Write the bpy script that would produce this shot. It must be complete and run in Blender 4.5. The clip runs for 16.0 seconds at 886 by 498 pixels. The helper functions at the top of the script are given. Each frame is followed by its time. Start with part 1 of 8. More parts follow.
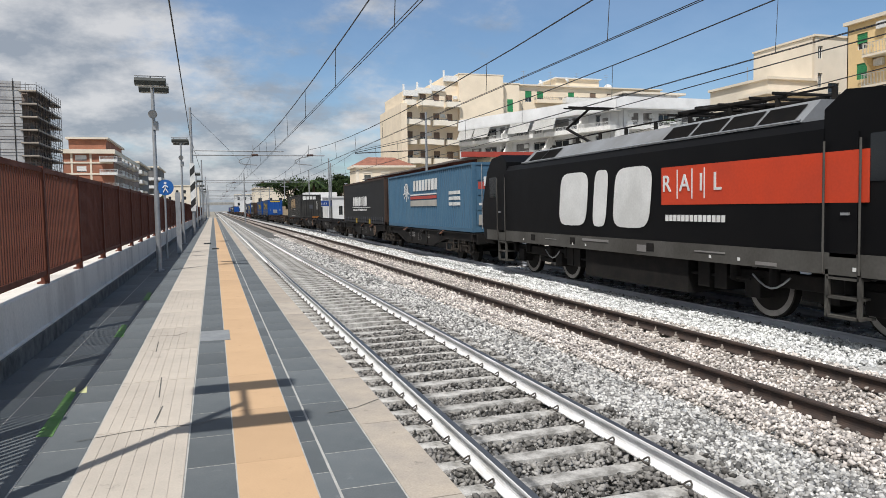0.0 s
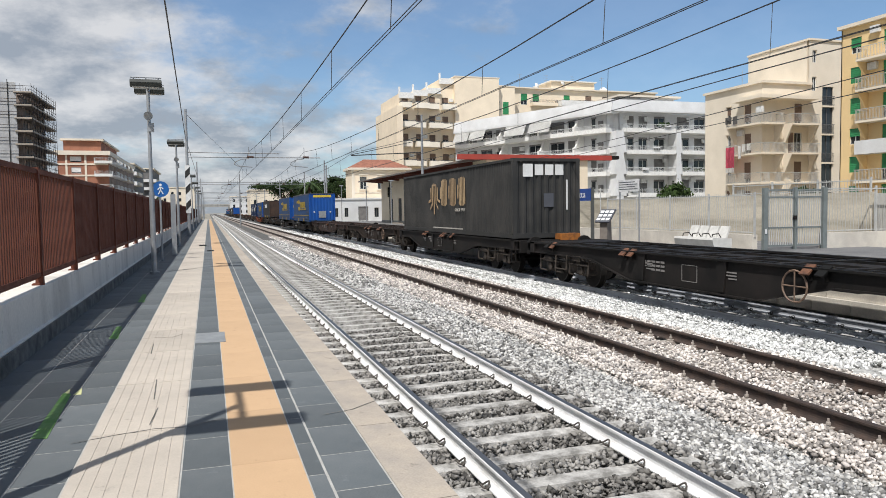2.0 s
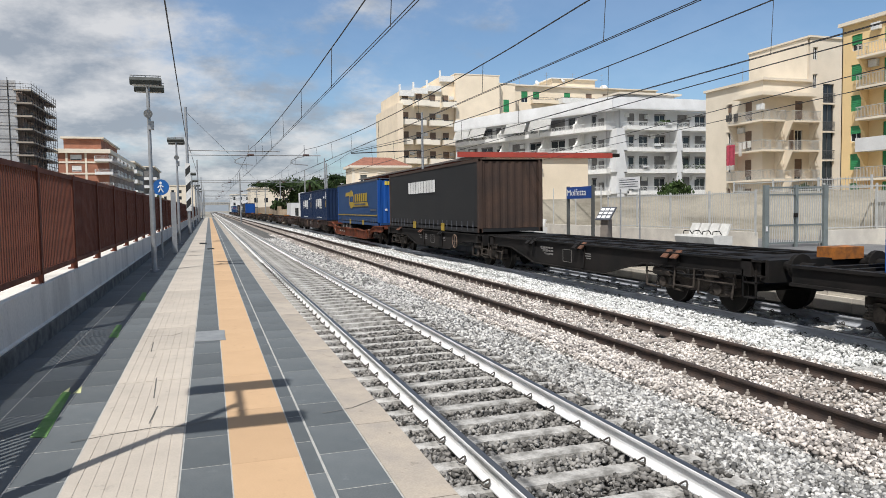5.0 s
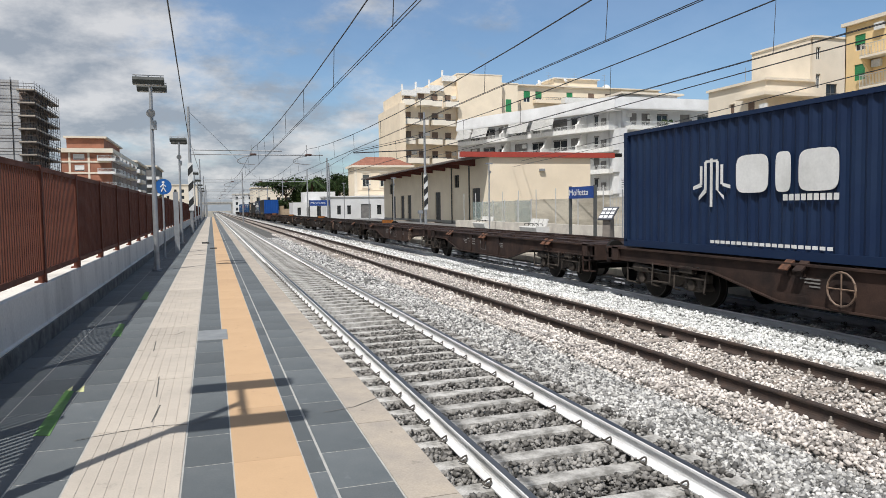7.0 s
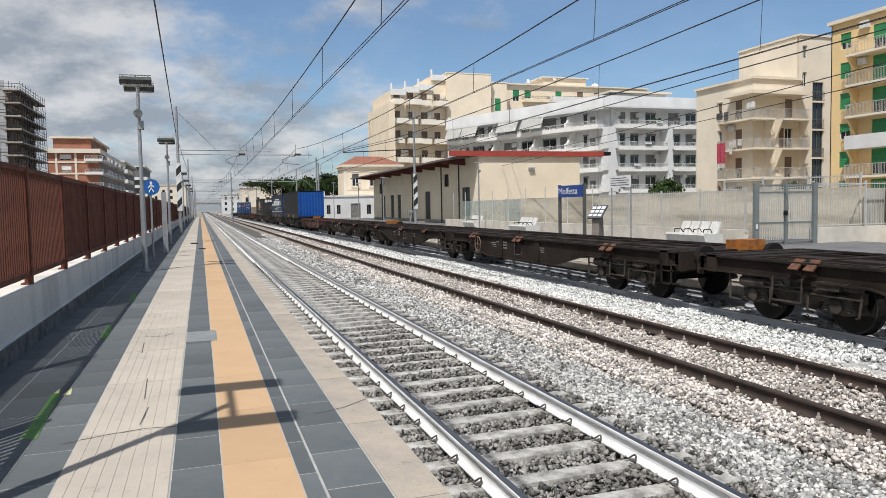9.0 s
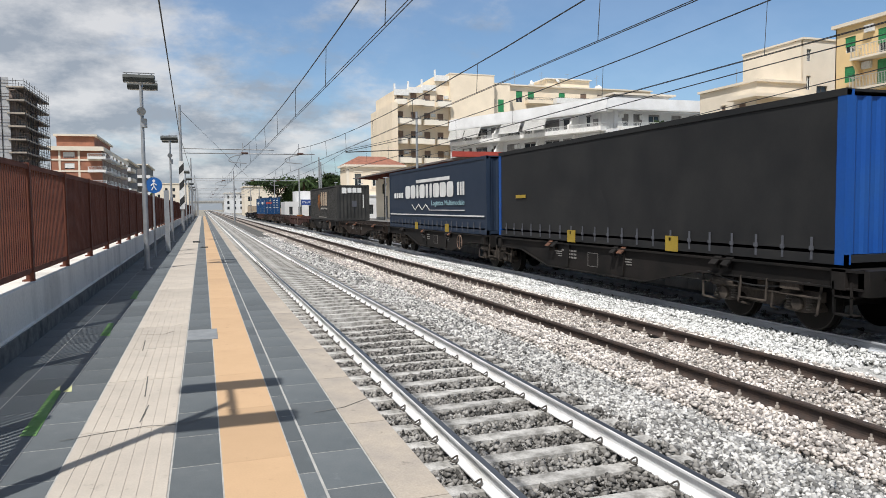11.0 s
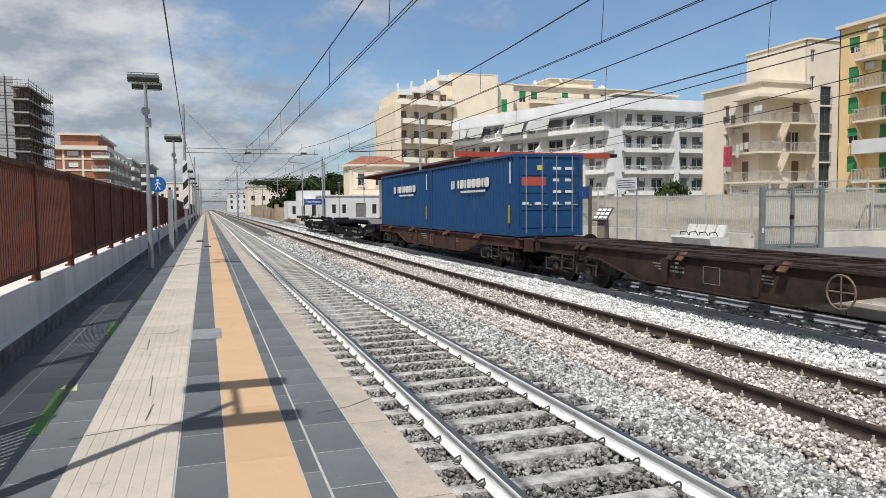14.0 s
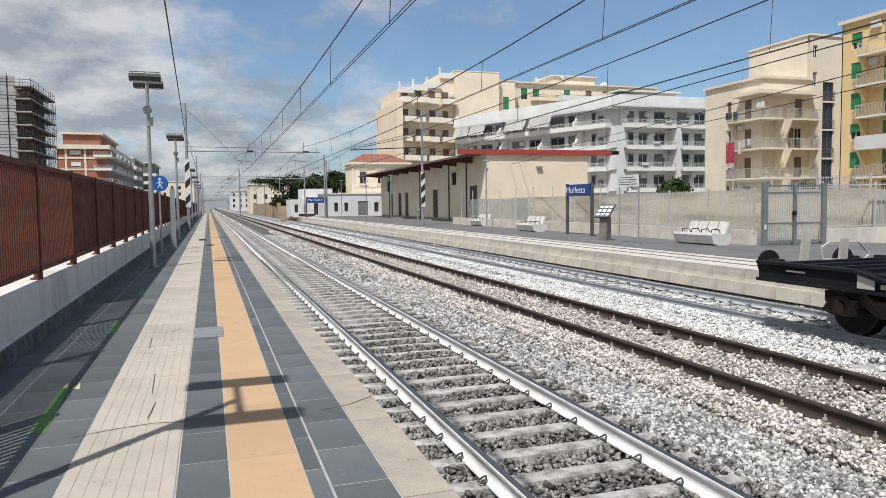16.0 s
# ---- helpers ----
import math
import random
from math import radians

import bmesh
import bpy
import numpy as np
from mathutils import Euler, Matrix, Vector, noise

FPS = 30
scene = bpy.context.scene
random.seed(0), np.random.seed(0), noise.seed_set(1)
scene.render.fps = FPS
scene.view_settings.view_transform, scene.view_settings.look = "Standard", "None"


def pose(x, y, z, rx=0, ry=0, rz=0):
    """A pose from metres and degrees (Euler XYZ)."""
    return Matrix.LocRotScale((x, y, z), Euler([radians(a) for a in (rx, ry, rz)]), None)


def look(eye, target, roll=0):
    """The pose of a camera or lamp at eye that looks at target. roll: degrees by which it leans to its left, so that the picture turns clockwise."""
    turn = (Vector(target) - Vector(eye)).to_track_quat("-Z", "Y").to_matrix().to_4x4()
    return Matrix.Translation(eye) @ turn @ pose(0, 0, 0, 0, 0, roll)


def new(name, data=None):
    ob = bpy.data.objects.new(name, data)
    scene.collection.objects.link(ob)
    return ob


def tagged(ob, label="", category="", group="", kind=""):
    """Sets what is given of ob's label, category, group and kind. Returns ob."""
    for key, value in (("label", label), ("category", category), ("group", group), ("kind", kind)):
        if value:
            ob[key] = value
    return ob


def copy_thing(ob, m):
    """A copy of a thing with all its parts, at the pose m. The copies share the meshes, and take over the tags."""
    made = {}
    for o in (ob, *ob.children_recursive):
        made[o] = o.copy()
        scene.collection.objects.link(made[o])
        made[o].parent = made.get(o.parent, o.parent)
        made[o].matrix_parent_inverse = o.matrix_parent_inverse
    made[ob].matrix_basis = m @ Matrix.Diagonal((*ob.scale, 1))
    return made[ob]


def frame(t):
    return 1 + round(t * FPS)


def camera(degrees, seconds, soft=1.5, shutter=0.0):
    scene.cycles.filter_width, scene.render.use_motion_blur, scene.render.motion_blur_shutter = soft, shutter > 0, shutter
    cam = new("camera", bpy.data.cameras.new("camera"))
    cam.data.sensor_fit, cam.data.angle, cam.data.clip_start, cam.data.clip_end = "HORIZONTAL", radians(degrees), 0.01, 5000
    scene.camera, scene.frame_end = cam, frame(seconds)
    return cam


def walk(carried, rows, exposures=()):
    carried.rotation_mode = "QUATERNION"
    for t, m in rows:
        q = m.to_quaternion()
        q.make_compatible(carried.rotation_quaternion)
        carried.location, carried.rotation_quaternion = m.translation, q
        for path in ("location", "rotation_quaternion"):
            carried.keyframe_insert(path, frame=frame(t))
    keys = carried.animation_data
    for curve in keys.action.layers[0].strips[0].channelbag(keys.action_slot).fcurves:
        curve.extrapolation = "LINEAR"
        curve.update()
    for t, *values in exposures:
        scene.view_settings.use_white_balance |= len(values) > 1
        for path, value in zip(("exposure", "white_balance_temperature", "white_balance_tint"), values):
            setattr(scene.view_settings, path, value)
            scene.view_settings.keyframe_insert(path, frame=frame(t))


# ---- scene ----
cam = camera(63.37, 16.0, soft=0.45)
walk(cam, [
    (0, pose(-0.011, 0.019, 1.636, 86.610, 0.973, -17.732)),
    (0.5, pose(-0.021, 0.010, 1.642, 86.695, 0.926, -17.600)),
    (1, pose(-0.017, 0.013, 1.637, 86.777, 0.887, -17.547)),
    (1.5, pose(-0.018, 0.011, 1.638, 86.667, 0.828, -17.806)),
    (2, pose(-0.017, 0.011, 1.635, 86.797, 0.846, -18.082)),
    (2.5, pose(-0.013, 0.016, 1.642, 86.633, 0.743, -17.830)),
    (3, pose(-0.009, 0.026, 1.638, 86.668, 0.738, -17.836)),
    (3.5, pose(-0.010, 0.003, 1.640, 86.784, 0.713, -18.020)),
    (4, pose(-0.007, 0.027, 1.633, 86.669, 0.901, -18.060)),
    (6.5, pose(-0.011, 0.018, 1.640, 86.604, 0.882, -18.002)),
    (7, pose(-0.009, 0.011, 1.636, 86.598, 0.846, -17.870)),
    (7.5, pose(-0.006, 0.005, 1.642, 86.540, 0.913, -17.924)),
    (8, pose(0.000, 0.006, 1.634, 86.659, 1.063, -18.170)),
    (8.5, pose(0.003, 0.006, 1.639, 86.518, 1.137, -18.505)),
    (9, pose(0.000, 0.013, 1.640, 86.517, 1.104, -18.678)),
    (11.5, pose(0.004, 0.030, 1.633, 86.558, 0.575, -18.449)),
    (12, pose(-0.001, 0.014, 1.638, 86.431, 0.618, -18.383)),
    (12.5, pose(0.001, 0.019, 1.643, 86.364, 0.633, -18.353)),
    (13, pose(0.007, 0.011, 1.639, 86.489, 0.706, -18.425)),
    (13.5, pose(0.004, -0.002, 1.639, 86.618, 0.536, -18.386)),
    (14, pose(-0.010, 0.008, 1.643, 86.554, 0.504, -18.259)),
    (14.5, pose(0.002, -0.004, 1.641, 86.565, 0.510, -17.867)),
    (15, pose(-0.002, -0.000, 1.640, 86.466, 0.728, -17.869)),
    (15.5, pose(0.001, 0.026, 1.638, 86.362, 0.723, -18.085)),
    (16, pose(-0.000, -0.000, 1.641, 86.378, 0.728, -18.086)),
], exposures=[(0, 0.0), (0.5, 0.03), (2.5, 0.1), (4, 0.07), (6.5, 0.08), (7.5, -0.01), (9, -0.01), (11.5, 0.11), (12.5, 0.1), (13, 0.06), (14, 0.01), (15.5, -0.01), (16, -0.03)])

# ---- world, sun ----
SUN_AZ = Vector((-0.65, -0.76, 0.0)).normalized()
SUN_EL = radians(58)
sun_way = Vector((SUN_AZ.x * math.cos(SUN_EL), SUN_AZ.y * math.cos(SUN_EL), math.sin(SUN_EL)))
sun_data = bpy.data.lights.new("sun", "SUN")
sun_data.energy, sun_data.angle, sun_data.color = 4.6, radians(0.55), (1.0, 0.975, 0.945)
sun = new("sun", sun_data)
sun.matrix_basis = look((0, 0, 60), Vector((0, 0, 60)) - sun_way)

world = bpy.data.worlds.new("world")
scene.world = world
world.use_nodes = True
wn, wl = world.node_tree.nodes, world.node_tree.links
wn.clear()
w_out = wn.new("ShaderNodeOutputWorld")
w_bg = wn.new("ShaderNodeBackground")
w_sky = wn.new("ShaderNodeTexSky")
w_sky.sky_type, w_sky.sun_disc = "NISHITA", False
w_sky.sun_elevation, w_sky.sun_rotation = SUN_EL, math.atan2(SUN_AZ.x, SUN_AZ.y)
w_sky.air_density, w_sky.dust_density, w_sky.ozone_density = 1.0, 0.7, 2.2
w_co = wn.new("ShaderNodeTexCoord")
w_sep = wn.new("ShaderNodeSeparateXYZ")
wl.new(w_co.outputs["Generated"], w_sep.inputs[0])


def wmath(op, a, b=None, clamp=False):
    n = wn.new("ShaderNodeMath")
    n.operation, n.use_clamp = op, clamp
    for i, v in enumerate((a, b)):
        if v is None:
            continue
        if isinstance(v, (int, float)):
            n.inputs[i].default_value = v
        else:
            wl.new(v, n.inputs[i])
    return n.outputs[0]


# cloud deck: directions laid onto a flat layer high above
w_h = wmath("ADD", wmath("MAXIMUM", w_sep.outputs["Z"], 0.0), 0.34)
w_u, w_v = wmath("DIVIDE", w_sep.outputs["X"], w_h), wmath("DIVIDE", w_sep.outputs["Y"], w_h)
w_cmb = wn.new("ShaderNodeCombineXYZ")
wl.new(w_u, w_cmb.inputs[0]), wl.new(w_v, w_cmb.inputs[1])


def wnoise(scale, detail, rough, off):
    mp = wn.new("ShaderNodeMapping")
    mp.inputs["Location"].default_value = off
    wl.new(w_cmb.outputs[0], mp.inputs[0])
    n = wn.new("ShaderNodeTexNoise")
    n.inputs["Scale"].default_value, n.inputs["Detail"].default_value, n.inputs["Roughness"].default_value = scale, detail, rough
    wl.new(mp.outputs[0], n.inputs["Vector"])
    return n.outputs["Fac"]


w_n1 = wnoise(1.7, 8, 0.56, (3.1, 0.4, 0))
w_n2 = wnoise(5.2, 8, 0.62, (0.2, 5.0, 0))
w_side = wmath("MULTIPLY", w_sep.outputs["X"], -0.5)
w_dens = wmath("ADD", wmath("ADD", wmath("MULTIPLY", w_n1, 0.8), wmath("MULTIPLY", w_n2, 0.40)), w_side)
w_mask = wn.new("ShaderNodeMapRange")
w_mask.interpolation_type = "SMOOTHSTEP"
w_mask.inputs["From Min"].default_value, w_mask.inputs["From Max"].default_value = 0.42, 0.63
wl.new(w_dens, w_mask.inputs["Value"])
w_lum = wn.new("ShaderNodeMapRange")
w_lum.inputs["From Min"].default_value, w_lum.inputs["From Max"].default_value = 0.44, 0.62
w_lum.inputs["To Min"].default_value, w_lum.inputs["To Max"].default_value = 0.0, 1.0
wl.new(wnoise(3.4, 8, 0.6, (7.0, 2.0, 0)), w_lum.inputs["Value"])
w_cc = wn.new("ShaderNodeMixRGB")
w_cc.inputs[1].default_value, w_cc.inputs[2].default_value = (3.5, 3.9, 4.5, 1), (7.4, 7.4, 7.5, 1)
wl.new(w_lum.outputs[0], w_cc.inputs[0])
w_tint = wn.new("ShaderNodeMixRGB")
w_tint.blend_type = "MULTIPLY"
w_tint.inputs[0].default_value, w_tint.inputs[2].default_value = 1.0, (0.98, 1.13, 1.24, 1)
wl.new(w_sky.outputs[0], w_tint.inputs[1])
w_mix = wn.new("ShaderNodeMixRGB")
wl.new(wmath("ADD", wmath("MULTIPLY", w_mask.outputs[0], 0.84), 0.07), w_mix.inputs[0])
wl.new(w_tint.outputs[0], w_mix.inputs[1]), wl.new(w_cc.outputs[0], w_mix.inputs[2])
wl.new(w_mix.outputs[0], w_bg.inputs["Color"])
w_bg.inputs["Strength"].default_value = 0.093
wl.new(w_bg.outputs[0], w_out.inputs["Surface"])


# ---- materials ----
def mat(name, col, rough=0.6, metal=0.0, spec=0.5, col2=None, scale=3.0, detail=5.0, mix=0.5, grain=0.08, gscale=60.0, bump=0.0, bscale=40.0, coat=0.0, island=0.0, lo=0.38, hi=0.64, squash=None, rand=0.0, spots=0.0):
    """Painted, mineral or metal surface: two colours blended by a broad stain pattern, fine grain, and fine relief."""
    m = bpy.data.materials.new(name)
    m.use_nodes = True
    n, l = m.node_tree.nodes, m.node_tree.links
    b = n["Principled BSDF"]
    co = n.new("ShaderNodeTexCoord")
    src = co.outputs["Object"]
    if squash:
        mp = n.new("ShaderNodeMapping")
        mp.inputs["Scale"].default_value = squash
        l.new(src, mp.inputs[0])
        src = mp.outputs[0]
    col2 = col2 or tuple(c * 0.78 for c in col)
    big = n.new("ShaderNodeTexNoise")
    big.inputs["Scale"].default_value, big.inputs["Detail"].default_value, big.inputs["Roughness"].default_value = scale, detail, 0.6
    l.new(src, big.inputs["Vector"])
    mr = n.new("ShaderNodeMapRange")
    mr.inputs["From Min"].default_value, mr.inputs["From Max"].default_value = lo, hi
    mr.inputs["To Max"].default_value = mix * 2
    l.new(big.outputs["Fac"], mr.inputs["Value"])
    mx = n.new("ShaderNodeMixRGB")
    mx.inputs[1].default_value, mx.inputs[2].default_value = (*col, 1), (*col2, 1)
    mx.use_clamp = True
    l.new(mr.outputs[0], mx.inputs[0])
    out = mx.outputs[0]
    fine = n.new("ShaderNodeTexNoise")
    fine.inputs["Scale"].default_value, fine.inputs["Detail"].default_value = gscale, 3.0
    l.new(co.outputs["Object"], fine.inputs["Vector"])

    def vary(out, source, amount):
        k = n.new("ShaderNodeMapRange")
        k.inputs["To Min"].default_value, k.inputs["To Max"].default_value = 1 - amount, 1 + amount
        l.new(source, k.inputs["Value"])
        v = n.new("ShaderNodeVectorMath")
        v.operation = "SCALE"
        l.new(out, v.inputs[0]), l.new(k.outputs[0], v.inputs["Scale"])
        return v.outputs[0]

    if grain:
        out = vary(out, fine.outputs["Fac"], grain * 2)
    if spots:
        sp = n.new("ShaderNodeTexNoise")
        sp.inputs["Scale"].default_value, sp.inputs["Detail"].default_value, sp.inputs["Roughness"].default_value = 7.0, 6.0, 0.72
        ob_rand = n.new("ShaderNodeObjectInfo")
        sp.noise_dimensions = "4D"
        l.new(co.outputs["Object"], sp.inputs["Vector"])
        wm = n.new("ShaderNodeMath")
        wm.operation = "MULTIPLY"
        wm.inputs[1].default_value = 37.0
        l.new(ob_rand.outputs["Random"], wm.inputs[0]), l.new(wm.outputs[0], sp.inputs["W"])
        sr = n.new("ShaderNodeMapRange")
        sr.inputs["From Min"].default_value, sr.inputs["From Max"].default_value = 0.60, 0.72
        sr.inputs["To Min"].default_value, sr.inputs["To Max"].default_value = 1.0, 1.0 - spots
        l.new(sp.outputs["Fac"], sr.inputs["Value"])
        sv = n.new("ShaderNodeVectorMath")
        sv.operation = "SCALE"
        l.new(out, sv.inputs[0]), l.new(sr.outputs[0], sv.inputs["Scale"])
        out = sv.outputs[0]
    if island:
        ge = n.new("ShaderNodeNewGeometry")
        out = vary(out, ge.outputs["Random Per Island"], island)
    if rand:
        oi = n.new("ShaderNodeObjectInfo")
        out = vary(out, oi.outputs["Random"], rand)
    l.new(out, b.inputs["Base Color"])
    rr = n.new("ShaderNodeMapRange")
    rr.inputs["To Min"].default_value, rr.inputs["To Max"].default_value = max(0.02, rough - 0.12), min(1, rough + 0.12)
    l.new(big.outputs["Fac"], rr.inputs["Value"]), l.new(rr.outputs[0], b.inputs["Roughness"])
    b.inputs["Metallic"].default_value = metal
    b.inputs["Specular IOR Level"].default_value = spec
    if coat:
        b.inputs["Coat Weight"].default_value = coat
    if bump:
        bt = n.new("ShaderNodeTexNoise")
        bt.inputs["Scale"].default_value, bt.inputs["Detail"].default_value = bscale, 4.0
        l.new(co.outputs["Object"], bt.inputs["Vector"])
        bp = n.new("ShaderNodeBump")
        bp.inputs["Strength"].default_value, bp.inputs["Distance"].default_value = bump, 0.02
        l.new(bt.outputs["Fac"], bp.inputs["Height"]), l.new(bp.outputs[0], b.inputs["Normal"])
    return m


SLATE = mat("slate_tile", (0.098, 0.110, 0.114), 0.7, spec=0.3, col2=(0.14, 0.15, 0.152), scale=1.3, grain=0.12, gscale=90, bump=0.15, bscale=120, rand=0.16, spots=-0.45)
GROUT = mat("pale_grout", (0.42, 0.41, 0.38), 0.9, scale=6, grain=0.1)
TACTILE = mat("cream_tactile_paving", (0.485, 0.43, 0.36), 0.8, spec=0.25, col2=(0.40, 0.355, 0.30), scale=1.1, grain=0.08, gscale=110, bump=0.1, bscale=150, rand=0.07, spots=0.4)
YELLOW = mat("ochre_tactile_paving", (0.52, 0.345, 0.2), 0.8, spec=0.3, col2=(0.48, 0.32, 0.185), scale=1.2, grain=0.06, gscale=100, bump=0.1, bscale=150, rand=0.05, spots=0.3)
COPING = mat("worn_concrete_coping", (0.42, 0.36, 0.29), 0.9, spec=0.25, col2=(0.32, 0.285, 0.245), scale=2.0, grain=0.1, gscale=70, bump=0.2, bscale=60, rand=0.08, spots=0.5)
CONCRETE = mat("weathered_concrete", (0.42, 0.41, 0.38), 0.9, col2=(0.3, 0.29, 0.27), scale=0.9, grain=0.12, gscale=30, bump=0.25, bscale=25)
WALLC = mat("rendered_concrete_wall", (0.66, 0.63, 0.57), 0.9, col2=(0.48, 0.455, 0.41), scale=1.7, grain=0.08, gscale=30, bump=0.2, bscale=30, squash=(1, 1, 0.22), lo=0.45, hi=0.7, spots=0.45)
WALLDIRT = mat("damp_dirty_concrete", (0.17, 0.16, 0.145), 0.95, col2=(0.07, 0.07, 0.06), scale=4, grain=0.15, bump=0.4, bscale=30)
SLEEPER = mat("dusty_concrete_sleeper", (0.52, 0.50, 0.465), 0.95, col2=(0.21, 0.2, 0.18), spots=0.4, scale=5, grain=0.2, gscale=50, bump=0.3, bscale=50, rand=0.12)
SLEEPER_RUST = mat("rust_stained_sleeper", (0.40, 0.36, 0.32), 0.95, col2=(0.30, 0.25, 0.21), scale=4, grain=0.15, gscale=50, bump=0.3, bscale=50, rand=0.1)
RAILWHITE = mat("white_limewashed_rail", (0.76, 0.76, 0.76), 0.7, col2=(0.58, 0.57, 0.55), scale=9, grain=0.08, squash=(1, 0.2, 1))
RAILGREY = mat("grey_limewashed_rail", (0.44, 0.46, 0.49), 0.7, col2=(0.33, 0.34, 0.36), scale=9, grain=0.08, squash=(1, 0.2, 1))
RAILTOP = mat("polished_rail_steel", (0.055, 0.06, 0.07), 0.42, metal=0.3, col2=(0.08, 0.085, 0.095), scale=3, grain=0.03, squash=(1, 0.05, 1))
RAILRUST = mat("dark_rusty_rail", (0.036, 0.026, 0.022), 0.8, col2=(0.065, 0.042, 0.032), scale=6, grain=0.15, bump=0.2, bscale=60)
# bed colour set very dark to draw the shade in gaps between stones
BALLAST = mat("gap_shade_ballast_bed", (0.075, 0.072, 0.066), 0.95, col2=(0.12, 0.115, 0.105), scale=14, grain=0.35, gscale=32, bump=1.0, bscale=26)
BALLASTW = mat("pale_ballast_bed", (0.36, 0.355, 0.34), 0.95, col2=(0.46, 0.455, 0.44), scale=10, grain=0.3, gscale=30, bump=1.0, bscale=26)
STONE = mat("crushed_grey_stone", (0.42, 0.41, 0.39), 0.92, col2=(0.32, 0.312, 0.295), scale=0.9, grain=0.12, gscale=60, island=0.8, bump=0.25, bscale=60)
STONED = mat("dark_track_stone", (0.23, 0.22, 0.204), 0.95, spec=0.2, col2=(0.15, 0.141, 0.13), scale=1.0, grain=0.12, gscale=60, island=0.75, bump=0.25, bscale=60)
STONEP = mat("crushed_warm_stone", (0.60, 0.55, 0.505), 0.92, col2=(0.42, 0.38, 0.345), scale=1.4, grain=0.12, gscale=60, island=0.62, bump=0.25, bscale=60)
STONEW = mat("limewashed_stone", (0.72, 0.72, 0.70), 0.92, col2=(0.55, 0.55, 0.535), scale=1.4, grain=0.1, gscale=60, island=0.42, bump=0.25, bscale=60)
EARTH = mat("dry_grey_earth", (0.3, 0.27, 0.22), 0.95, col2=(0.2, 0.19, 0.15), scale=0.2, grain=0.2, gscale=8, bump=0.5, bscale=10)
ASPHALT = mat("asphalt", (0.12, 0.12, 0.12), 0.9, col2=(0.17, 0.165, 0.16), scale=0.6, grain=0.15, gscale=50, bump=0.3, bscale=80)
FENCE = mat("rust_brown_painted_steel", (0.15, 0.052, 0.032), 0.7, spec=0.2, col2=(0.105, 0.036, 0.023), scale=2.0, grain=0.06)
GALV = mat("galvanised_steel", (0.38, 0.39, 0.4), 0.5, metal=0.55, col2=(0.3, 0.31, 0.32), scale=5, grain=0.06)
DARKSTEEL = mat("dark_grimy_steel", (0.010, 0.0095, 0.009), 0.75, spec=0.15, col2=(0.02, 0.0175, 0.0155), scale=3, grain=0.15, bump=0.1)
BLACKFRAME = mat("black_painted_wagon_frame", (0.0085, 0.0083, 0.008), 0.7, spec=0.18, col2=(0.02, 0.017, 0.0155), scale=1.4, grain=0.15)
BROWNFRAME = mat("dusty_brown_wagon_frame", (0.052, 0.031, 0.024), 0.75, spec=0.2, col2=(0.022, 0.016, 0.0145), scale=1.6, grain=0.2)
REDFRAME = mat("red_oxide_wagon_frame", (0.082, 0.035, 0.027), 0.7, spec=0.2, col2=(0.047, 0.025, 0.021), scale=1.6, grain=0.18)
ORANGEFRAME = mat("faded_orange_wagon_frame", (0.19, 0.052, 0.024), 0.75, spec=0.15, col2=(0.07, 0.028, 0.018), scale=1.4, grain=0.18)
NAVYFRAME = mat("blue_black_pocket_wagon", (0.007, 0.008, 0.014), 0.75, spec=0.15, col2=(0.018, 0.018, 0.02), scale=1.0, grain=0.12)
STEELRIM = mat("worn_wheel_steel", (0.3, 0.29, 0.28), 0.4, metal=0.8)
RIMDARK = mat("dusty_wheel_rim", (0.05, 0.046, 0.042), 0.6, metal=0.3, spec=0.3)
PLATE = mat("worn_orange_plate", (0.42, 0.15, 0.03), 0.7, spec=0.2, col2=(0.16, 0.07, 0.03), scale=5)
TAN = mat("rust_brown_spigot", (0.16, 0.075, 0.045), 0.75, spec=0.2, col2=(0.06, 0.036, 0.028), scale=6, grain=0.2)
DUSTFRAME = mat("grimy_brown_black_frame", (0.018, 0.0135, 0.011), 0.78, spec=0.15, col2=(0.036, 0.026, 0.021), scale=1.6, grain=0.2)
BOGIEM = mat("dusty_bogie_steel", (0.03, 0.026, 0.0225), 0.78, spec=0.15, col2=(0.08, 0.066, 0.055), scale=4, grain=0.25)
SPRINGM = mat("dusty_spring_coil", (0.085, 0.075, 0.065), 0.7, spec=0.3, col2=(0.05, 0.043, 0.037), scale=4)


# ---- mesh helpers ----
def box(bm, x0, x1, y0, y1, z0, z1):
    v = [bm.verts.new(p) for p in ((x0, y0, z0), (x1, y0, z0), (x1, y1, z0), (x0, y1, z0), (x0, y0, z1), (x1, y0, z1), (x1, y1, z1), (x0, y1, z1))]
    for f in ((0, 3, 2, 1), (4, 5, 6, 7), (0, 1, 5, 4), (1, 2, 6, 5), (2, 3, 7, 6), (3, 0, 4, 7)):
        bm.faces.new([v[i] for i in f])
    return v


def prism(bm, profile, axis, a, b):
    """A closed outline of (u, v) pairs swept along an axis from a to b. u, v are the other two axes in order."""
    def at(p, s):
        return {"x": (s, p[0], p[1]), "y": (p[0], s, p[1]), "z": (p[0], p[1], s)}[axis]
    lo, hi = [bm.verts.new(at(p, a)) for p in profile], [bm.verts.new(at(p, b)) for p in profile]
    k = len(profile)
    for i in range(k):
        bm.faces.new((lo[i], lo[(i + 1) % k], hi[(i + 1) % k], hi[i]))
    bm.faces.new(lo[::-1]), bm.faces.new(hi)


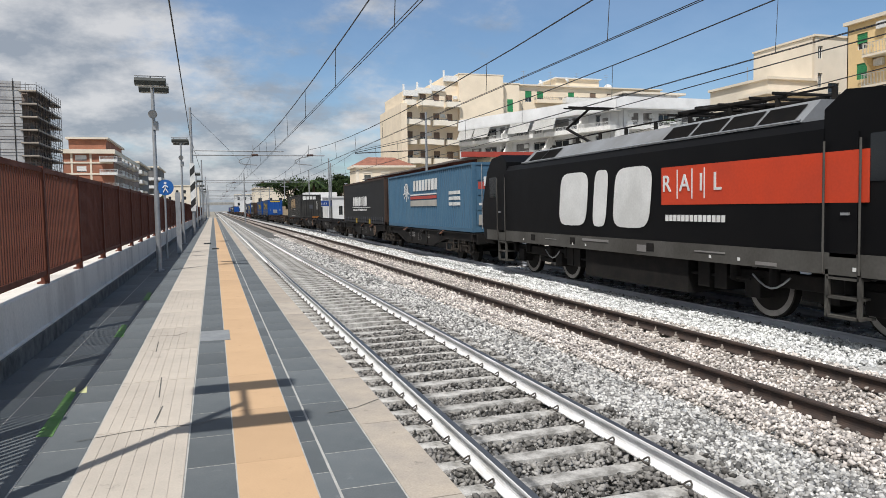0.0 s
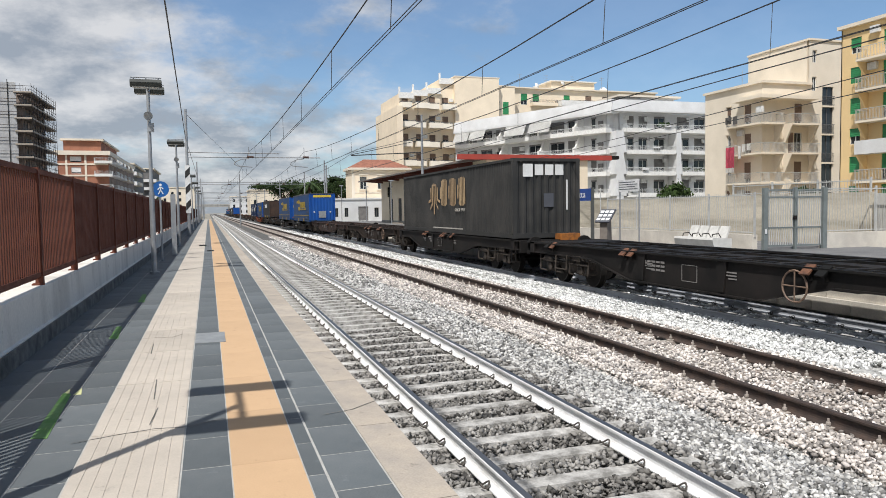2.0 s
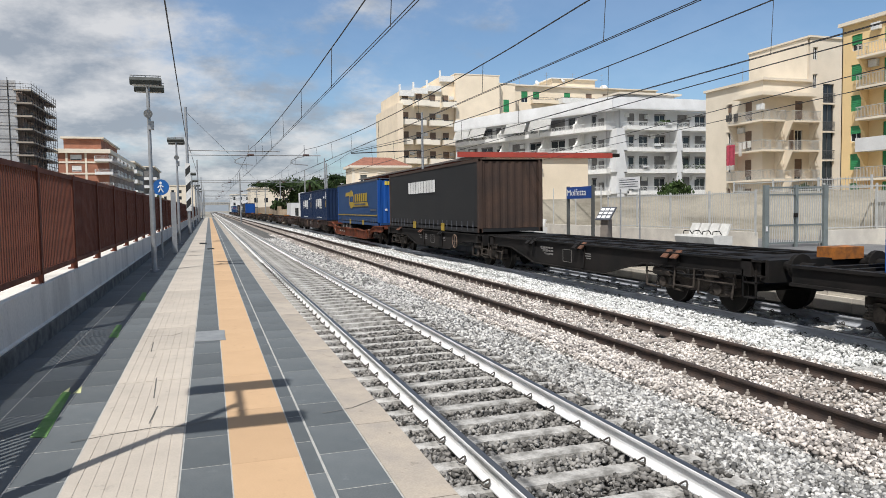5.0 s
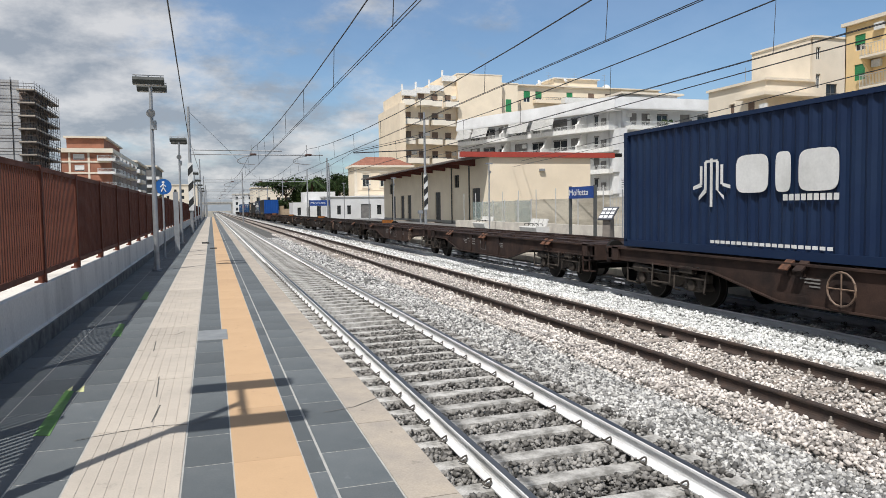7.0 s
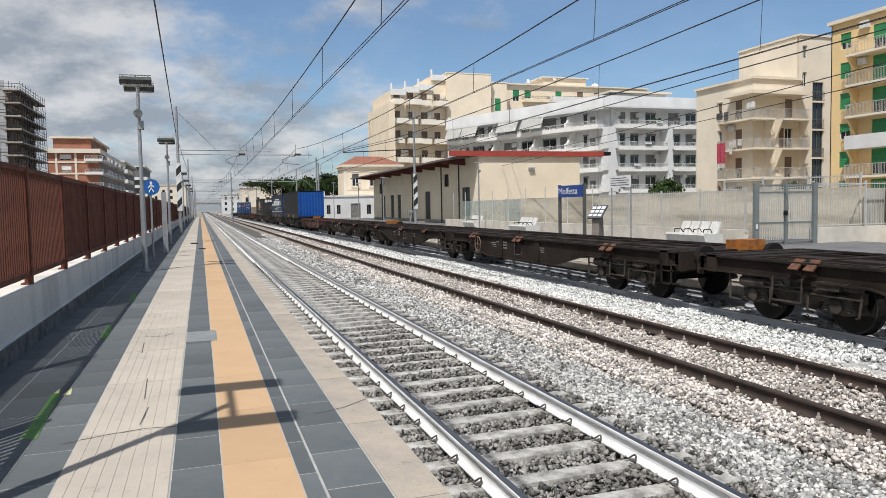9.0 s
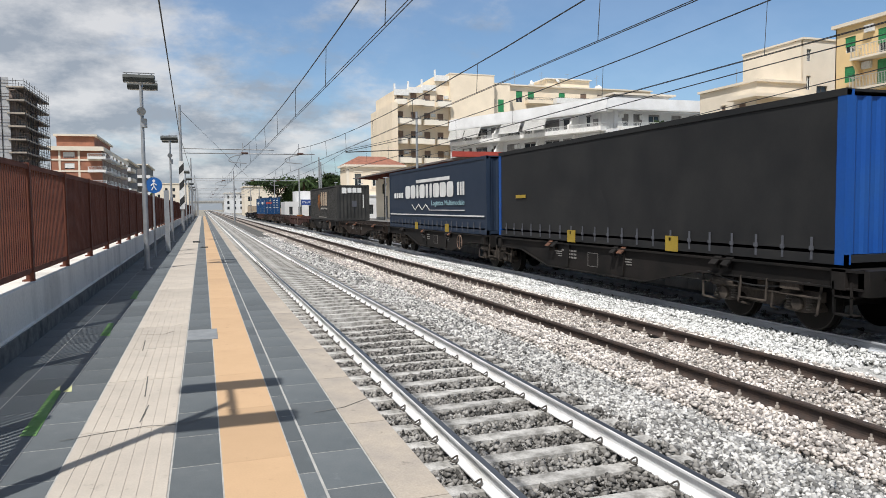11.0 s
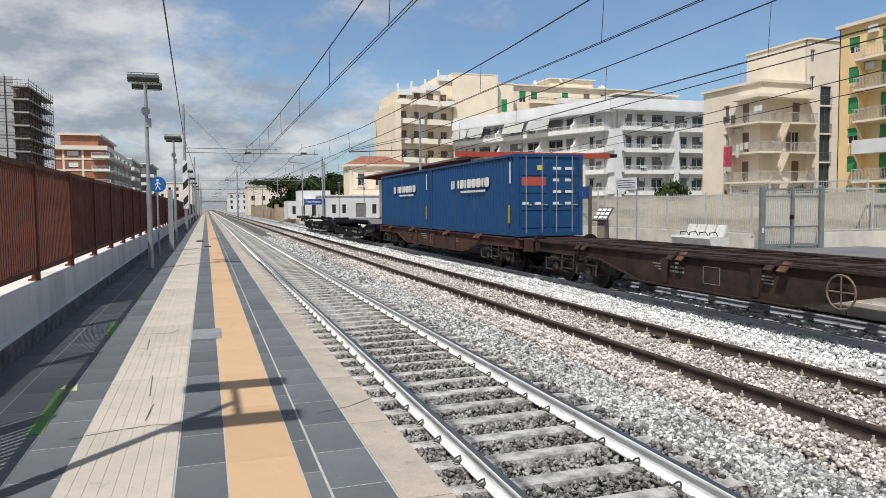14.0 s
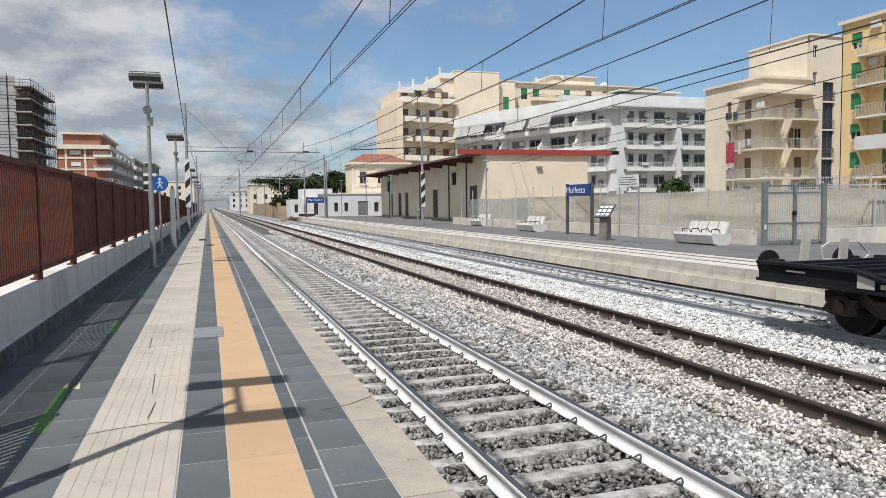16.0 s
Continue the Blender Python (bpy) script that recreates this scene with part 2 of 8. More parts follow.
def tube(bm, p, q, r, r2=None, n=8):
    """A round bar from p to q."""
    p, q = Vector(p), Vector(q)
    d = q - p
    m = Matrix.Translation((p + q) / 2) @ d.to_track_quat("Z", "Y").to_matrix().to_4x4()
    bmesh.ops.create_cone(bm, cap_ends=True, segments=n, radius1=r, radius2=r if r2 is None else r2, depth=d.length, matrix=m)


def mesh_of(name, bm, material, bevel=0.0, smooth=False):
    if bevel:
        es = [e for e in bm.edges if len(e.link_faces) == 2 and e.calc_face_angle(0) > 0.6]
        bmesh.ops.bevel(bm, geom=es, offset=bevel, segments=2, affect="EDGES", profile=0.6, clamp_overlap=True)
    bmesh.ops.recalc_face_normals(bm, faces=bm.faces)
    me = bpy.data.meshes.new(name)
    if smooth:
        for f in bm.faces:
            f.smooth = True
    bm.to_mesh(me)
    bm.free()
    me.materials.append(material)
    return me


def part(name, bm, material, parent=None, label="", bevel=0.0, smooth=False):
    ob = new(name, mesh_of(name, bm, material, bevel, smooth))
    ob.parent = parent
    if label:
        ob["label"] = label
    return ob


def boxes(name, items, material, parent=None, label="", bevel=0.0):
    bm = bmesh.new()
    for it in items:
        box(bm, *it)
    return part(name, bm, material, parent, label, bevel)


def share(name, mesh, parent, m):
    """Another object on the same mesh, as a part of parent."""
    ob = new(name, mesh)
    ob.parent, ob.matrix_basis = parent, m
    return ob


def thing(name, label, category, m=None, group="", kind=""):
    ob = new(name)
    ob.empty_display_size = 0.2
    if m is not None:
        ob.matrix_basis = m
    return tagged(ob, label, category, group, kind)


def setting(ob, label, category):
    return tagged(ob, label, category, kind="structure")


# ---- levels ----
RAIL, BED = -0.55, -0.79
T1, T2, T3 = 2.97, 6.92, 10.65
FARZ, FAREDGE = -0.05, 12.5

# ground
g = boxes("ground", [(-900, 900, -700, 1600, -1.8, -1.0)], EARTH)
setting(g, "dry grey earth stretching away round the station", "ground")

# near platform: core, strips of paving
core = boxes("platform_near", [(-2.05, 1.20, -40, 175, -1.1, -0.03)], CONCRETE)
setting(core, "grey concrete core of the near platform", "platform")


# ---- tracks ----
RAIL_OUT = [(-0.075, 0.0), (0.075, 0.0), (0.075, 0.012), (0.018, 0.032), (0.009, 0.05), (0.009, 0.122), (0.030, 0.135), (0.036, 0.142), (0.036, 0.163), (0.028, 0.1705), (-0.028, 0.1705), (-0.036, 0.163), (-0.036, 0.142), (-0.030, 0.135), (-0.009, 0.122), (-0.009, 0.05), (-0.018, 0.032), (-0.075, 0.012)]


def sleeper_mesh(name, material):
    bm = bmesh.new()
    prof = [(-0.125, -0.2), (0.125, -0.2), (0.1, 0.0), (-0.1, 0.0)]
    prism(bm, prof, "x", -1.28, 1.28)
    return mesh_of(name, bm, material, 0.012)


SPRINGCLIP = mat("dusty_spring_steel", (0.09, 0.08, 0.07), 0.6, metal=0.4)


def clip_mesh():
    """One sprung rail clip with its shoulder, on the rail's inner or outer foot."""
    bm = bmesh.new()
    box(bm, -0.035, 0.0, -0.03, 0.03, 0.0, 0.02)
    pts = [Vector((0.02 + 0.045 * math.cos(a), 0.05 * math.sin(a), 0.045 + 0.022 * math.cos(a * 2))) for a in np.linspace(0.4, 5.9, 9)]
    for p, q in zip(pts, pts[1:]):
        tube(bm, p, q, 0.009, n=5)
    return mesh_of("rail_clip", bm, SPRINGCLIP)


def bolt_mesh():
    bm = bmesh.new()
    box(bm, -0.05, 0.05, -0.055, 0.055, 0.0, 0.025)
    tube(bm, (0, 0, 0.02), (0, 0, 0.11), 0.013, n=6)
    tube(bm, (0, 0, 0.045), (0, 0, 0.072), 0.026, n=6)
    return mesh_of("rail_fastening", bm, SLEEPER_RUST)


CLIP, BOLT = clip_mesh(), bolt_mesh()


def track(name, x, side_mat, top_mat, sleeper_mat, label, fix, first, y_fix):
    t = setting(thing(name, label, "railway track", pose(x, 0, 0)), label, "railway track")
    base = RAIL - 0.172
    for s in (-1, 1):
        bm = bmesh.new()
        prism(bm, [(s * 0.7535 + u, base + v) for u, v in RAIL_OUT], "y", -60, 900)
        part("rail", bm, side_mat, t)
        bm = bmesh.new()
        prism(bm, [(s * 0.7535 + u, base + v) for u, v in ((-0.030, 0.171), (0.030, 0.171), (0.026, 0.1735), (-0.026, 0.1735))], "y", -60, 900)
        part("rail_head", bm, top_mat, t, "polished running surface of the rail")
    me = sleeper_mesh("sleeper", sleeper_mat)
    for k in range(260):
        share("sleeper", me, t, pose(0, first + k * 0.6, base - 0.004))
    for k in range(y_fix):
        for s in (-1, 1):
            for q in (-1, 1):
                share("rail_clip" if fix is CLIP else "rail_fastening", fix, t, pose(s * 0.7535 + q * 0.085, first + k * 0.6 + 1e-3 + 0, base - 0.003, 0, 0, 0 if q > 0 else 180))
    bm = bmesh.new()
    for k in range(260, 900):
        box(bm, -1.25, 1.25, first + k * 0.6 - 0.11, first + k * 0.6 + 0.11, base - 0.1, base - 0.004)
    tagged(part("far_sleepers", bm, sleeper_mat, t), kind="stuff")
    return t


track("track_1", T1, RAILWHITE, RAILTOP, SLEEPER, "railway track with white limewashed rails on concrete sleepers", CLIP, -4.67, 62)
track("track_2", T2, RAILRUST, RAILRUST, SLEEPER_RUST, "disused-looking railway track with dark rusty rails", BOLT, -4.4, 70)
track("track_3", T3, RAILGREY, RAILTOP, SLEEPER, "railway track with white limewashed rails in pale ballast", CLIP, -4.5, 62)

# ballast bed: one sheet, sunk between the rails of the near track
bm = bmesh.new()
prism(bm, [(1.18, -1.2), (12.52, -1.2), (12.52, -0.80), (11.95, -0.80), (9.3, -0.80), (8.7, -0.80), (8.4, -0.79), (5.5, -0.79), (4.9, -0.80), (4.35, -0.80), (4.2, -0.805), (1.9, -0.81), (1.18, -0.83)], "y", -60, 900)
bed = setting(part("ballast_bed", bm, BALLAST), "bed of crushed grey track ballast, darkened as the shade between stones", "ballast")
bm = bmesh.new()
prism(bm, [(8.15, -0.82), (12.3, -0.82), (12.2, -0.792), (8.25, -0.792)], "y", -60, 900)
setting(part("ballast_bed_pale", bm, BALLASTW), "limewashed pale ballast bed under the third track", "ballast")


def stones(name, label, material, strips, seed):
    """Loose stones: each a dented lump of eight to ten faces, strewn over strips (x0, x1, y0, y1, top, size, count)."""
    rng = np.random.default_rng(seed)
    oct_v = np.array([(1, 0, 0), (-1, 0, 0), (0, 1, 0), (0, -1, 0), (0, 0, 1), (0, 0, -1), (0.62, 0.62, 0.5), (-0.6, 0.55, -0.5)])
    faces = np.array([(0, 6, 4), (6, 2, 4), (0, 2, 6), (2, 1, 4), (1, 3, 4), (3, 0, 4), (2, 0, 5), (7, 2, 5), (1, 7, 5), (1, 2, 7), (3, 1, 5), (0, 3, 5)])
    vs, fs, base = [], [], 0
    for x0, x1, y0, y1, top, size, count, skip in strips:
        x, y = rng.uniform(x0, x1, count), rng.uniform(y0, y1, count)
        if skip is not None:
            first, cx = skip
            if first is None:
                keep = np.full(len(x), True)
            else:
                off = np.abs((y - first + 0.3) % 0.6 - 0.3)
                keep = (off > 0.088 + 0.03 * rng.random(len(y))) | (np.abs(x - cx) > 1.3)
            keep &= np.abs(np.abs(x - cx) - 0.7535) > 0.09
            x, y = x[keep], y[keep]
        k = len(x)
        r = size * rng.uniform(0.55, 1.25, (k, 1, 1)) * rng.uniform(0.6, 1.15, (k, 1, 3)) * np.array([1.1, 1.0, 0.8])
        v = oct_v[None] * (1 + rng.uniform(-0.28, 0.28, (k, 8, 1))) * r
        a, b = rng.uniform(0, 6.28, k), rng.uniform(-1.2, 1.2, k)
        ca, sa, cb, sb = np.cos(a)[:, None], np.sin(a)[:, None], np.cos(b)[:, None], np.sin(b)[:, None]
        px, py, pz = v[..., 0], v[..., 1] * cb - v[..., 2] * sb, v[..., 1] * sb + v[..., 2] * cb
        px, py = px * ca - py * sa, px * sa + py * ca
        z = top + size * rng.uniform(-1.0, 0.6, k) + 0.018 * np.sin(x * 2.1 + 1.3 * np.sin(y * 0.7)) 
        v = np.stack([px + x[:, None], py + y[:, None], pz + z[:, None]], -1).reshape(-1, 3)
        vs.append(v)
        fs.append((faces[None] + base + 8 * np.arange(k)[:, None, None]).reshape(-1, 3))
        base += 8 * k
    v, f = np.concatenate(vs), np.concatenate(fs)
    me = bpy.data.meshes.new(name)
    me.vertices.add(len(v)), me.loops.add(f.size), me.polygons.add(len(f))
    me.vertices.foreach_set("co", v.astype(np.float32).ravel())
    me.loops.foreach_set("vertex_index", f.astype(np.int32).ravel())
    me.polygons.foreach_set("loop_start", np.arange(0, f.size, 3, dtype=np.int32))
    me.update(calc_edges=True)
    me.materials.append(material)
    return tagged(new(name, me), label, "ballast", kind="stuff")


S2N = (None, T2)
S1, S2, S3 = (-4.67, T1), (-4.4, T2), (-4.5, T3)
stones("ballast_stones", "loose crushed grey ballast stones round the near track", STONED, [
    (1.3, 4.3, 2.5, 14, -0.742, 0.034, 27000, S1), (1.3, 4.3, 14, 22, -0.785, 0.038, 6500, S1), (1.3, 4.3, 22, 45, -0.82, 0.042, 9000, S1), (1.3, 4.3, -10, 2.5, -0.79, 0.05, 6000, S1)], 2)
stones("ballast_stones", "loose crushed grey ballast stones between the tracks", STONE, [
    (4.25, 5.6, 2.5, 10, -0.775, 0.034, 21000, None), (4.25, 5.6, 10, 22, -0.775, 0.040, 15000, None), (4.25, 5.6, -10, 2.5, -0.775, 0.055, 4000, None), (4.25, 5.4, 22, 60, -0.775, 0.06, 9000, None)], 3)
stones("ballast_stones", "loose warm-grey ballast stones round the rusty track", STONEP, [
    (5.35, 6.15, 3.5, 14, -0.705, 0.033, 9000, S2N), (5.35, 6.15, 14, 32, -0.71, 0.042, 6000, S2N), (7.7, 8.45, 6, 30, -0.712, 0.04, 8000, S2N), (6.2, 7.64, 4, 30, -0.712, 0.032, 9000, S2N), (5.3, 8.5, -10, 3.5, -0.775, 0.06, 6000, S2), (5.3, 8.5, 3.5, 14, -0.765, 0.036, 23000, S2), (5.3, 8.5, 14, 32, -0.775, 0.047, 17000, S2), (5.3, 8.5, 32, 70, -0.775, 0.07, 7500, S2)], 4)
stones("ballast_stones", "limewashed pale ballast stones round the third track", STONEW, [
    (8.3, 11.7, -10, 8, -0.78, 0.065, 5000, S3), (9.2, 9.83, 6, 32, -0.70, 0.036, 9000, (None, T3)), (10.0, 11.3, 7, 34, -0.75, 0.036, 9000, S3), (8.3, 9.7, 8, 20, -0.748, 0.036, 15000, S3), (9.7, 11.7, 8, 22, -0.78, 0.046, 9000, S3), (8.3, 9.7, 20, 22, -0.78, 0.046, 1400, S3), (8.3, 11.7, 22, 45, -0.78, 0.055, 12000, S3), (8.3, 11.7, 45, 90, -0.78, 0.08, 5500, S3)], 5)
stones("ballast_stones", "dusty brown stones and litter at the far platform's foot", STONEP, [(11.7, 12.5, 8, 30, -0.785, 0.04, 5000, None), (11.7, 12.5, 30, 80, -0.785, 0.06, 3500, None)], 6)
LEAF = mat("dark_green_foliage", (0.022, 0.042, 0.014), 0.8, spec=0.2, col2=(0.04, 0.065, 0.02), scale=0.8, grain=0.2, island=0.5)
LEAF2 = mat("sunny_green_foliage", (0.045, 0.075, 0.02), 0.8, spec=0.2, col2=(0.035, 0.06, 0.018), scale=0.8, grain=0.2, island=0.5)
BARK = mat("grey_brown_bark", (0.12, 0.085, 0.06), 0.95, col2=(0.07, 0.05, 0.04), scale=3, grain=0.2, bump=0.4)


# ---- the train: every wagon and load runs along track 3; y runs back from the thing's own front ----
RUNNING = []


def paint(name, col, col2=None, rough=0.45, grain=0.06, scale=0.9, mix=0.4):
    return mat(name, col, min(rough + 0.12, 0.8), spec=0.3, col2=col2, scale=scale, grain=grain, gscale=20, mix=mix, bump=0.03, bscale=6)


P_DIM = paint("sky_blue_container_paint", (0.052, 0.122, 0.195), (0.07, 0.14, 0.205))
P_NOR = paint("charcoal_curtain", (0.013, 0.0135, 0.0145), (0.024, 0.024, 0.024), 0.6)
P_CREAMW = paint("cream_white_steel", (0.55, 0.53, 0.46), None, 0.6)
P_FADED = paint("faded_white_stencil", (0.22, 0.21, 0.2), None, 0.7)
P_BAND = paint("faded_beige_band", (0.42, 0.4, 0.36), None, 0.6)
P_RUST = paint("rust_brown_steel", (0.045, 0.03, 0.024), (0.075, 0.044, 0.031), 0.75, 0.15)
P_BLK = paint("black_container_paint", (0.026, 0.0262, 0.025), (0.052, 0.0495, 0.046), 0.5)
# trailer blue: sides coloured darker and ends brighter, following how the light falls
P_LKW = paint("blue_trailer_curtain_darkened", (0.010, 0.046, 0.135), (0.016, 0.054, 0.14), 0.5)
P_LKWE = paint("blue_trailer_end_lit", (0.006, 0.065, 0.29), (0.012, 0.075, 0.27), 0.4)
P_NAVY = paint("navy_container_paint", (0.005, 0.017, 0.054), (0.009, 0.024, 0.062), 0.45)
P_CAS = paint("mid_blue_container_paint", (0.009, 0.054, 0.155), (0.014, 0.062, 0.15), 0.45)
P_ARC = paint("slate_blue_curtain", (0.014, 0.026, 0.05), (0.019, 0.032, 0.055), 0.5)
P_WHITE = paint("white_lettering", (0.72, 0.72, 0.7), (0.55, 0.55, 0.53), 0.5)
P_GOLD = paint("faded_gold_lettering", (0.42, 0.3, 0.17), (0.26, 0.18, 0.11), 0.55)
P_YEL = paint("yellow_lettering", (0.68, 0.5, 0.05), (0.55, 0.4, 0.06), 0.5)
P_MUST = paint("mustard_band", (0.36, 0.25, 0.035), (0.27, 0.19, 0.03), 0.55)
P_RED = paint("orange_red_paint", (0.56, 0.055, 0.018), (0.47, 0.052, 0.022), 0.4)
P_FADERED = paint("faded_red_stripe", (0.42, 0.07, 0.055), (0.34, 0.065, 0.055), 0.5)
P_LOCO = mat("black_locomotive_paint", (0.003, 0.003, 0.0036), 0.5, spec=0.14, col2=(0.006, 0.0058, 0.006), scale=0.9, grain=0.06, gscale=20, mix=0.4, bump=0.03, bscale=6)
P_GREY = paint("grey_locomotive_paint", (0.085, 0.082, 0.074), (0.05, 0.046, 0.04), 0.6, 0.12)
P_ROOF = paint("grey_roof_panel", (0.22, 0.23, 0.24), (0.16, 0.16, 0.16), 0.5)
P_STRAP = paint("grey_strap", (0.085, 0.09, 0.105), None, 0.6)
RUBBER = mat("black_rubber", (0.015, 0.015, 0.015), 0.85)
GLASSD = mat("dark_cab_glass", (0.01, 0.012, 0.014), 0.08)
STRIPE = mat("dull_hazard_stripe", (0.35, 0.07, 0.03), 0.6)


def run(ob, y0):
    RUNNING.append((ob, y0))
    return ob


def bar(ob, name, x, y0, y1, z0, z1, material, label="", t=0.012):
    """A flat painted patch proud of the near side at x."""
    return boxes(name, [(x - t, x, y0, y1, z0, z1)], material, ob, label)


def wheelset_mesh():
    bm = bmesh.new()
    for s in (-1, 1):
        tube(bm, (s * 0.69, 0, 0), (s * 0.82, 0, 0), 0.455, n=28)
        tube(bm, (s * 0.66, 0, 0), (s * 0.69, 0, 0), 0.485, n=28)
    tube(bm, (-0.95, 0, 0), (0.95, 0, 0), 0.08, n=10)
    return mesh_of("wheelset", bm, DARKSTEEL)


def rim_mesh():
    bm = bmesh.new()
    a = np.linspace(0, 2 * math.pi, 33)[:-1]
    for r0, r1, x0, x1 in ((0.43, 0.452, -0.824, -0.815),):
        vi = [bm.verts.new((x0, r0 * math.cos(t), r0 * math.sin(t))) for t in a]
        vo = [bm.verts.new((x0, r1 * math.cos(t), r1 * math.sin(t))) for t in a]
        for i in range(32):
            j = (i + 1) % 32
            bm.faces.new((vi[i], vi[j], vo[j], vo[i]))
    return mesh_of("wheel_rim", bm, RIMDARK)


def bogie_meshes():
    bm = bmesh.new()
    for s in (-1, 1):
        x = s * 1.0
        prism(bm, [(-1.28, 0.52), (-1.28, 0.70), (-0.5, 0.72), (-0.35, 0.62), (0.35, 0.62), (0.5, 0.72), (1.28, 0.70), (1.28, 0.52), (0.5, 0.50), (0.3, 0.36), (-0.3, 0.36), (-0.5, 0.50)], "x", x - 0.06, x + 0.06)
        for y in (-0.9, 0.9):
            prism(bm, [(y - 0.34, 0.36), (y - 0.34, 0.41), (y - 0.2, 0.6), (y - 0.12, 0.64), (y + 0.12, 0.64), (y + 0.2, 0.6), (y + 0.34, 0.41), (y + 0.34, 0.36), (y + 0.14, 0.33), (y - 0.14, 0.33)], "x", x - 0.14, x + 0.14)
            tube(bm, (x + s * 0.13, y, 0.47), (x + s * 0.2, y, 0.47), 0.115, n=12)
            tube(bm, (x + s * 0.02, y, 0.62), (x + s * 0.12, y, 0.86), 0.03, n=6)
    box(bm, -1.0, 1.0, -0.22, 0.22, 0.5, 0.78)
    frame_me = mesh_of("bogie_frame", bm, BOGIEM, 0.015)
    bm = bmesh.new()
    for k in range(5):
        bmesh.ops.create_cone(bm, cap_ends=True, segments=10, radius1=0.075, radius2=0.075, depth=0.022, matrix=pose(0, 0, k * 0.045))
    tube(bm, (0, 0, -0.02), (0, 0, 0.2), 0.045, n=8)
    return frame_me, mesh_of("spring", bm, SPRINGM)


WHEELS, RIM = wheelset_mesh(), rim_mesh()
BOGIE, SPRING = bogie_meshes()


def bogie(parent, y):
    b = share("bogie", BOGIE, parent, pose(0, y, 0))
    for s in (-1, 1):
        for d in (-1.12, -0.68, 0.68, 1.12):
            share("spring", SPRING, b, pose(s * 1.1, d, 0.4))
    for d in (-0.9, 0.9):
        w = share("wheelset", WHEELS, b, pose(0, d, 0.46))
        share("wheel_rim", RIM, b, pose(0, d, 0.46))


def buffers(w, y, s, material):
    for x in (-0.875, 0.875):
        bm = bmesh.new()
        tube(bm, (x, y, 1.03), (x, y + s * 0.32, 1.03), 0.09, n=12)
        tube(bm, (x, y + s * 0.30, 1.03), (x, y + s * 0.36, 1.03), 0.235, n=18)
        part("buffer", bm, material, w)
    bm = bmesh.new()
    tube(bm, (0, y, 0.98), (0, y + s * 0.28, 0.95), 0.05, n=8)
    part("draw_hook", bm, DARKSTEEL, w)
    bm = bmesh.new()
    tube(bm, (0.35, y, 0.85), (0.25, y + s * 0.3, 0.55), 0.022, n=6)
    part("brake_hose", bm, RUBBER, w)


HANDWHEEL = mat("pale_rusty_handwheel", (0.19, 0.125, 0.085), 0.7, col2=(0.11, 0.075, 0.055), scale=6)


def brake_rigging(w, y):
    """Hangers, levers, pipes and a loop of bent bar on the near side of a bogie."""
    bm = bmesh.new()
    for d in (-1.45, -0.42, 0.42, 1.45):
        tube(bm, (-1.22, y + d, 0.88), (-1.26, y + d * 0.96, 0.36), 0.022, n=6)
        tube(bm, (-1.26, y + d * 0.96, 0.36), (-1.05, y + d * 0.8, 0.30), 0.02, n=6)
    tube(bm, (-1.24, y - 1.45, 0.62), (-1.24, y + 1.45, 0.66), 0.018, n=6)
    part("brake_hanger", bm, BOGIEM, w)
    bm = bmesh.new()
    loop = [(-1.30, y - 0.34, 0.86), (-1.33, y - 0.34, 0.46), (-1.33, y + 0.30, 0.46), (-1.30, y + 0.30, 0.86)]
    for p, q in zip(loop, loop[1:]):
        tube(bm, p, q, 0.02, n=6)
    part("foot_stirrup", bm, BOGIEM, w)
    bm = bmesh.new()
    tube(bm, (-1.18, y + 0.55, 0.70), (-1.18, y + 1.15, 0.70), 0.10, n=12)
    part("brake_cylinder", bm, BOGIEM, w)
    boxes("wheel_guard", [(-1.29, -1.24, y - 1.05, y - 0.62, 0.72, 0.86)], BOGIEM, w, "", 0.01)


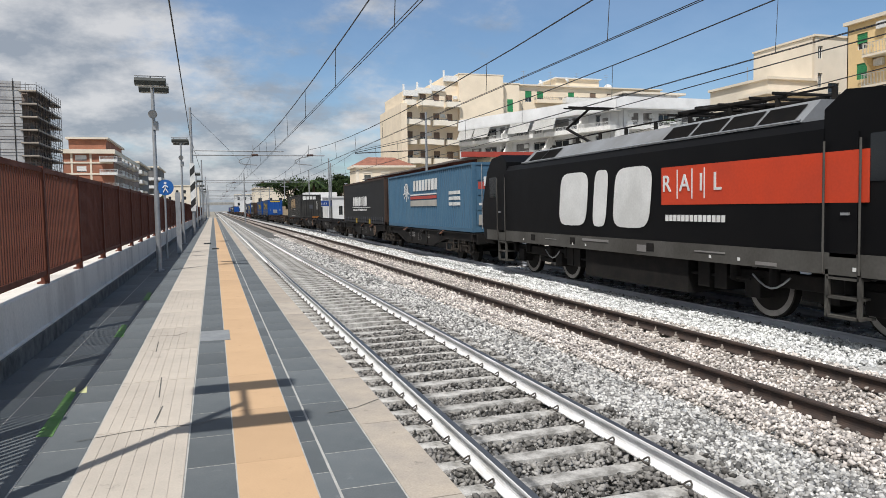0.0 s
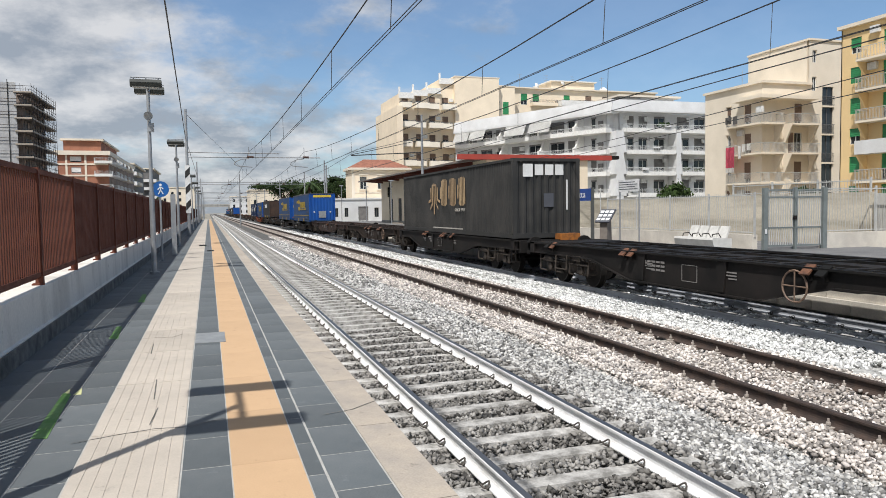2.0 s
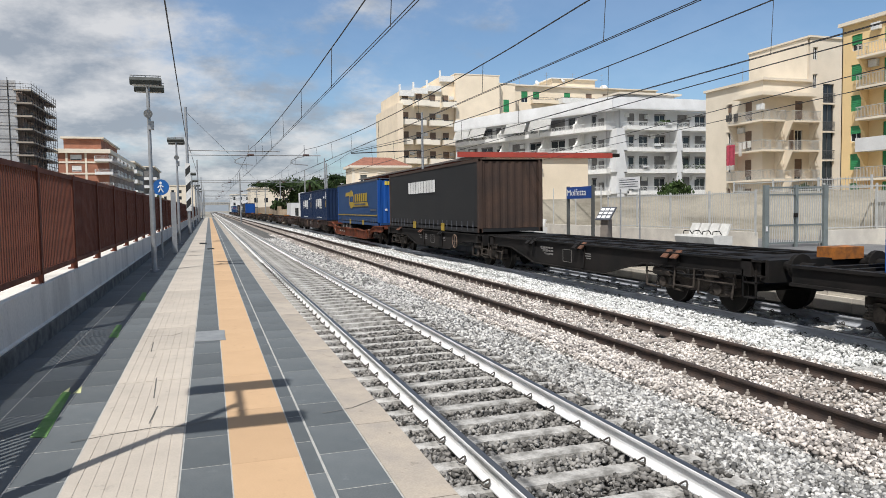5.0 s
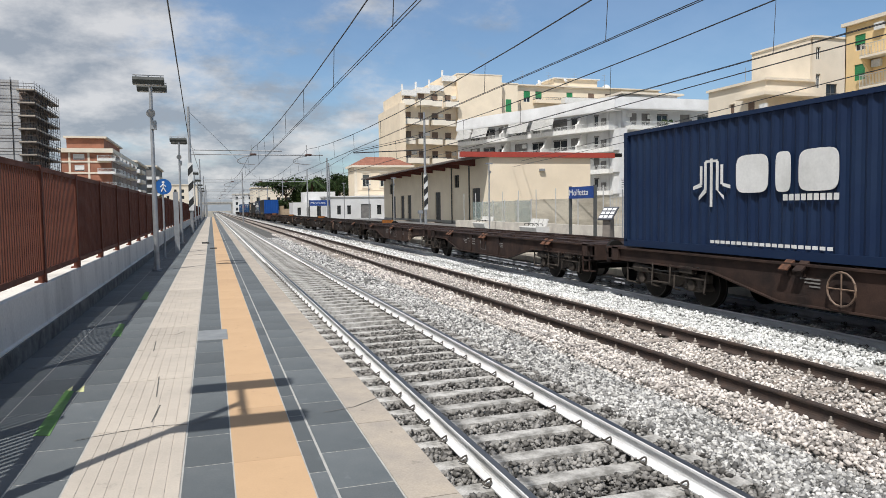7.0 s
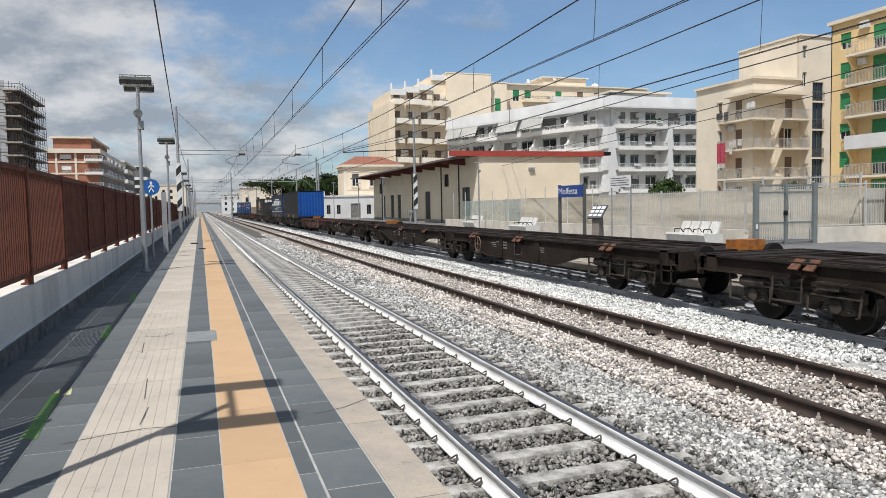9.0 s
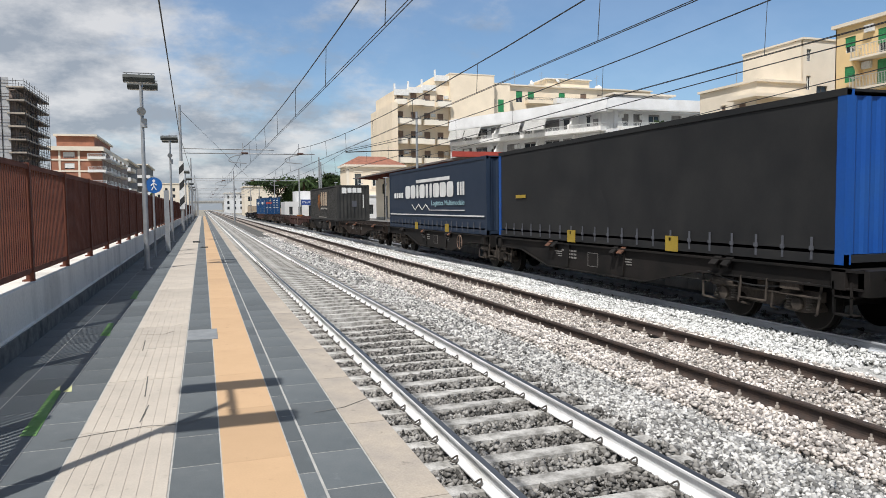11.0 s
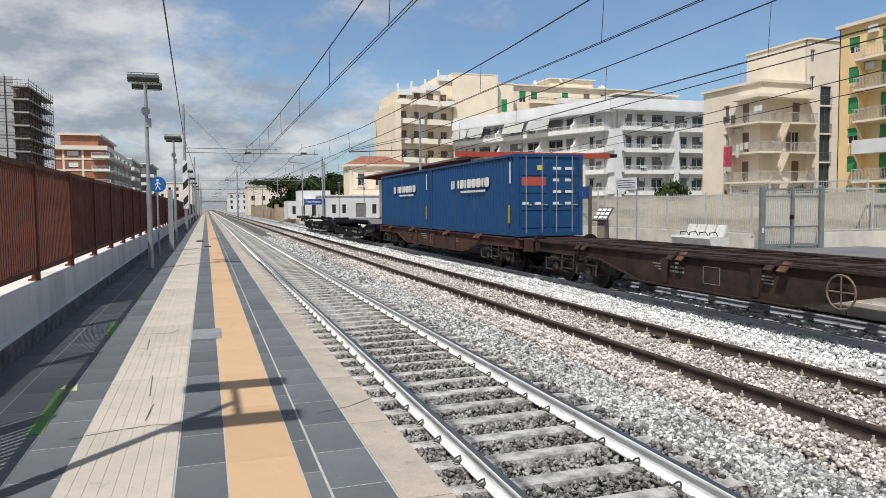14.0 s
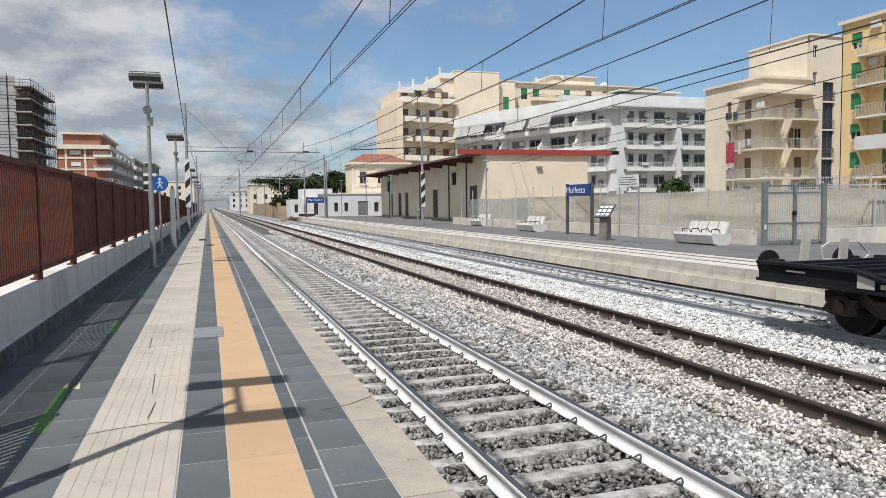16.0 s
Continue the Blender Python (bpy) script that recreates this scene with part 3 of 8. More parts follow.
def flat_wagon(y0, y1, frame_mat, label, plates=(), wheel_at=None, deck=1.16, end_plate=False, shared=""):
    """Container flat unit: fish-bellied side sills, cross-beams with gaps between, spigot plates, bogies. shared: the end that rests on a bogie with the next unit."""
    L = y1 - y0
    w = run(thing("container_wagon", label, "railway wagon", group="wagons of the freight train"), y0)
    e0, m0 = (2.4, 4.1) if shared == "front" else (4.2, 6.0)
    e1, m1 = (2.4, 4.1) if shared == "rear" else (4.2, 6.0)
    for s in (-1, 1):
        x = s * 1.24
        bm = bmesh.new()
        prism(bm, [(0.35, deck - 0.30), (e0, deck - 0.32), (m0, 0.46), (L - m1, 0.46), (L - e1, deck - 0.32), (L - 0.35, deck - 0.30), (L - 0.35, deck - 0.02), (0.35, deck - 0.02)], "x", x - 0.02, x + 0.02)
        box(bm, x - 0.09, x + 0.09, 0.35, L - 0.35, deck - 0.06, deck - 0.02)
        edge = [(0.35, deck - 0.30), (e0, deck - 0.32), (m0, 0.46), (L - m1, 0.46), (L - e1, deck - 0.32), (L - 0.35, deck - 0.30)]
        for (ya, za), (yb, zb) in zip(edge, edge[1:]):
            prism(bm, [(ya, za - 0.03), (yb, zb - 0.03), (yb, zb), (ya, za)], "x", x - 0.075, x + 0.075)
        for y in np.arange(m0 + 0.4, L - m1, 1.35):
            box(bm, x - s * 0.09, x - s * 0.02, y - 0.02, y + 0.02, 0.47, deck - 0.06)
        part("side_sill", bm, frame_mat, w)
    bm = bmesh.new()
    box(bm, -1.2, 1.2, -0.09, 0.09, deck - 0.2, deck - 0.03)
    beam = mesh_of("cross_beam", bm, frame_mat)
    for y in np.arange(0.9, L - 0.5, 1.45):
        share("cross_beam", beam, w, pose(0, y, 0))
    for x in (-0.72, 0.72):
        boxes("stringer", [(x - 0.05, x + 0.05, 0.5, L - 0.5, deck - 0.13, deck - 0.045)], frame_mat, w)
    inner = [q for q in np.arange(m0 + 0.9, L - m1 - 0.5, 2.7)]
    for y in inner:
        bm = bmesh.new()
        prism(bm, [(y - 0.16, deck - 0.07), (y + 0.16, deck - 0.07), (y + 0.07, 0.50), (y - 0.07, 0.50)], "x", -1.30, -1.262)
        part("outer_gusset", bm, frame_mat, w)
    brake_rigging(w, 2.6 if shared != "front" else L - 2.6)
    if shared == "rear":
        brake_rigging(w, L - 0.1)
    elif shared != "front":
        brake_rigging(w, L - 2.6)
    for y in (0.75, L - 0.75):
        boxes("corner_stake", [(-1.33, -1.25, y - 0.13, y + 0.13, deck - 0.34, deck - 0.01)], frame_mat, w, "", 0.01)
    yt = (m0 + L - m1) / 2 + 0.7
    for k in range(3):
        for q in range(5 - k):
            bar(w, "stencilled_plate", -1.262, yt + 0.17 * q, yt + 0.17 * q + 0.13, 0.92 - 0.09 * k, 0.965 - 0.09 * k, P_FADED)
    frame_y = yt - 1.1
    bm = bmesh.new()
    for a, c, d, e in ((0, 0.5, 0.60, 0.612), (0, 0.5, 0.938, 0.95), (0, 0.012, 0.60, 0.95), (0.488, 0.5, 0.60, 0.95)):
        box(bm, -1.27, -1.262, frame_y + a, frame_y + c, d, e)
    part("stencilled_frame", bm, P_FADED, w, "thin faded white outlined box")
    bm = bmesh.new()
    box(bm, -0.22, 0.22, 0.3, L - 0.3, deck - 0.34, deck - 0.05)
    for y in (0.35, L - 0.35):
        box(bm, -1.26, 1.26, y - 0.1, y + 0.1, deck - 0.42, deck - 0.02)
    for y in (1.0, L - 1.0):
        box(bm, -1.2, 1.2, y - 0.5, y + 0.5, deck - 0.08, deck - 0.03)
    part("centre_sill", bm, frame_mat, w)
    for y in plates:
        for k in (-0.16, 0.16):
            bm = bmesh.new()
            prism(bm, [(-1.24, deck + 0.03), (-1.24, deck - 0.01), (-1.40, deck - 0.15), (-1.43, deck - 0.13)], "y", y + k - 0.095, y + k + 0.095)
            part("folding_spigot", bm, TAN if (y + k) % 1.3 < 0.6 else frame_mat, w, "rusty folding spigot leaning outwards", 0.008)
        for k in (-0.16, 0.16):
            boxes("spigot_bracket", [(-1.34, -1.262, y + k - 0.045, y + k + 0.045, deck - 0.24, deck - 0.09)], frame_mat, w)
    for y in ([] if shared == "front" else [2.6]) + ([L] if shared == "rear" else [L - 2.6]):
        bogie(w, y)
    bm = bmesh.new()
    box(bm, -0.9, 0.4, L * 0.5 - 0.9, L * 0.5 - 0.3, 0.55, 0.85)
    tube(bm, (-0.5, L * 0.5 + 0.2, 0.72), (-0.5, L * 0.5 + 1.3, 0.72), 0.17, n=12)
    part("brake_gear", bm, DARKSTEEL, w)
    if wheel_at:
        bm = bmesh.new()
        pts = [(-1.36, wheel_at + 0.27 * math.cos(a), 0.80 + 0.27 * math.sin(a)) for a in np.linspace(0, 2 * math.pi, 17)]
        for p, q in zip(pts, pts[1:]):
            tube(bm, p, q, 0.018, n=5)
        for a in (0, 1.57):
            tube(bm, (-1.36, wheel_at - 0.26 * math.cos(a), 0.8 - 0.26 * math.sin(a)), (-1.36, wheel_at + 0.26 * math.cos(a), 0.8 + 0.26 * math.sin(a)), 0.014, n=5)
        part("brake_handwheel", bm, HANDWHEEL, w, "thin pale-rusty handbrake wheel")
    if end_plate:
        boxes("end_plate", [(0.15, 0.85, 0.2, 0.6, deck - 0.05, deck + 0.17)], PLATE, w, "worn orange plate across the wagon end", 0.02)
        bm = bmesh.new()
        for k in range(2):
            box(bm, -1.33, -1.12, 0.5, 0.86, 0.42 + 0.28 * k, 0.445 + 0.28 * k)
        box(bm, -1.33, -1.3, 0.5, 0.53, 0.42, 0.95), box(bm, -1.33, -1.3, 0.83, 0.86, 0.42, 0.95)
        part("shunter_step", bm, frame_mat, w, "grimy shunter step")
    for yb in ([] if shared == "front" else [2.6]) + ([] if shared == "rear" else [L - 2.6]):
        bm = bmesh.new()
        pts = [(-1.27, yb + a, 0.86 - 0.16 * math.cos(a * 1.25)) for a in np.linspace(-1.25, 1.25, 9)]
        for p, q in zip(pts, pts[1:]):
            tube(bm, p, q, 0.016, n=5)
        part("brake_hose", bm, RUBBER, w)
    if shared != "front":
        buffers(w, 0.3, -1, DARKSTEEL)
    if shared != "rear":
        buffers(w, L - 0.3, 1, DARKSTEEL)
    for y in (m0 + 0.5, L - m1 - 0.9):
        for k in range(3):
            bar(w, "stencilled_plate", -1.262, y, y + 0.42 - 0.1 * k, 0.88 - 0.06 * k, 0.905 - 0.06 * k, P_FADED)
    return w


def pocket_wagon(y0, y1, frame_mat, label, end_mark=False):
    """Low twin pocket wagon: deep scalloped side sills dropping between the bogies."""
    L = y1 - y0
    w = run(thing("pocket_wagon", label, "railway wagon", group="wagons of the freight train"), y0)
    halves = ((0.4, L / 2), (L / 2, L - 0.4)) if L > 25 else ((0.4, L - 0.4),)
    for a, b in halves:
        n = 60
        ys = np.linspace(a, b, n + 1)
        h = b - a
        for s in (-1, 1):
            x = s * 1.36
            top = []
            for y in ys:
                u = (y - a)
                v = min(u, h - u)
                z = 1.12 if v < 2.0 else 1.12 - 0.34 * min(1, (v - 2.0) / 1.5)
                if v > 3.6:
                    z = 0.72 + 0.11 * abs(math.cos((u - 3.5) / (h - 7.0) * math.pi * 3)) ** 0.6
                top.append((y, z))
            bot = [(y, (0.30 if min(y - a, b - y) > 4.0 else 0.30 + 0.52 * min(1, (4.0 - min(y - a, b - y)) / 1.2))) for y in ys]
            bm = bmesh.new()
            for k in range(n):
                v = [(p, q) for p, q in (bot[k], bot[k + 1], top[k + 1], top[k])]
                for dx in (-0.03, 0.03):
                    bm.faces.new([bm.verts.new((x + dx, p, q)) for p, q in v])
                for (p0, q0), (p1, q1), dz in ((top[k], top[k + 1], 0.0), (bot[k], bot[k + 1], 0.0)):
                    bm.faces.new([bm.verts.new(c) for c in ((x - 0.09, p0, q0), (x + 0.09, p0, q0), (x + 0.09, p1, q1), (x - 0.09, p1, q1))])
                    bm.faces.new([bm.verts.new(c) for c in ((x - 0.09, p0, q0 - 0.05), (x - 0.09, p1, q1 - 0.05), (x - 0.09, p1, q1), (x - 0.09, p0, q0))])
            for y in np.linspace(a + 4.2, b - 4.2, 4):
                box(bm, x - 0.14, x + 0.14, y - 0.09, y + 0.09, 0.62, 0.84)
                box(bm, x - 0.08, x + 0.08, y - 0.12, y + 0.12, 0.32, 0.64)
            part("side_sill", bm, frame_mat, w)
        boxes("pocket_floor", [(-1.3, 1.3, a + 3.6, b - 3.6, 0.30, 0.36)], frame_mat, w)
        for y in (a, b - 2.6):
            boxes("end_deck", [(-1.33, 1.33, y + 0.02, y + 2.58, 0.96, 1.06)], frame_mat, w, "", 0.01)
        for y in np.arange(a + 0.5, a + 2.6, 0.5):
            for q in (y, a + b - y):
                boxes("deck_rib", [(-1.3, 1.3, q - 0.06, q + 0.06, 1.062, 1.12)], frame_mat, w)
        boxes("king_pin_stand", [(-0.55, 0.55, a + 1.2, a + 1.9, 1.06, 1.3)], frame_mat, w, "", 0.03)
        for k, y in enumerate((0.32, 0.36, 0.40, 0.52)):
            yy = a + h * y if end_mark else a + h * (y + 0.3)
            bar(w, "stencilled_plate", -1.397, yy, yy + 0.28, 0.5, 0.62, P_BAND)
    for y in ((2.8, L / 2, L - 2.8) if L > 25 else (2.8, L - 2.8)):
        bogie(w, y)
    buffers(w, 0.4, -1, DARKSTEEL)
    buffers(w, L - 0.4, 1, DARKSTEEL)
    if end_mark:
        for y, x in ((L - 0.45, -0.45), (L - 0.45, 0.45)):
            bm = bmesh.new()
            prism(bm, [(y - 0.03, 1.0), (y + 0.03, 1.0), (y - 0.03, 1.46), (y - 0.08, 1.46)], "x", x - 0.085, x + 0.085)
            part("stop_plate", bm, P_CREAMW, w, "cream-white upright plate on the wagon's end", 0.015)
        bm = bmesh.new()
        pts = [(0.45 - 0.45, L - 0.45, 1.08), (0.45 - 0.5, L - 0.45, 1.3), (0.45 - 0.3, L - 0.45, 1.4), (0.45 + 0.4, L - 0.45, 1.38), (0.45 + 0.65, L - 0.45, 1.15), (0.45 + 0.5, L - 0.45, 1.04), (0.45 - 0.45, L - 0.45, 1.08)]
        for p, q in zip(pts, pts[1:]):
            tube(bm, p, q, 0.02, n=6)
        part("hand_loop", bm, P_CREAMW, w, "pale bent hand loop")
        bar(w, "painted_emblem", -1.397, L - 2.75, L - 2.45, 0.84, 1.04, P_CREAMW, "small cream painted emblem")
        bar(w, "painted_emblem", -1.397, L - 4.1, L - 3.9, 0.86, 1.0, P_YEL, "small yellow painted emblem")
        bar(w, "stencilled_plate", -1.397, L - 1.45, L - 1.05, 0.97, 1.0, P_CREAMW)
        bar(w, "painted_lettering", -1.397, L - 3.65, L - 2.85, 0.86, 0.93, P_CREAMW, "white painted operator lettering as a plain bar")
        for k in range(3):
            for j in range(4):
                bar(w, "stencilled_plate", -1.397, L - 9.2 + j * 0.24 + (0.1 if k == 2 else 0), L - 9.02 + j * 0.24 + (0.1 if k == 2 else 0), 0.44 + k * 0.1, 0.51 + k * 0.1, P_BAND)
            for j in range(3):
                bar(w, "stencilled_plate", -1.397, 4.4 + j * 0.26, 4.62 + j * 0.26, 0.52 + k * 0.08, 0.575 + k * 0.08, P_BAND)
    return w


def corrugated(bm, x, y0, y1, z0, z1, sx, pitch=0.28, depth=0.036):
    """A pressed steel wall along y at x; ribs go in by depth (sx: outward sign)."""
    prof, y = [], y0
    while y < y1 - 1e-6:
        for f, d in ((0.0, 0), (0.25, 0), (0.5, 1), (0.75, 1)):
            prof.append((min(y + f * pitch, y1), d))
        y += pitch
    prof.append((y1, 0))
    lo = [bm.verts.new((x - sx * depth * d, p, z0)) for p, d in prof]
    hi = [bm.verts.new((x - sx * depth * d, p, z1)) for p, d in prof]
    for i in range(len(prof) - 1):
        if prof[i + 1][0] - prof[i][0] > 1e-6:
            bm.faces.new((lo[i], lo[i + 1], hi[i + 1], hi[i]))


def corrugated_end(bm, y, x0, x1, z0, z1, sy, pitch=0.27, depth=0.045):
    prof, x = [], x0
    while x < x1 - 1e-6:
        for f, d in ((0.0, 0), (0.3, 0), (0.5, 1), (0.8, 1)):
            prof.append((min(x + f * pitch, x1), d))
        x += pitch
    prof.append((x1, 0))
    lo = [bm.verts.new((p, y - sy * depth * d, z0)) for p, d in prof]
    hi = [bm.verts.new((p, y - sy * depth * d, z1)) for p, d in prof]
    for i in range(len(prof) - 1):
        if prof[i + 1][0] - prof[i][0] > 1e-6:
            bm.faces.new((lo[i], lo[i + 1], hi[i + 1], hi[i]))


def container(y0, L, H, material, label, base=1.18, end_mat=None, doors=False, W=2.44, name="shipping_container", pitch=0.28):
    c = run(thing(name, label, "container", group="loads of the freight train"), y0)
    h = W / 2
    for s in (-1, 1):
        bm = bmesh.new()
        corrugated(bm, s * (h - 0.03), 0.12, L - 0.12, base + 0.14, base + H - 0.07, s, pitch)
        part("side_wall", bm, material, c)
    bm = bmesh.new()
    for s in (-1, 1):
        box(bm, s * h - s * 0.10 if s > 0 else -h, h if s > 0 else -h + 0.10, 0.02, L - 0.02, base, base + 0.15)
        box(bm, h - 0.07 if s > 0 else -h, h if s > 0 else -h + 0.07, 0.02, L - 0.02, base + H - 0.08, base + H)
        for y in (0.0, L - 0.14):
            box(bm, h - 0.14 if s > 0 else -h, h if s > 0 else -h + 0.14, y, y + 0.14, base, base + H)
    for y in (0.0, L - 0.12):
        box(bm, -h + 0.14, h - 0.14, y, y + 0.12, base, base + 0.16)
        box(bm, -h + 0.14, h - 0.14, y, y + 0.12, base + H - 0.1, base + H)
    part("frame", bm, material, c, "", 0.008)
    bm = bmesh.new()
    for s in (-1, 1):
        for y in (-0.004, L - 0.174):
            for z in (base - 0.004, base + H - 0.114):
                bm = bmesh.new()
                box(bm, h - 0.158 if s > 0 else -h - 0.004, h + 0.004 if s > 0 else -h + 0.158, y, y + 0.178, z, z + 0.118)
                part("corner_casting", bm, material, c)
    bm = bmesh.new()
    box(bm, -h + 0.05, h - 0.05, 0.05, L - 0.05, base + H - 0.05, base + H - 0.02)
    box(bm, -h + 0.05, h - 0.05, 0.05, L - 0.05, base + 0.05, base + 0.1)
    part("roof", bm, material, c)
    bm = bmesh.new()
    corrugated_end(bm, L - 0.03, -h + 0.12, h - 0.12, base + 0.14, base + H - 0.08, 1)
    part("rear_wall", bm, end_mat or material, c)
    if not doors:
        bm = bmesh.new()
        corrugated_end(bm, 0.03, -h + 0.12, h - 0.12, base + 0.14, base + H - 0.08, -1)
        part("front_wall", bm, end_mat or material, c)
    else:
        for s in (-1, 1):
            a, b = (-h + 0.14, -0.01) if s < 0 else (0.01, h - 0.14)
            bm = bmesh.new()
            box(bm, a, b, 0.03, 0.07, base + 0.16, base + H - 0.1)
            for k in range(4):
                z = base + 0.28 + k * (H - 0.4) / 4
                box(bm, a + 0.08, b - 0.08, 0.012, 0.035, z, z + (H - 0.4) / 4 - 0.1)
            d = part("door", bm, end_mat or material, c, "", 0.008)
            for x in (a + 0.25, b - 0.25):
                bm = bmesh.new()
                tube(bm, (x, 0.0, base + 0.12), (x, 0.0, base + H - 0.06), 0.018, n=6)
                box(bm, x - 0.02, x + 0.2, -0.02, 0.01, base + 1.0, base + 1.04)
                part("locking_bar", bm, GALV, d, "galvanised locking bar")
            if s < 0:
                boxes("marking", [(a + 0.1, b - 0.12, 0.004, 0.012, base + H - 1.02, base + H - 0.74)], P_FADERED, d, "faded red painted band on the door")
                boxes("marking", [(b - 0.42, b - 0.22, 0.004, 0.012, base + H - 0.52, base + H - 0.36)], P_YEL, d, "small yellow warning label")
            for k in range(4):
                for q in (0.12, 0.56):
                    if s > 0 or k == 3:
                        boxes("marking", [(a + q, a + q + (0.3 if (k + int(q * 9)) % 2 else 0.22), 0.004, 0.012, base + H - 0.5 - k * 0.38, base + H - 0.41 - k * 0.38)], P_WHITE, d, "small painted marking as a plain bar")
    return c


def letters(ob, x, y0, y1, z0, z1, n, material, label, slant=0.0, gap=0.22, t=0.012):
    """A word as a row of plain upright blocks, n long, on the near side; reads towards the rear."""
    w = (y1 - y0) / n
    bm = bmesh.new()
    for k in range(n):
        a, b = y0 + k * w, y0 + (k + 1 - gap) * w
        v = [(x, a, z0), (x, b, z0), (x, b - slant, z1), (x, a - slant, z1)]
        lo, hi = [bm.verts.new(p) for p in v], [bm.verts.new((p[0] - t, p[1], p[2])) for p in v]
        bm.faces.new(hi[::-1])
        for i in range(4):
            bm.faces.new((lo[i], lo[(i + 1) % 4], hi[(i + 1) % 4], hi[i]))
    return part("painted_lettering", bm, material, ob, label)


def curtain_body(y0, L, H, material, label, base, end_mat, roof_mat=None, W=2.55, trailer=False, name="swap_body", strap=None):
    """Curtain-sided swap body or semi-trailer: slightly slack curtain, straps, roof rail, frame posts."""
    c = run(thing(name, label, "semi-trailer" if trailer else "container", group="loads of the freight train"), y0)
    h = W / 2
    bm = bmesh.new()
    ny, nz = 40, 6
    for s in (-1, 1):
        grid = []
        for i in range(ny + 1):
            y = 0.16 + (L - 0.32) * i / ny
            col = []
            for k in range(nz + 1):
                z = base + 0.22 + (H - 0.32) * k / nz
                wob = 0.012 * noise.noise((y * 0.9, z * 1.3, s * 3.0 + y0)) * (1 if 0 < k < nz else 0.2)
                col.append(bm.verts.new((s * (h - 0.01 + wob), y, z)))
            grid.append(col)
        for i in range(ny):
            for k in range(nz):
                bm.faces.new((grid[i][k], grid[i + 1][k], grid[i + 1][k + 1], grid[i][k + 1]))
    part("curtain", bm, material, c, "", smooth=True)
    bm = bmesh.new()
    for s in (-1, 1):
        box(bm, h - 0.08 if s > 0 else -h - 0.012, h + 0.012 if s > 0 else -h + 0.08, 0, L, base + H - 0.11, base + H)
    box(bm, -h + 0.05, h - 0.05, 0.02, L - 0.02, base + H - 0.045, base + H - 0.005)
    part("roof_frame", bm, roof_mat or material, c, "", 0.01)
    bm = bmesh.new()
    for s in (-1, 1):
        box(bm, h - 0.1 if s > 0 else -h - 0.006, h + 0.006 if s > 0 else -h + 0.1, 0, L, base, base + 0.16)
    box(bm, -h + 0.09, h - 0.09, 0.02, L - 0.02, base + 0.03, base + 0.15)
    part("floor_frame", bm, material, c, "", 0.01)
    for s in (-1, 1):
        for y in (0, L - 0.17):
            boxes("corner_post", [(h - 0.14 if s > 0 else -h - 0.008, h + 0.008 if s > 0 else -h + 0.14, y, y + 0.17, base, base + H - 0.02)], end_mat, c, "", 0.012)
    bm = bmesh.new()
    corrugated_end(bm, 0.05, -h + 0.14, h - 0.14, base + 0.16, base + H - 0.1, -1, 0.3, 0.03)
    part("front_wall", bm, end_mat, c)
    boxes("rear_wall", [(-h + 0.14, h - 0.14, L - 0.08, L - 0.03, base + 0.1, base + H - 0.05)], end_mat, c)
    step = L / 22
    bm = bmesh.new()
    for k in range(1, 22):
        y = k * step
        box(bm, -h - 0.022, -h - 0.004, y - 0.02, y + 0.02, base + 0.05, base + 0.42)
        box(bm, -h - 0.034, -h - 0.004, y - 0.035, y + 0.035, base + 0.2, base + 0.27)
    tagged(part("lashing_gear", bm, strap or P_STRAP, c), kind="stuff")
    for y in (L * 0.30, L * 0.62):
        bar(c, "grappling_plate", -h - 0.004, y, y + 0.4, base - 0.02, base + 0.3, P_MUST, "worn yellow grappling plate", 0.03)
    if trailer:
        for y in (L - 2.0, L - 3.3, L - 4.6):
            for s in (-1, 1):
                bm = bmesh.new()
                tube(bm, (s * 0.9, y, base - 0.42), (s * 1.25, y, base - 0.42), 0.5, n=24)
                wh = part("wheel", bm, RUBBER, c)
                bm = bmesh.new()
                tube(bm, (s * 1.2, y, base - 0.42), (s * 1.262, y, base - 0.42), 0.27, n=18)
                part("rim", bm, STEELRIM, wh)
        bm = bmesh.new()
        for x in (-0.45, 0.45):
            box(bm, x - 0.07, x + 0.07, 0.8, L - 0.3, base - 0.35, base + 0.02)
        box(bm, -0.5, 0.5, 2.3, 2.5, base - 0.6, base)
        part("chassis", bm, DARKSTEEL, c)
    return c


def marks(ob, x, y0, y1, z0, z1, kinds, material, label, t=0.008, slant=0.0):
    """A large emblem word as plain shapes side by side: o a broad rounded block, i a narrow one."""
    w = (y1 - y0) / sum(1.0 if k == "o" else 0.62 for k in kinds)
    at = y0
    zc, rz = (z0 + z1) / 2, (z1 - z0) / 2
    for kind in kinds:
        step = w * (1.0 if kind == "o" else 0.62)
        yc, ry = at + step / 2, step / 2 * (0.88 if kind == "o" else 0.6)
        at += step
        turn = np.linspace(0, 2 * math.pi, 25)[:-1]
        outer = [(yc + ry * math.copysign(abs(math.cos(q)) ** 0.45, math.cos(q)), rz * math.copysign(abs(math.sin(q)) ** 0.45, math.sin(q))) for q in turn]
        bm = bmesh.new()
        prism(bm, [(p - slant * q, zc + q) for p, q in outer], "x", x - t, x)
        part("painted_mark", bm, material, ob, label)


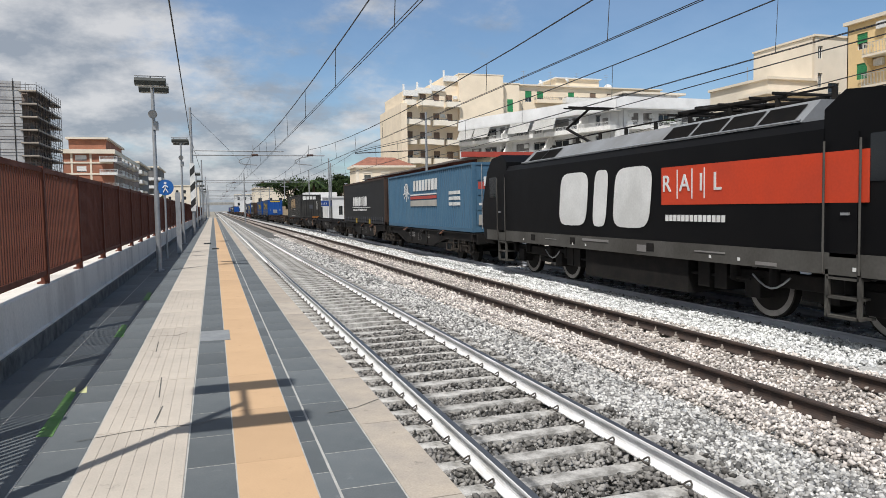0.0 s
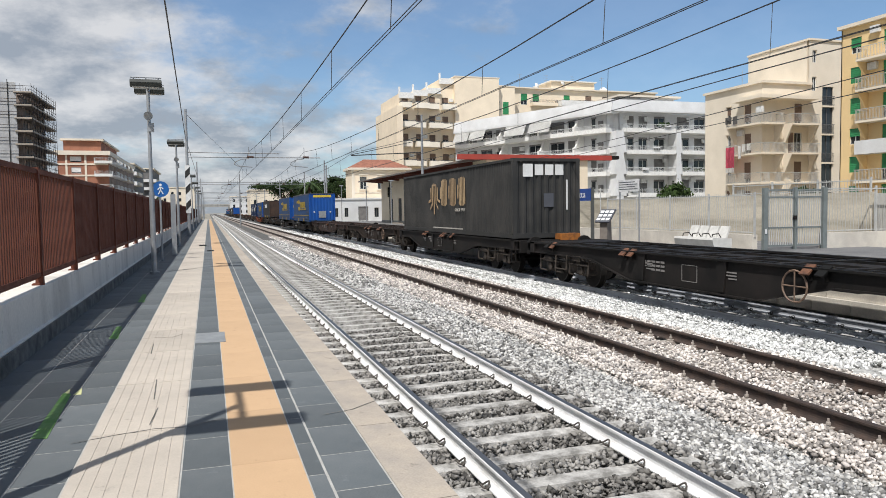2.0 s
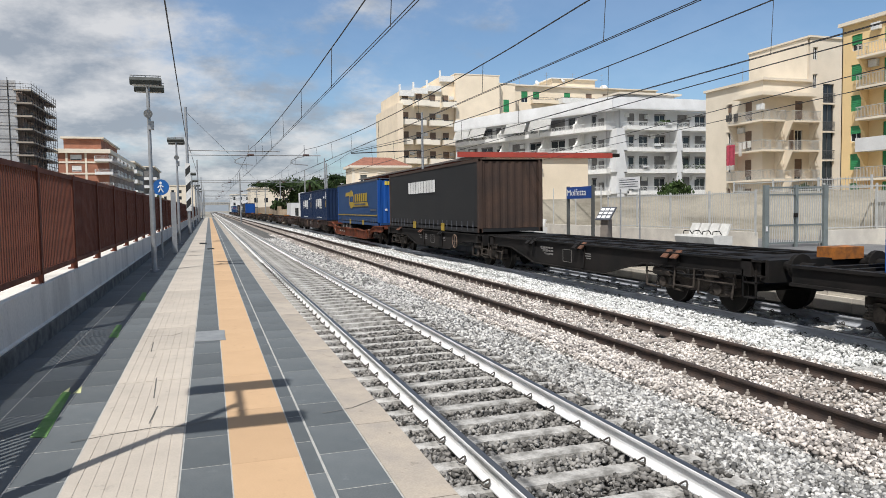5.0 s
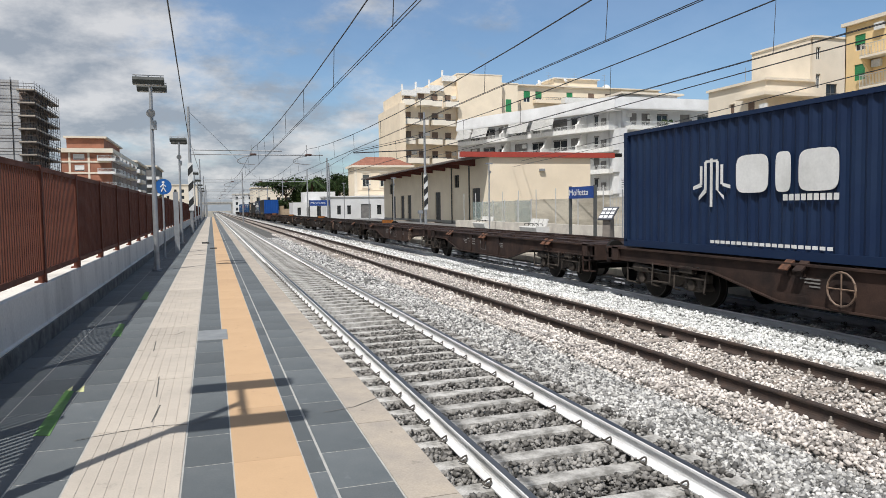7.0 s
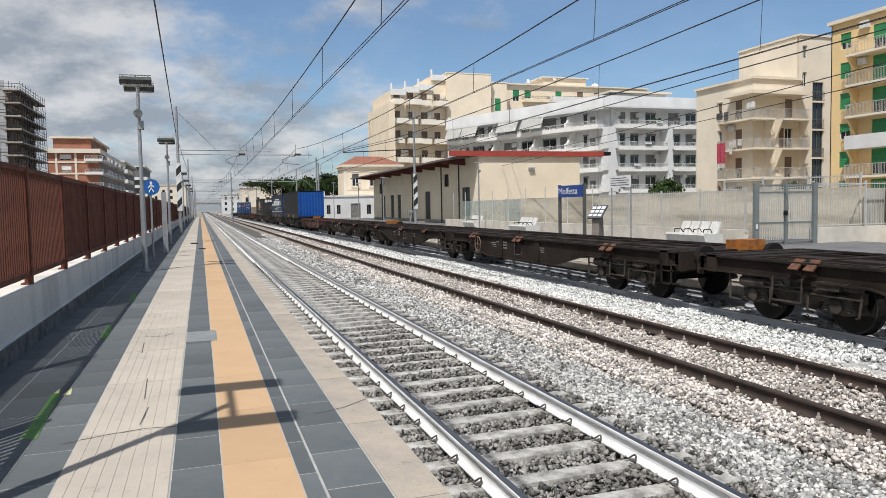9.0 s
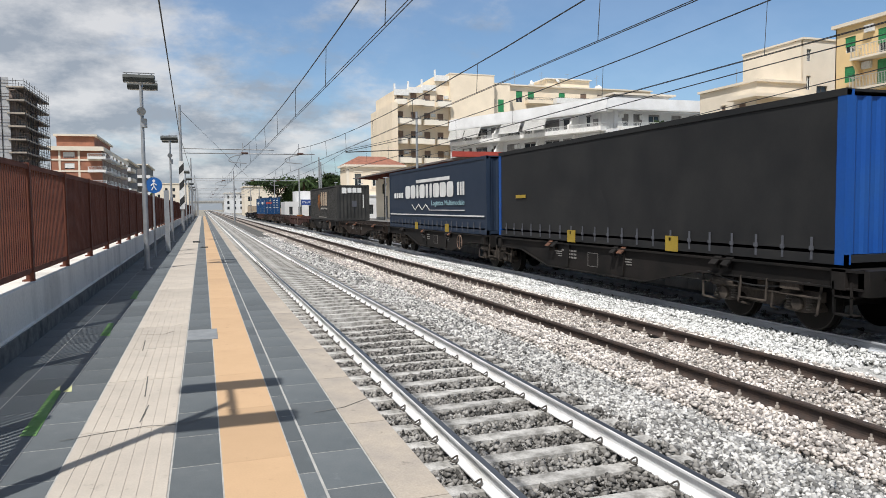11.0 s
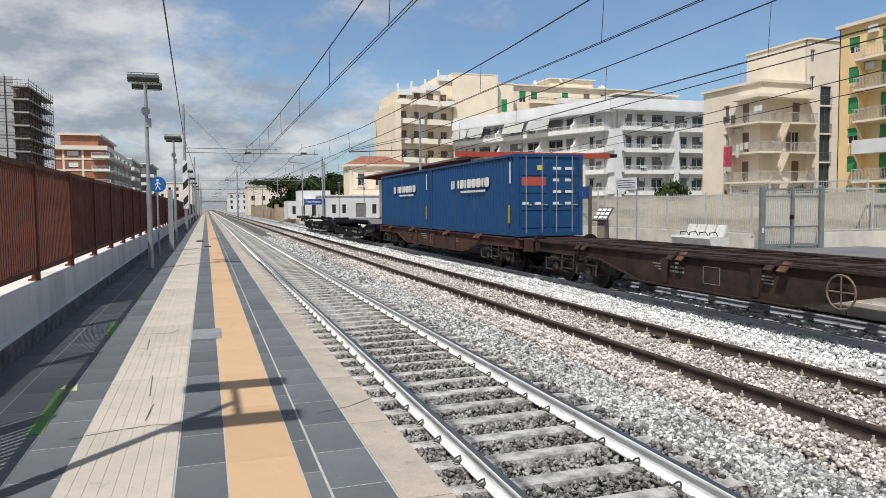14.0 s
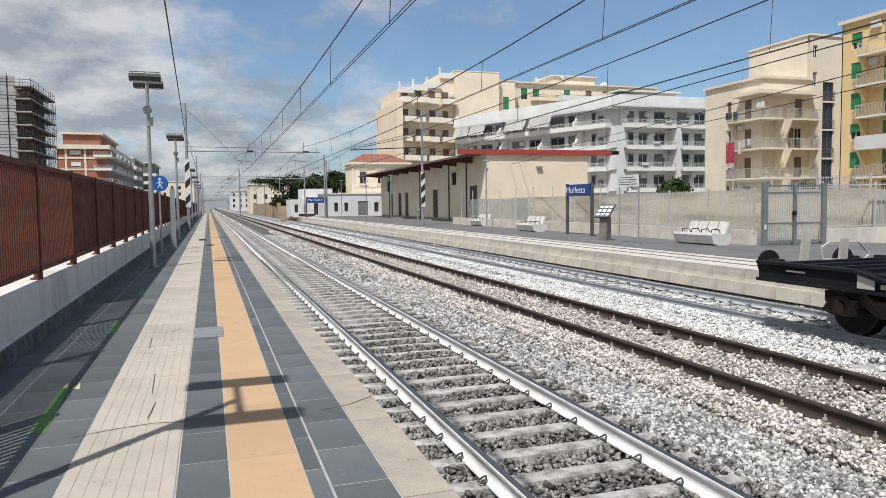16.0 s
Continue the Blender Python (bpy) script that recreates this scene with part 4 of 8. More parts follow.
def words(ob, x, y_left, y_right, z, height, text, material, label):
    """A line of readable writing on the near side, between two places along it, standing on z."""
    cu = bpy.data.curves.new("writing", "FONT")
    cu.body, cu.size, cu.extrude, cu.offset = text, 1.0, 0.004, 0.012
    tmp = new("writing_source", cu)
    me = bpy.data.meshes.new_from_object(tmp.evaluated_get(bpy.context.evaluated_depsgraph_get()))
    bpy.data.objects.remove(tmp)
    me.materials.clear()
    me.materials.append(material)
    xs = [v.co.x for v in me.vertices]
    k = (y_left - y_right) / (max(xs) - min(xs))
    me.transform(Matrix.Diagonal((k, height / 0.7, 1.0, 1.0)) @ Matrix.Translation((-min(xs), 0, 0)))
    t = share("painted_writing", me, ob, pose(x - 0.006, y_left, z, 90, 0, -90))
    t["label"] = label
    return t


def emblem(ob, x, y0, y1, z0, z1, material):
    """The operator's mark as plain strokes: three uprights, the outer two bent outwards at the foot."""
    yc, h, w = (y0 + y1) / 2, z1 - z0, y1 - y0
    t = w * 0.032
    bm = bmesh.new()
    box(bm, x - 0.008, x, yc - t, yc + t, z0, z1)
    for k in (-1, 1):
        for a, foot, ztop, zfoot in ((0.16, 0.34, 0.94, 0.30), (0.28, 0.5, 0.86, 0.42)):
            path = [(yc + k * w * a, z0 + h * ztop), (yc + k * w * a, z0 + h * (zfoot + 0.04)), (yc + k * w * foot, z0 + h * (zfoot - 0.12 if a < 0.2 else zfoot - 0.02))]
            (ya, za), (yb, zb), (yd, zd) = path
            box(bm, x - 0.008, x, ya - t, ya + t, zb, za)
            prism(bm, [(yb - t, zb - t), (yb + t, zb + t), (yd, zd + t), (yd, zd - t)], "x", x - 0.0081, x)
        box(bm, x - 0.0082, x, yc + min(0, k) * w * 0.16, yc + max(0, k) * w * 0.16, z0 + h * 0.92, z0 + h * 0.97)
    return part("painted_emblem", bm, material, ob, "plain painted operator emblem")


# ---- locomotive ----
def locomotive(y0):
    L = 18.9
    lo = run(thing("electric_locomotive", "black electric locomotive with red side panel and grey sill", "locomotive"), y0)
    bm = bmesh.new()
    side = [(-1.49, 1.28), (-1.49, 3.30), (-1.40, 3.46), (1.40, 3.46), (1.49, 3.30), (1.49, 1.28)]
    prism(bm, side, "y", 3.75, L - 2.3)
    part("body_shell", bm, P_LOCO, lo, "", 0.02)
    for a, s in ((3.75, -1), (L - 2.3, 1)):
        bm = bmesh.new()
        cab = [(0, 1.0), (1.95, 1.0), (2.2, 1.5), (2.25, 2.1), (1.75, 3.35), (1.3, 3.78), (0.4, 3.86), (0, 3.6)]
        pts = [(a + s * u, z) for u, z in cab]
        prism(bm, pts if s > 0 else pts[::-1], "x", -1.48, 1.48)
        c = part("cab", bm, P_LOCO, lo, "", 0.05)
        boxes("side_window", [(-1.492, -1.47, min(a + s * 0.85, a + s * 1.5), max(a + s * 0.85, a + s * 1.5), 2.45, 3.15)], GLASSD, c)
        bm = bmesh.new()
        for y in (a + s * 0.05, a + s * 0.72):
            tube(bm, (-1.53, y, 1.05), (-1.53, y, 3.1), 0.018, n=6)
        part("handrail", bm, P_GREY, c)
        bm = bmesh.new()
        box(bm, -1.5, -1.42, min(a + s * 0.15, a + s * 0.65), max(a + s * 0.15, a + s * 0.65), 1.3, 3.2)
        part("cab_door", bm, P_LOCO, c)
        boxes("door_handle", [(-1.54, -1.5, a + s * 0.5 - 0.02, a + s * 0.5 + 0.12, 1.95, 1.99)], GALV, c, "bright door handle")
        bm = bmesh.new()
        for k in range(3):
            box(bm, -1.5, -1.15, min(a + s * 0.1, a + s * 0.7), max(a + s * 0.1, a + s * 0.7), 0.35 + 0.3 * k, 0.39 + 0.3 * k)
        for q in (0.1, 0.7):
            box(bm, -1.5, -1.44, a + s * q - 0.03, a + s * q + 0.03, 0.35, 1.1)
        part("entry_steps", bm, P_GREY, c, "", 0.006)
    boxes("sill", [(-1.5, 1.5, 2.0, L - 0.55, 1.02, 1.36)], P_GREY, lo, "dusty grey longitudinal sill", 0.02)
    for y in (3.1, 5.6, 6.4, 8.8, 11.3, 12.0, 15.2):
        boxes("sill_mark", [(-1.508, -1.49, y, y + 0.06, 1.1, 1.16)], P_WHITE, lo)
    bm = bmesh.new()
    prism(bm, [(-1.40, 3.47), (-0.98, 3.86), (0.98, 3.86), (1.40, 3.47)], "y", 4.3, L - 3.4)
    part("roof_hatch", bm, P_ROOF, lo, "grey sloping roof panels", 0.02)
    for y in (4.5, 5.45, 6.4, 7.35, 13.4, 14.3):
        bm = bmesh.new()
        v = [bm.verts.new(p) for p in ((-1.385, y, 3.50), (-1.385, y + 0.86, 3.50), (-1.06, y + 0.86, 3.81), (-1.06, y, 3.81))]
        bm.faces.new(v)
        bmesh.ops.solidify(bm, geom=bm.faces[:], thickness=0.03)
        part("roof_grille", bm, DARKSTEEL, lo, "dark louvred roof grille")
    boxes("red_panel", [(-1.503, -1.49, 2.9, 8.02, 2.14, 2.93)], P_RED, lo, "orange-red painted side panel")
    marks(lo, -1.504, 8.30, 12.85, 1.62, 3.02, "oio", P_WHITE, "large white painted mark as a plain shape", 0.008, 0.12)
    words(lo, -1.506, 7.95, 6.1, 2.42, 0.34, "R  A  I  L", P_WHITE, "white painted word on the red panel")
    for y in (7.46, 6.98, 6.6):
        bar(lo, "painted_stroke", -1.506, y - 0.012, y + 0.012, 2.26, 2.86, P_WHITE, "thin white upright stroke")
    letters(lo, -1.504, 6.0, 7.9, 1.80, 1.93, 14, P_WHITE, "white painted line of writing as plain bars", 0.0, 0.3)
    for y in (L / 2 - 5.2, L / 2 + 5.2):
        bm = bmesh.new()
        for s in (-1, 1):
            box(bm, s * 1.1 - 0.09, s * 1.1 + 0.09, -1.9, 1.9, 0.66, 0.92)
            for d in (-1.3, 1.3):
                box(bm, s * 1.1 - 0.16, s * 1.1 + 0.16, d - 0.2, d + 0.2, 0.42, 0.8)
                tube(bm, (s * 1.2, d - 0.5, 0.7), (s * 1.2, d - 0.5, 1.02), 0.11, n=10)
                tube(bm, (s * 1.2, d + 0.5, 0.7), (s * 1.2, d + 0.5, 1.02), 0.11, n=10)
        box(bm, -1.0, 1.0, -0.4, 0.4, 0.45, 0.9)
        b = part("bogie", bm, DARKSTEEL, lo, "", 0.02)
        b.location.y = y
        for d in (-1.3, 1.3):
            bm = bmesh.new()
            for s in (-1, 1):
                tube(bm, (s * 0.70, 0, 0), (s * 0.84, 0, 0), 0.61, n=32)
            w = part("wheelset", bm, DARKSTEEL, b)
            w.location = (0, d, 0.625)
            bm = bmesh.new()
            aa = np.linspace(0, 2 * math.pi, 41)[:-1]
            vi = [bm.verts.new((-0.845, 0.47 * math.cos(t), 0.47 * math.sin(t))) for t in aa]
            vo = [bm.verts.new((-0.845, 0.575 * math.cos(t), 0.575 * math.sin(t))) for t in aa]
            for i in range(40):
                bm.faces.new((vi[i], vi[(i + 1) % 40], vo[(i + 1) % 40], vo[i]))
            r = part("brake_disc", bm, STEELRIM, b, "worn bright wheel brake disc")
            r.location = (0, d, 0.625)
    for y, w_, z0_, z1_ in ((4.7, 0.5, 1.06, 1.12), (6.0, 0.9, 1.2, 1.23), (8.6, 0.35, 1.1, 1.25), (10.2, 1.3, 1.24, 1.3), (13.0, 0.7, 1.2, 1.22)):
        bar(lo, "sill_plate", -1.5, y, y + w_, z0_, z1_, P_FADED)
    for y in (8.3, 11.9, 14.4):
        boxes("sill_recess", [(-1.506, -1.49, y, y + 0.28, 1.12, 1.3)], DARKSTEEL, lo)
    bm = bmesh.new()
    tube(bm, (-1.42, 4.3, 3.5), (-1.42, L - 3.4, 3.5), 0.02, n=6)
    part("roof_edge_rail", bm, GALV, lo, "pale rail along the roof edge")
    for y in (4.6, 9.6, 13.2):
        bm = bmesh.new()
        pts = [(-1.3, y + 0.9 * u, 0.86 - 0.22 * math.sin(math.pi * u)) for u in np.linspace(0, 1, 7)]
        for p, q_ in zip(pts, pts[1:]):
            tube(bm, p, q_, 0.018, n=6)
        part("hanging_cable", bm, GALV, lo, "grey cable sagging below the sill")
    boxes("transformer_case", [(-1.35, 1.35, 7.3, 11.6, 0.32, 1.03)], DARKSTEEL, lo, "", 0.05)
    for y in (6.2, 6.7, 12.0, 12.4):
        boxes("equipment_box", [(-1.3, -0.9, y, y + 0.35, 0.5, 1.02)], DARKSTEEL, lo, "", 0.02)
    bm = bmesh.new()
    tube(bm, (-1.25, 5.6, 0.75), (-1.25, 12.8, 0.7), 0.03, n=6)
    part("air_pipe", bm, DARKSTEEL, lo)
    for a, s, up in ((7.3, -1, 0), (14.3, 1, 1)):
        bm = bmesh.new()
        box(bm, -0.6, 0.6, a - 0.9, a + 0.9, 3.9, 3.96)
        for x in (-0.5, 0.5):
            for d in (-0.8, 0.8):
                tube(bm, (x, a + d, 3.84), (x, a + d, 4.02), 0.06, n=8)
        if up:
            tube(bm, (0, a - 0.6, 4.0), (0, a + 0.9, 4.55), 0.045, n=8)
            tube(bm, (0, a + 0.9, 4.55), (0, a - 0.5, 4.98), 0.035, n=8)
            for d in (-0.65, -0.35):
                tube(bm, (-0.75, a + d, 5.0), (0.75, a + d, 5.0), 0.025, n=6)
        else:
            for x in (-0.5, 0.5):
                tube(bm, (x, a - 1.7, 4.12), (x, a + 1.5, 4.2), 0.045, n=6)
                tube(bm, (x, a - 1.2, 4.1), (x * 0.4, a + 1.3, 4.3), 0.04, n=6)
            for d in (-1.7, -1.1, -0.2, 0.5, 1.1, 1.5):
                tube(bm, (-0.8, a + d, 4.16), (0.8, a + d, 4.16), 0.03, n=6)
        part("pantograph", bm, DARKSTEEL, lo, "raised pantograph" if up else "folded pantograph")
    bm = bmesh.new()
    for y in np.arange(4.5, L - 4.5, 1.3):
        tube(bm, (-0.5, y, 3.86), (-0.5, y, 4.1), 0.05, n=8)
    tube(bm, (-0.5, 4.5, 4.12), (-0.5, L - 4.6, 4.12), 0.02, n=6)
    part("roof_busbar", bm, DARKSTEEL, lo)
    buffers(lo, 1.75, -1, DARKSTEEL)
    buffers(lo, L - 0.3, 1, DARKSTEEL)


locomotive(5.26)

# ---- wagons, front to rear ----
BK, BR, RD = "black-painted container flat wagon with open deck beams", "dusty brown container flat wagon with open deck beams", "red-oxide container flat wagon with open deck beams"
GR = "grimy brown-black container flat wagon with open deck beams"


def flat_pair(y0, ym, y1, frame_mat, label, plates=(3.4, 8.0, 10.6), wheel_at=None, label2="", frame2=None):
    """Two flat units that rest on one bogie between them."""
    flat_wagon(y0, ym, frame_mat, label, plates, wheel_at, end_plate=True, shared="rear")
    flat_wagon(ym, y1, frame2 or frame_mat, label2 or label, tuple(y1 - ym - p for p in plates[::-1]), None if wheel_at else 3.1, shared="front")


flat_pair(25.0, 39.7, 54.3, BLACKFRAME, BK, (4.6, 7.4, 10.4))
flat_pair(54.3, 68.3, 82.5, BLACKFRAME, "empty " + BK, (2.0, 6.0, 11.5))
flat_pair(82.5, 98.2, 113.0, BLACKFRAME, BK, (7.0, 8.0, 10.6), None, "empty " + GR, DUSTFRAME)
flat_wagon(113.0, 131.3, BROWNFRAME, "empty " + BR, (4.0, 8.5, 14.0))
pocket_wagon(131.3, 166.2, BLACKFRAME, "black twin pocket wagon with scalloped side sills carrying trailers")
flat_pair(166.2, 180.2, 195.2, BLACKFRAME, "empty " + BK, (3.0, 7.0, 10.0), None, BK)
pocket_wagon(195.2, 215.4, ORANGEFRAME, "faded orange pocket wagon with scalloped side sills")
flat_wagon(215.4, 236.0, BROWNFRAME, BR, (5.6, 9.6, 14.2), 13.2)
flat_pair(236.0, 251.1, 266.2, BROWNFRAME, "empty " + BR, (3.0, 8.2, 12.0))
for y in (266.2, 296.3):
    flat_pair(y, y + 15.05, y + 30.1, DUSTFRAME, "empty " + GR, (3.0, 8.2, 12.0), 11.5)
flat_pair(326.4, 341.4, 356.4, DUSTFRAME, "empty " + GR, (3.0, 8.0, 11.0), None, "empty " + RD, REDFRAME)
flat_pair(356.4, 371.3, 386.2, BLACKFRAME, BK, (3.4, 7.0, 10.4))
flat_pair(386.2, 400.8, 416.4, DUSTFRAME, "empty " + GR, (3.0, 8.2, 11.0), None, BK, BLACKFRAME)
flat_wagon(416.4, 436.2, REDFRAME, "empty " + RD, (7.0, 9.0, 11.1, 13.2), 7.6)
flat_pair(436.2, 450.85, 465.5, BROWNFRAME, "empty " + BR, (3.4, 7.4, 10.2))
flat_wagon(465.5, 485.6, REDFRAME, RD, (4.2, 7.8, 13.0, 17.0))
pocket_wagon(485.6, 520.5, NAVYFRAME, "empty blue-black twin pocket wagon at the train's tail", True)

# ---- loads ----
c = container(25.75, 13.72, 2.67, P_DIM, "sky-blue corrugated container with white and red lettering", W=2.5, doors=True)
for k in range(6):
    boxes("painted_lettering", [(-0.78 + 0.27 * k, -0.6 + 0.27 * k, -0.03, 0.028, 2.95, 3.3)], P_WHITE, c, "white painted lettering on the end as plain blocks")
boxes("warning_plate", [(-1.0, -0.72, -0.01, 0.028, 1.45, 1.85)], P_BAND, c, "scuffed pale plate on the door")
letters(c, -1.222, 4.6, 8.7, 2.95, 3.45, 8, P_WHITE, "white painted lettering as plain blocks", 0.06, 0.25)
emblem(c, -1.222, 9.3, 10.5, 2.45, 3.4, P_WHITE)
for z0, z1, m_ in ((2.74, 2.80, P_WHITE), (2.56, 2.70, P_FADERED), (2.22, 2.5, P_BAND)):
    bar(c, "painted_stripe", -1.222, 4.7, 9.1, z0, z1, m_, "painted stripe")
for z in (2.75, 2.52, 2.29):
    letters(c, -1.222, 1.5, 3.0, z - 0.07, z + 0.07, 9, P_WHITE, "small white writing as plain bars", 0, 0.3)
c = curtain_body(40.3, 13.5, 2.72, P_NOR, "charcoal curtain-sided swap body with rusty brown end", 1.2, P_RUST, P_RUST)
marks(c, -1.29, 5.0, 9.75, 2.30, 2.92, "oiiiioiooo", P_WHITE, "pale grey painted mark as a plain shape")
bar(c, "painted_stripe", -1.288, 3.9, 9.9, 2.20, 2.24, P_WHITE, "thin pale underline")
words(c, -1.288, 9.7, 5.1, 1.99, 0.13, "FIRST CHOICE IN TRANSPORTATION", P_WHITE, "small pale painted slogan")


P_PALETEAL = paint("pale_teal_lettering", (0.24, 0.38, 0.42), (0.2, 0.32, 0.36), 0.5)
P_PALEGOLD = paint("pale_gold_lettering", (0.5, 0.4, 0.3), (0.36, 0.27, 0.19), 0.55)


def striped_marks(c, x, y0, y1, z0, z1, n, material):
    """Rounded blocks of paint that has stayed on the outer ribs only, so that each reads as upright stripes."""
    w = (y1 - y0) / n
    for k in range(n):
        a, b = y0 + w * k + 0.06, y0 + w * (k + 1) - 0.06
        for y in 0.12 + 0.16 * np.arange(int((a - 0.12) / 0.16) + 1, int((b - 0.12) / 0.16) + 1) + 0.024:
            u = abs((y - (a + b) / 2) / ((b - a) / 2))
            h = (z1 - z0) / 2 * (1 - min(u, 1) ** 4) ** 0.5
            if h > 0.05:
                boxes("painted_stripe", [(x - 0.006, x + 0.002, y - 0.045, y + 0.045, (z0 + z1) / 2 - h, (z0 + z1) / 2 + h)], material, c, "faded gold paint on an upright rib")


def black_box(y0, gold, label):
    c = container(y0, 13.72, 2.62, P_BLK, label, pitch=0.16)
    emblem(c, -1.222, 7.75, 9.4, 1.95, 3.3, gold if gold is P_GOLD else PLATE)
    striped_marks(c, -1.222, 4.4, 7.75, 2.3, 3.42, 3, gold)
    if gold is P_GOLD:
        words(c, -1.222, 5.8, 4.6, 2.08, 0.11, "SINCE 1977", P_BAND, "small pale painted slogan")
    else:
        words(c, -1.222, 7.7, 4.5, 2.02, 0.13, "COMBINED WITH YOUR BUSINESS", P_BAND, "small pale painted slogan")
    letters(c, -1.222, 4.9, 8.8, 1.36, 1.41, 34, P_BAND, "small pale writing along the bottom rail as plain bars", 0, 0.3)
    for x0, x1, z0, z1 in ((-0.85, -0.5, 3.2, 3.62), (-0.42, -0.12, 3.25, 3.6), (-0.05, 0.25, 3.25, 3.6), (0.32, 0.62, 3.25, 3.6)):
        boxes("painted_lettering", [(x0, x1, 0.014, 0.03, z0, z1)], P_WHITE, c, "white painted lettering on the end as plain blocks")
    boxes("paper_patch", [(-0.1, 0.25, 0.012, 0.03, 2.2, 2.65)], P_STRAP, c, "scuffed pale patch on the end wall", 0.0)
    boxes("painted_number", [(0.72, 0.78, 0.014, 0.03, 2.1, 3.1)], P_WHITE, c, "white upright number as a plain bar")
    return c


black_box(83.4, P_GOLD, "black corrugated container with faded gold lettering")
container_label = "blue curtain-sided semi-trailer with mustard band and lettering"


def blue_trailer(y0, end_white):
    c = curtain_body(y0, 13.6, 2.78, P_LKW, container_label, 1.12, P_LKWE, P_STRAP, trailer=True, name="semi_trailer")
    x = -1.293
    v = [(7.9, 3.02), (10.3, 3.02), (10.1, 3.28), (7.9, 3.28)]
    bm = bmesh.new()
    prism(bm, v, "x", x - 0.012, x)
    part("painted_band", bm, P_MUST, c, "mustard slanted band")
    bm = bmesh.new()
    prism(bm, [(2.6, 2.28), (8.6, 2.28), (8.6, 2.55), (2.9, 2.55)][::1], "x", x - 0.012, x)
    part("painted_band", bm, P_MUST, c, "mustard slanted band")
    bm = bmesh.new()
    tube(bm, (x - 0.014, 8.1, 2.78), (x, 8.1, 2.78), 0.62, n=28)
    for vv in bm.verts:
        vv.co.y = 8.1 + (vv.co.y - 8.1) * 1.35
    part("painted_globe", bm, P_MUST, c, "mustard oval globe mark")
    letters(c, x - 0.013, 7.45, 8.75, 2.6, 2.98, 3, P_LKW, "blue painted letters on the globe as plain blocks", 0.05, 0.15)
    letters(c, x, 3.0, 7.1, 2.6, 3.12, 6, P_MUST, "mustard painted lettering as plain blocks", 0.06, 0.3)
    letters(c, x - 0.013, 3.4, 7.0, 2.36, 2.47, 20, P_STRAP, "small grey writing as plain bars", 0.0, 0.3)
    bar(c, "painted_stripe", x + 0.003, 0.2, 13.4, 1.69, 1.75, P_MUST, "mustard stripe above the straps")
    letters(c, x, 0.5, 2.1, 2.0, 2.1, 8, P_STRAP, "small grey writing as plain bars", 0, 0.3)
    if end_white:
        boxes("painted_lettering", [(a, a + 0.17, 0.034, 0.048, 3.5, 3.72) for a in np.linspace(-0.85, 0.7, 9)], P_YEL, c, "yellow painted lettering on the end as plain blocks")
        boxes("coupling_panel", [(-0.35, 0.35, 0.0, 0.045, 1.5, 2.15)], GALV, c, "grey panel of air and power couplings", 0.01)
        boxes("white_mark", [(-0.85, -0.72, 0.01, 0.045, 2.0, 2.12), (0.72, 0.85, 0.01, 0.045, 2.0, 2.12)], P_WHITE, c)
    else:
        boxes("painted_lettering", [(a, a + 0.22, 0.034, 0.048, 3.1, 3.42) for a in (-0.5, -0.2, 0.1)] + [(a, a + 0.2, 0.034, 0.048, 2.6, 2.9) for a in np.linspace(-0.85, 0.5, 6)], P_YEL, c, "yellow painted lettering on the end as plain blocks")
        for a in (-0.95, 0.45):
            boxes("rear_marker", [(a, a + 0.5, 0.0, 0.05, 1.36, 1.5)], PLATE, c, "orange rear marker plate")
    return c


blue_trailer(132.75, True)
blue_trailer(150.55, False)
c = curtain_body(180.75, 13.6, 2.72, P_NOR, "charcoal curtain-sided swap body with rusty brown end", 1.2, P_RUST, P_RUST)
letters(c, -1.29, 5.3, 9.7, 2.82, 3.36, 10, P_WHITE, "pale grey painted lettering as plain blocks", 0, 0.2)
blue_trailer(197.2, True)
for k, y0 in enumerate((216.73, 225.9)):
    c = container(y0, 9.12, 2.68, P_NAVY, "navy corrugated bulk container with white lettering")
    emblem(c, -1.222, 5.4, 6.5, 2.1, 3.05, P_WHITE)
    marks(c, -1.222, 2.85, 5.3, 2.35, 3.05, "oio", P_WHITE, "white painted mark as a plain shape")
    letters(c, -1.222, 2.9, 4.1, 2.2, 2.31, 9, P_WHITE, "small white writing as plain bars", 0, 0.3)
    letters(c, -1.222, 1.2, 1.95, 3.05, 3.22, 4, P_WHITE, "small white writing as plain bars", 0, 0.3)
    bar(c, "painted_number", -1.222, 0.55, 0.63, 3.0, 3.6, P_WHITE, "white upright number as a plain bar")
    bar(c, "painted_number", -1.222, 0.25, 0.33, 3.1, 3.6, P_WHITE, "white upright number as a plain bar")
    bar(c, "warning_plate", -1.222, 0.5, 0.65, 2.3, 2.85, P_MUST, "small yellow warning labels")
    letters(c, -1.222, 3.0, 6.0, 1.38, 1.44, 20, P_WHITE, "small pale writing along the bottom rail as plain bars", 0, 0.3)
c = curtain_body(357.1, 13.6, 2.72, P_NOR, "dark grey curtain-sided swap body with blue end", 1.2, P_LKWE, P_NOR)
bar(c, "warning_plate", -1.29, 11.5, 12.2, 2.4, 2.5, P_MUST, "small yellow label")
c = curtain_body(371.8, 13.6, 2.76, P_ARC, "slate-blue curtain-sided swap body with white lettering", 1.16, P_ARC, P_ARC)
letters(c, -1.29, 10.9, 12.7, 2.6, 2.85, 4, P_WHITE, "white painted lettering as plain blocks", 0, 0.3)
marks(c, -1.29, 3.4, 10.5, 2.55, 3.16, "oooiioioo", P_WHITE, "white painted mark as a plain shape")
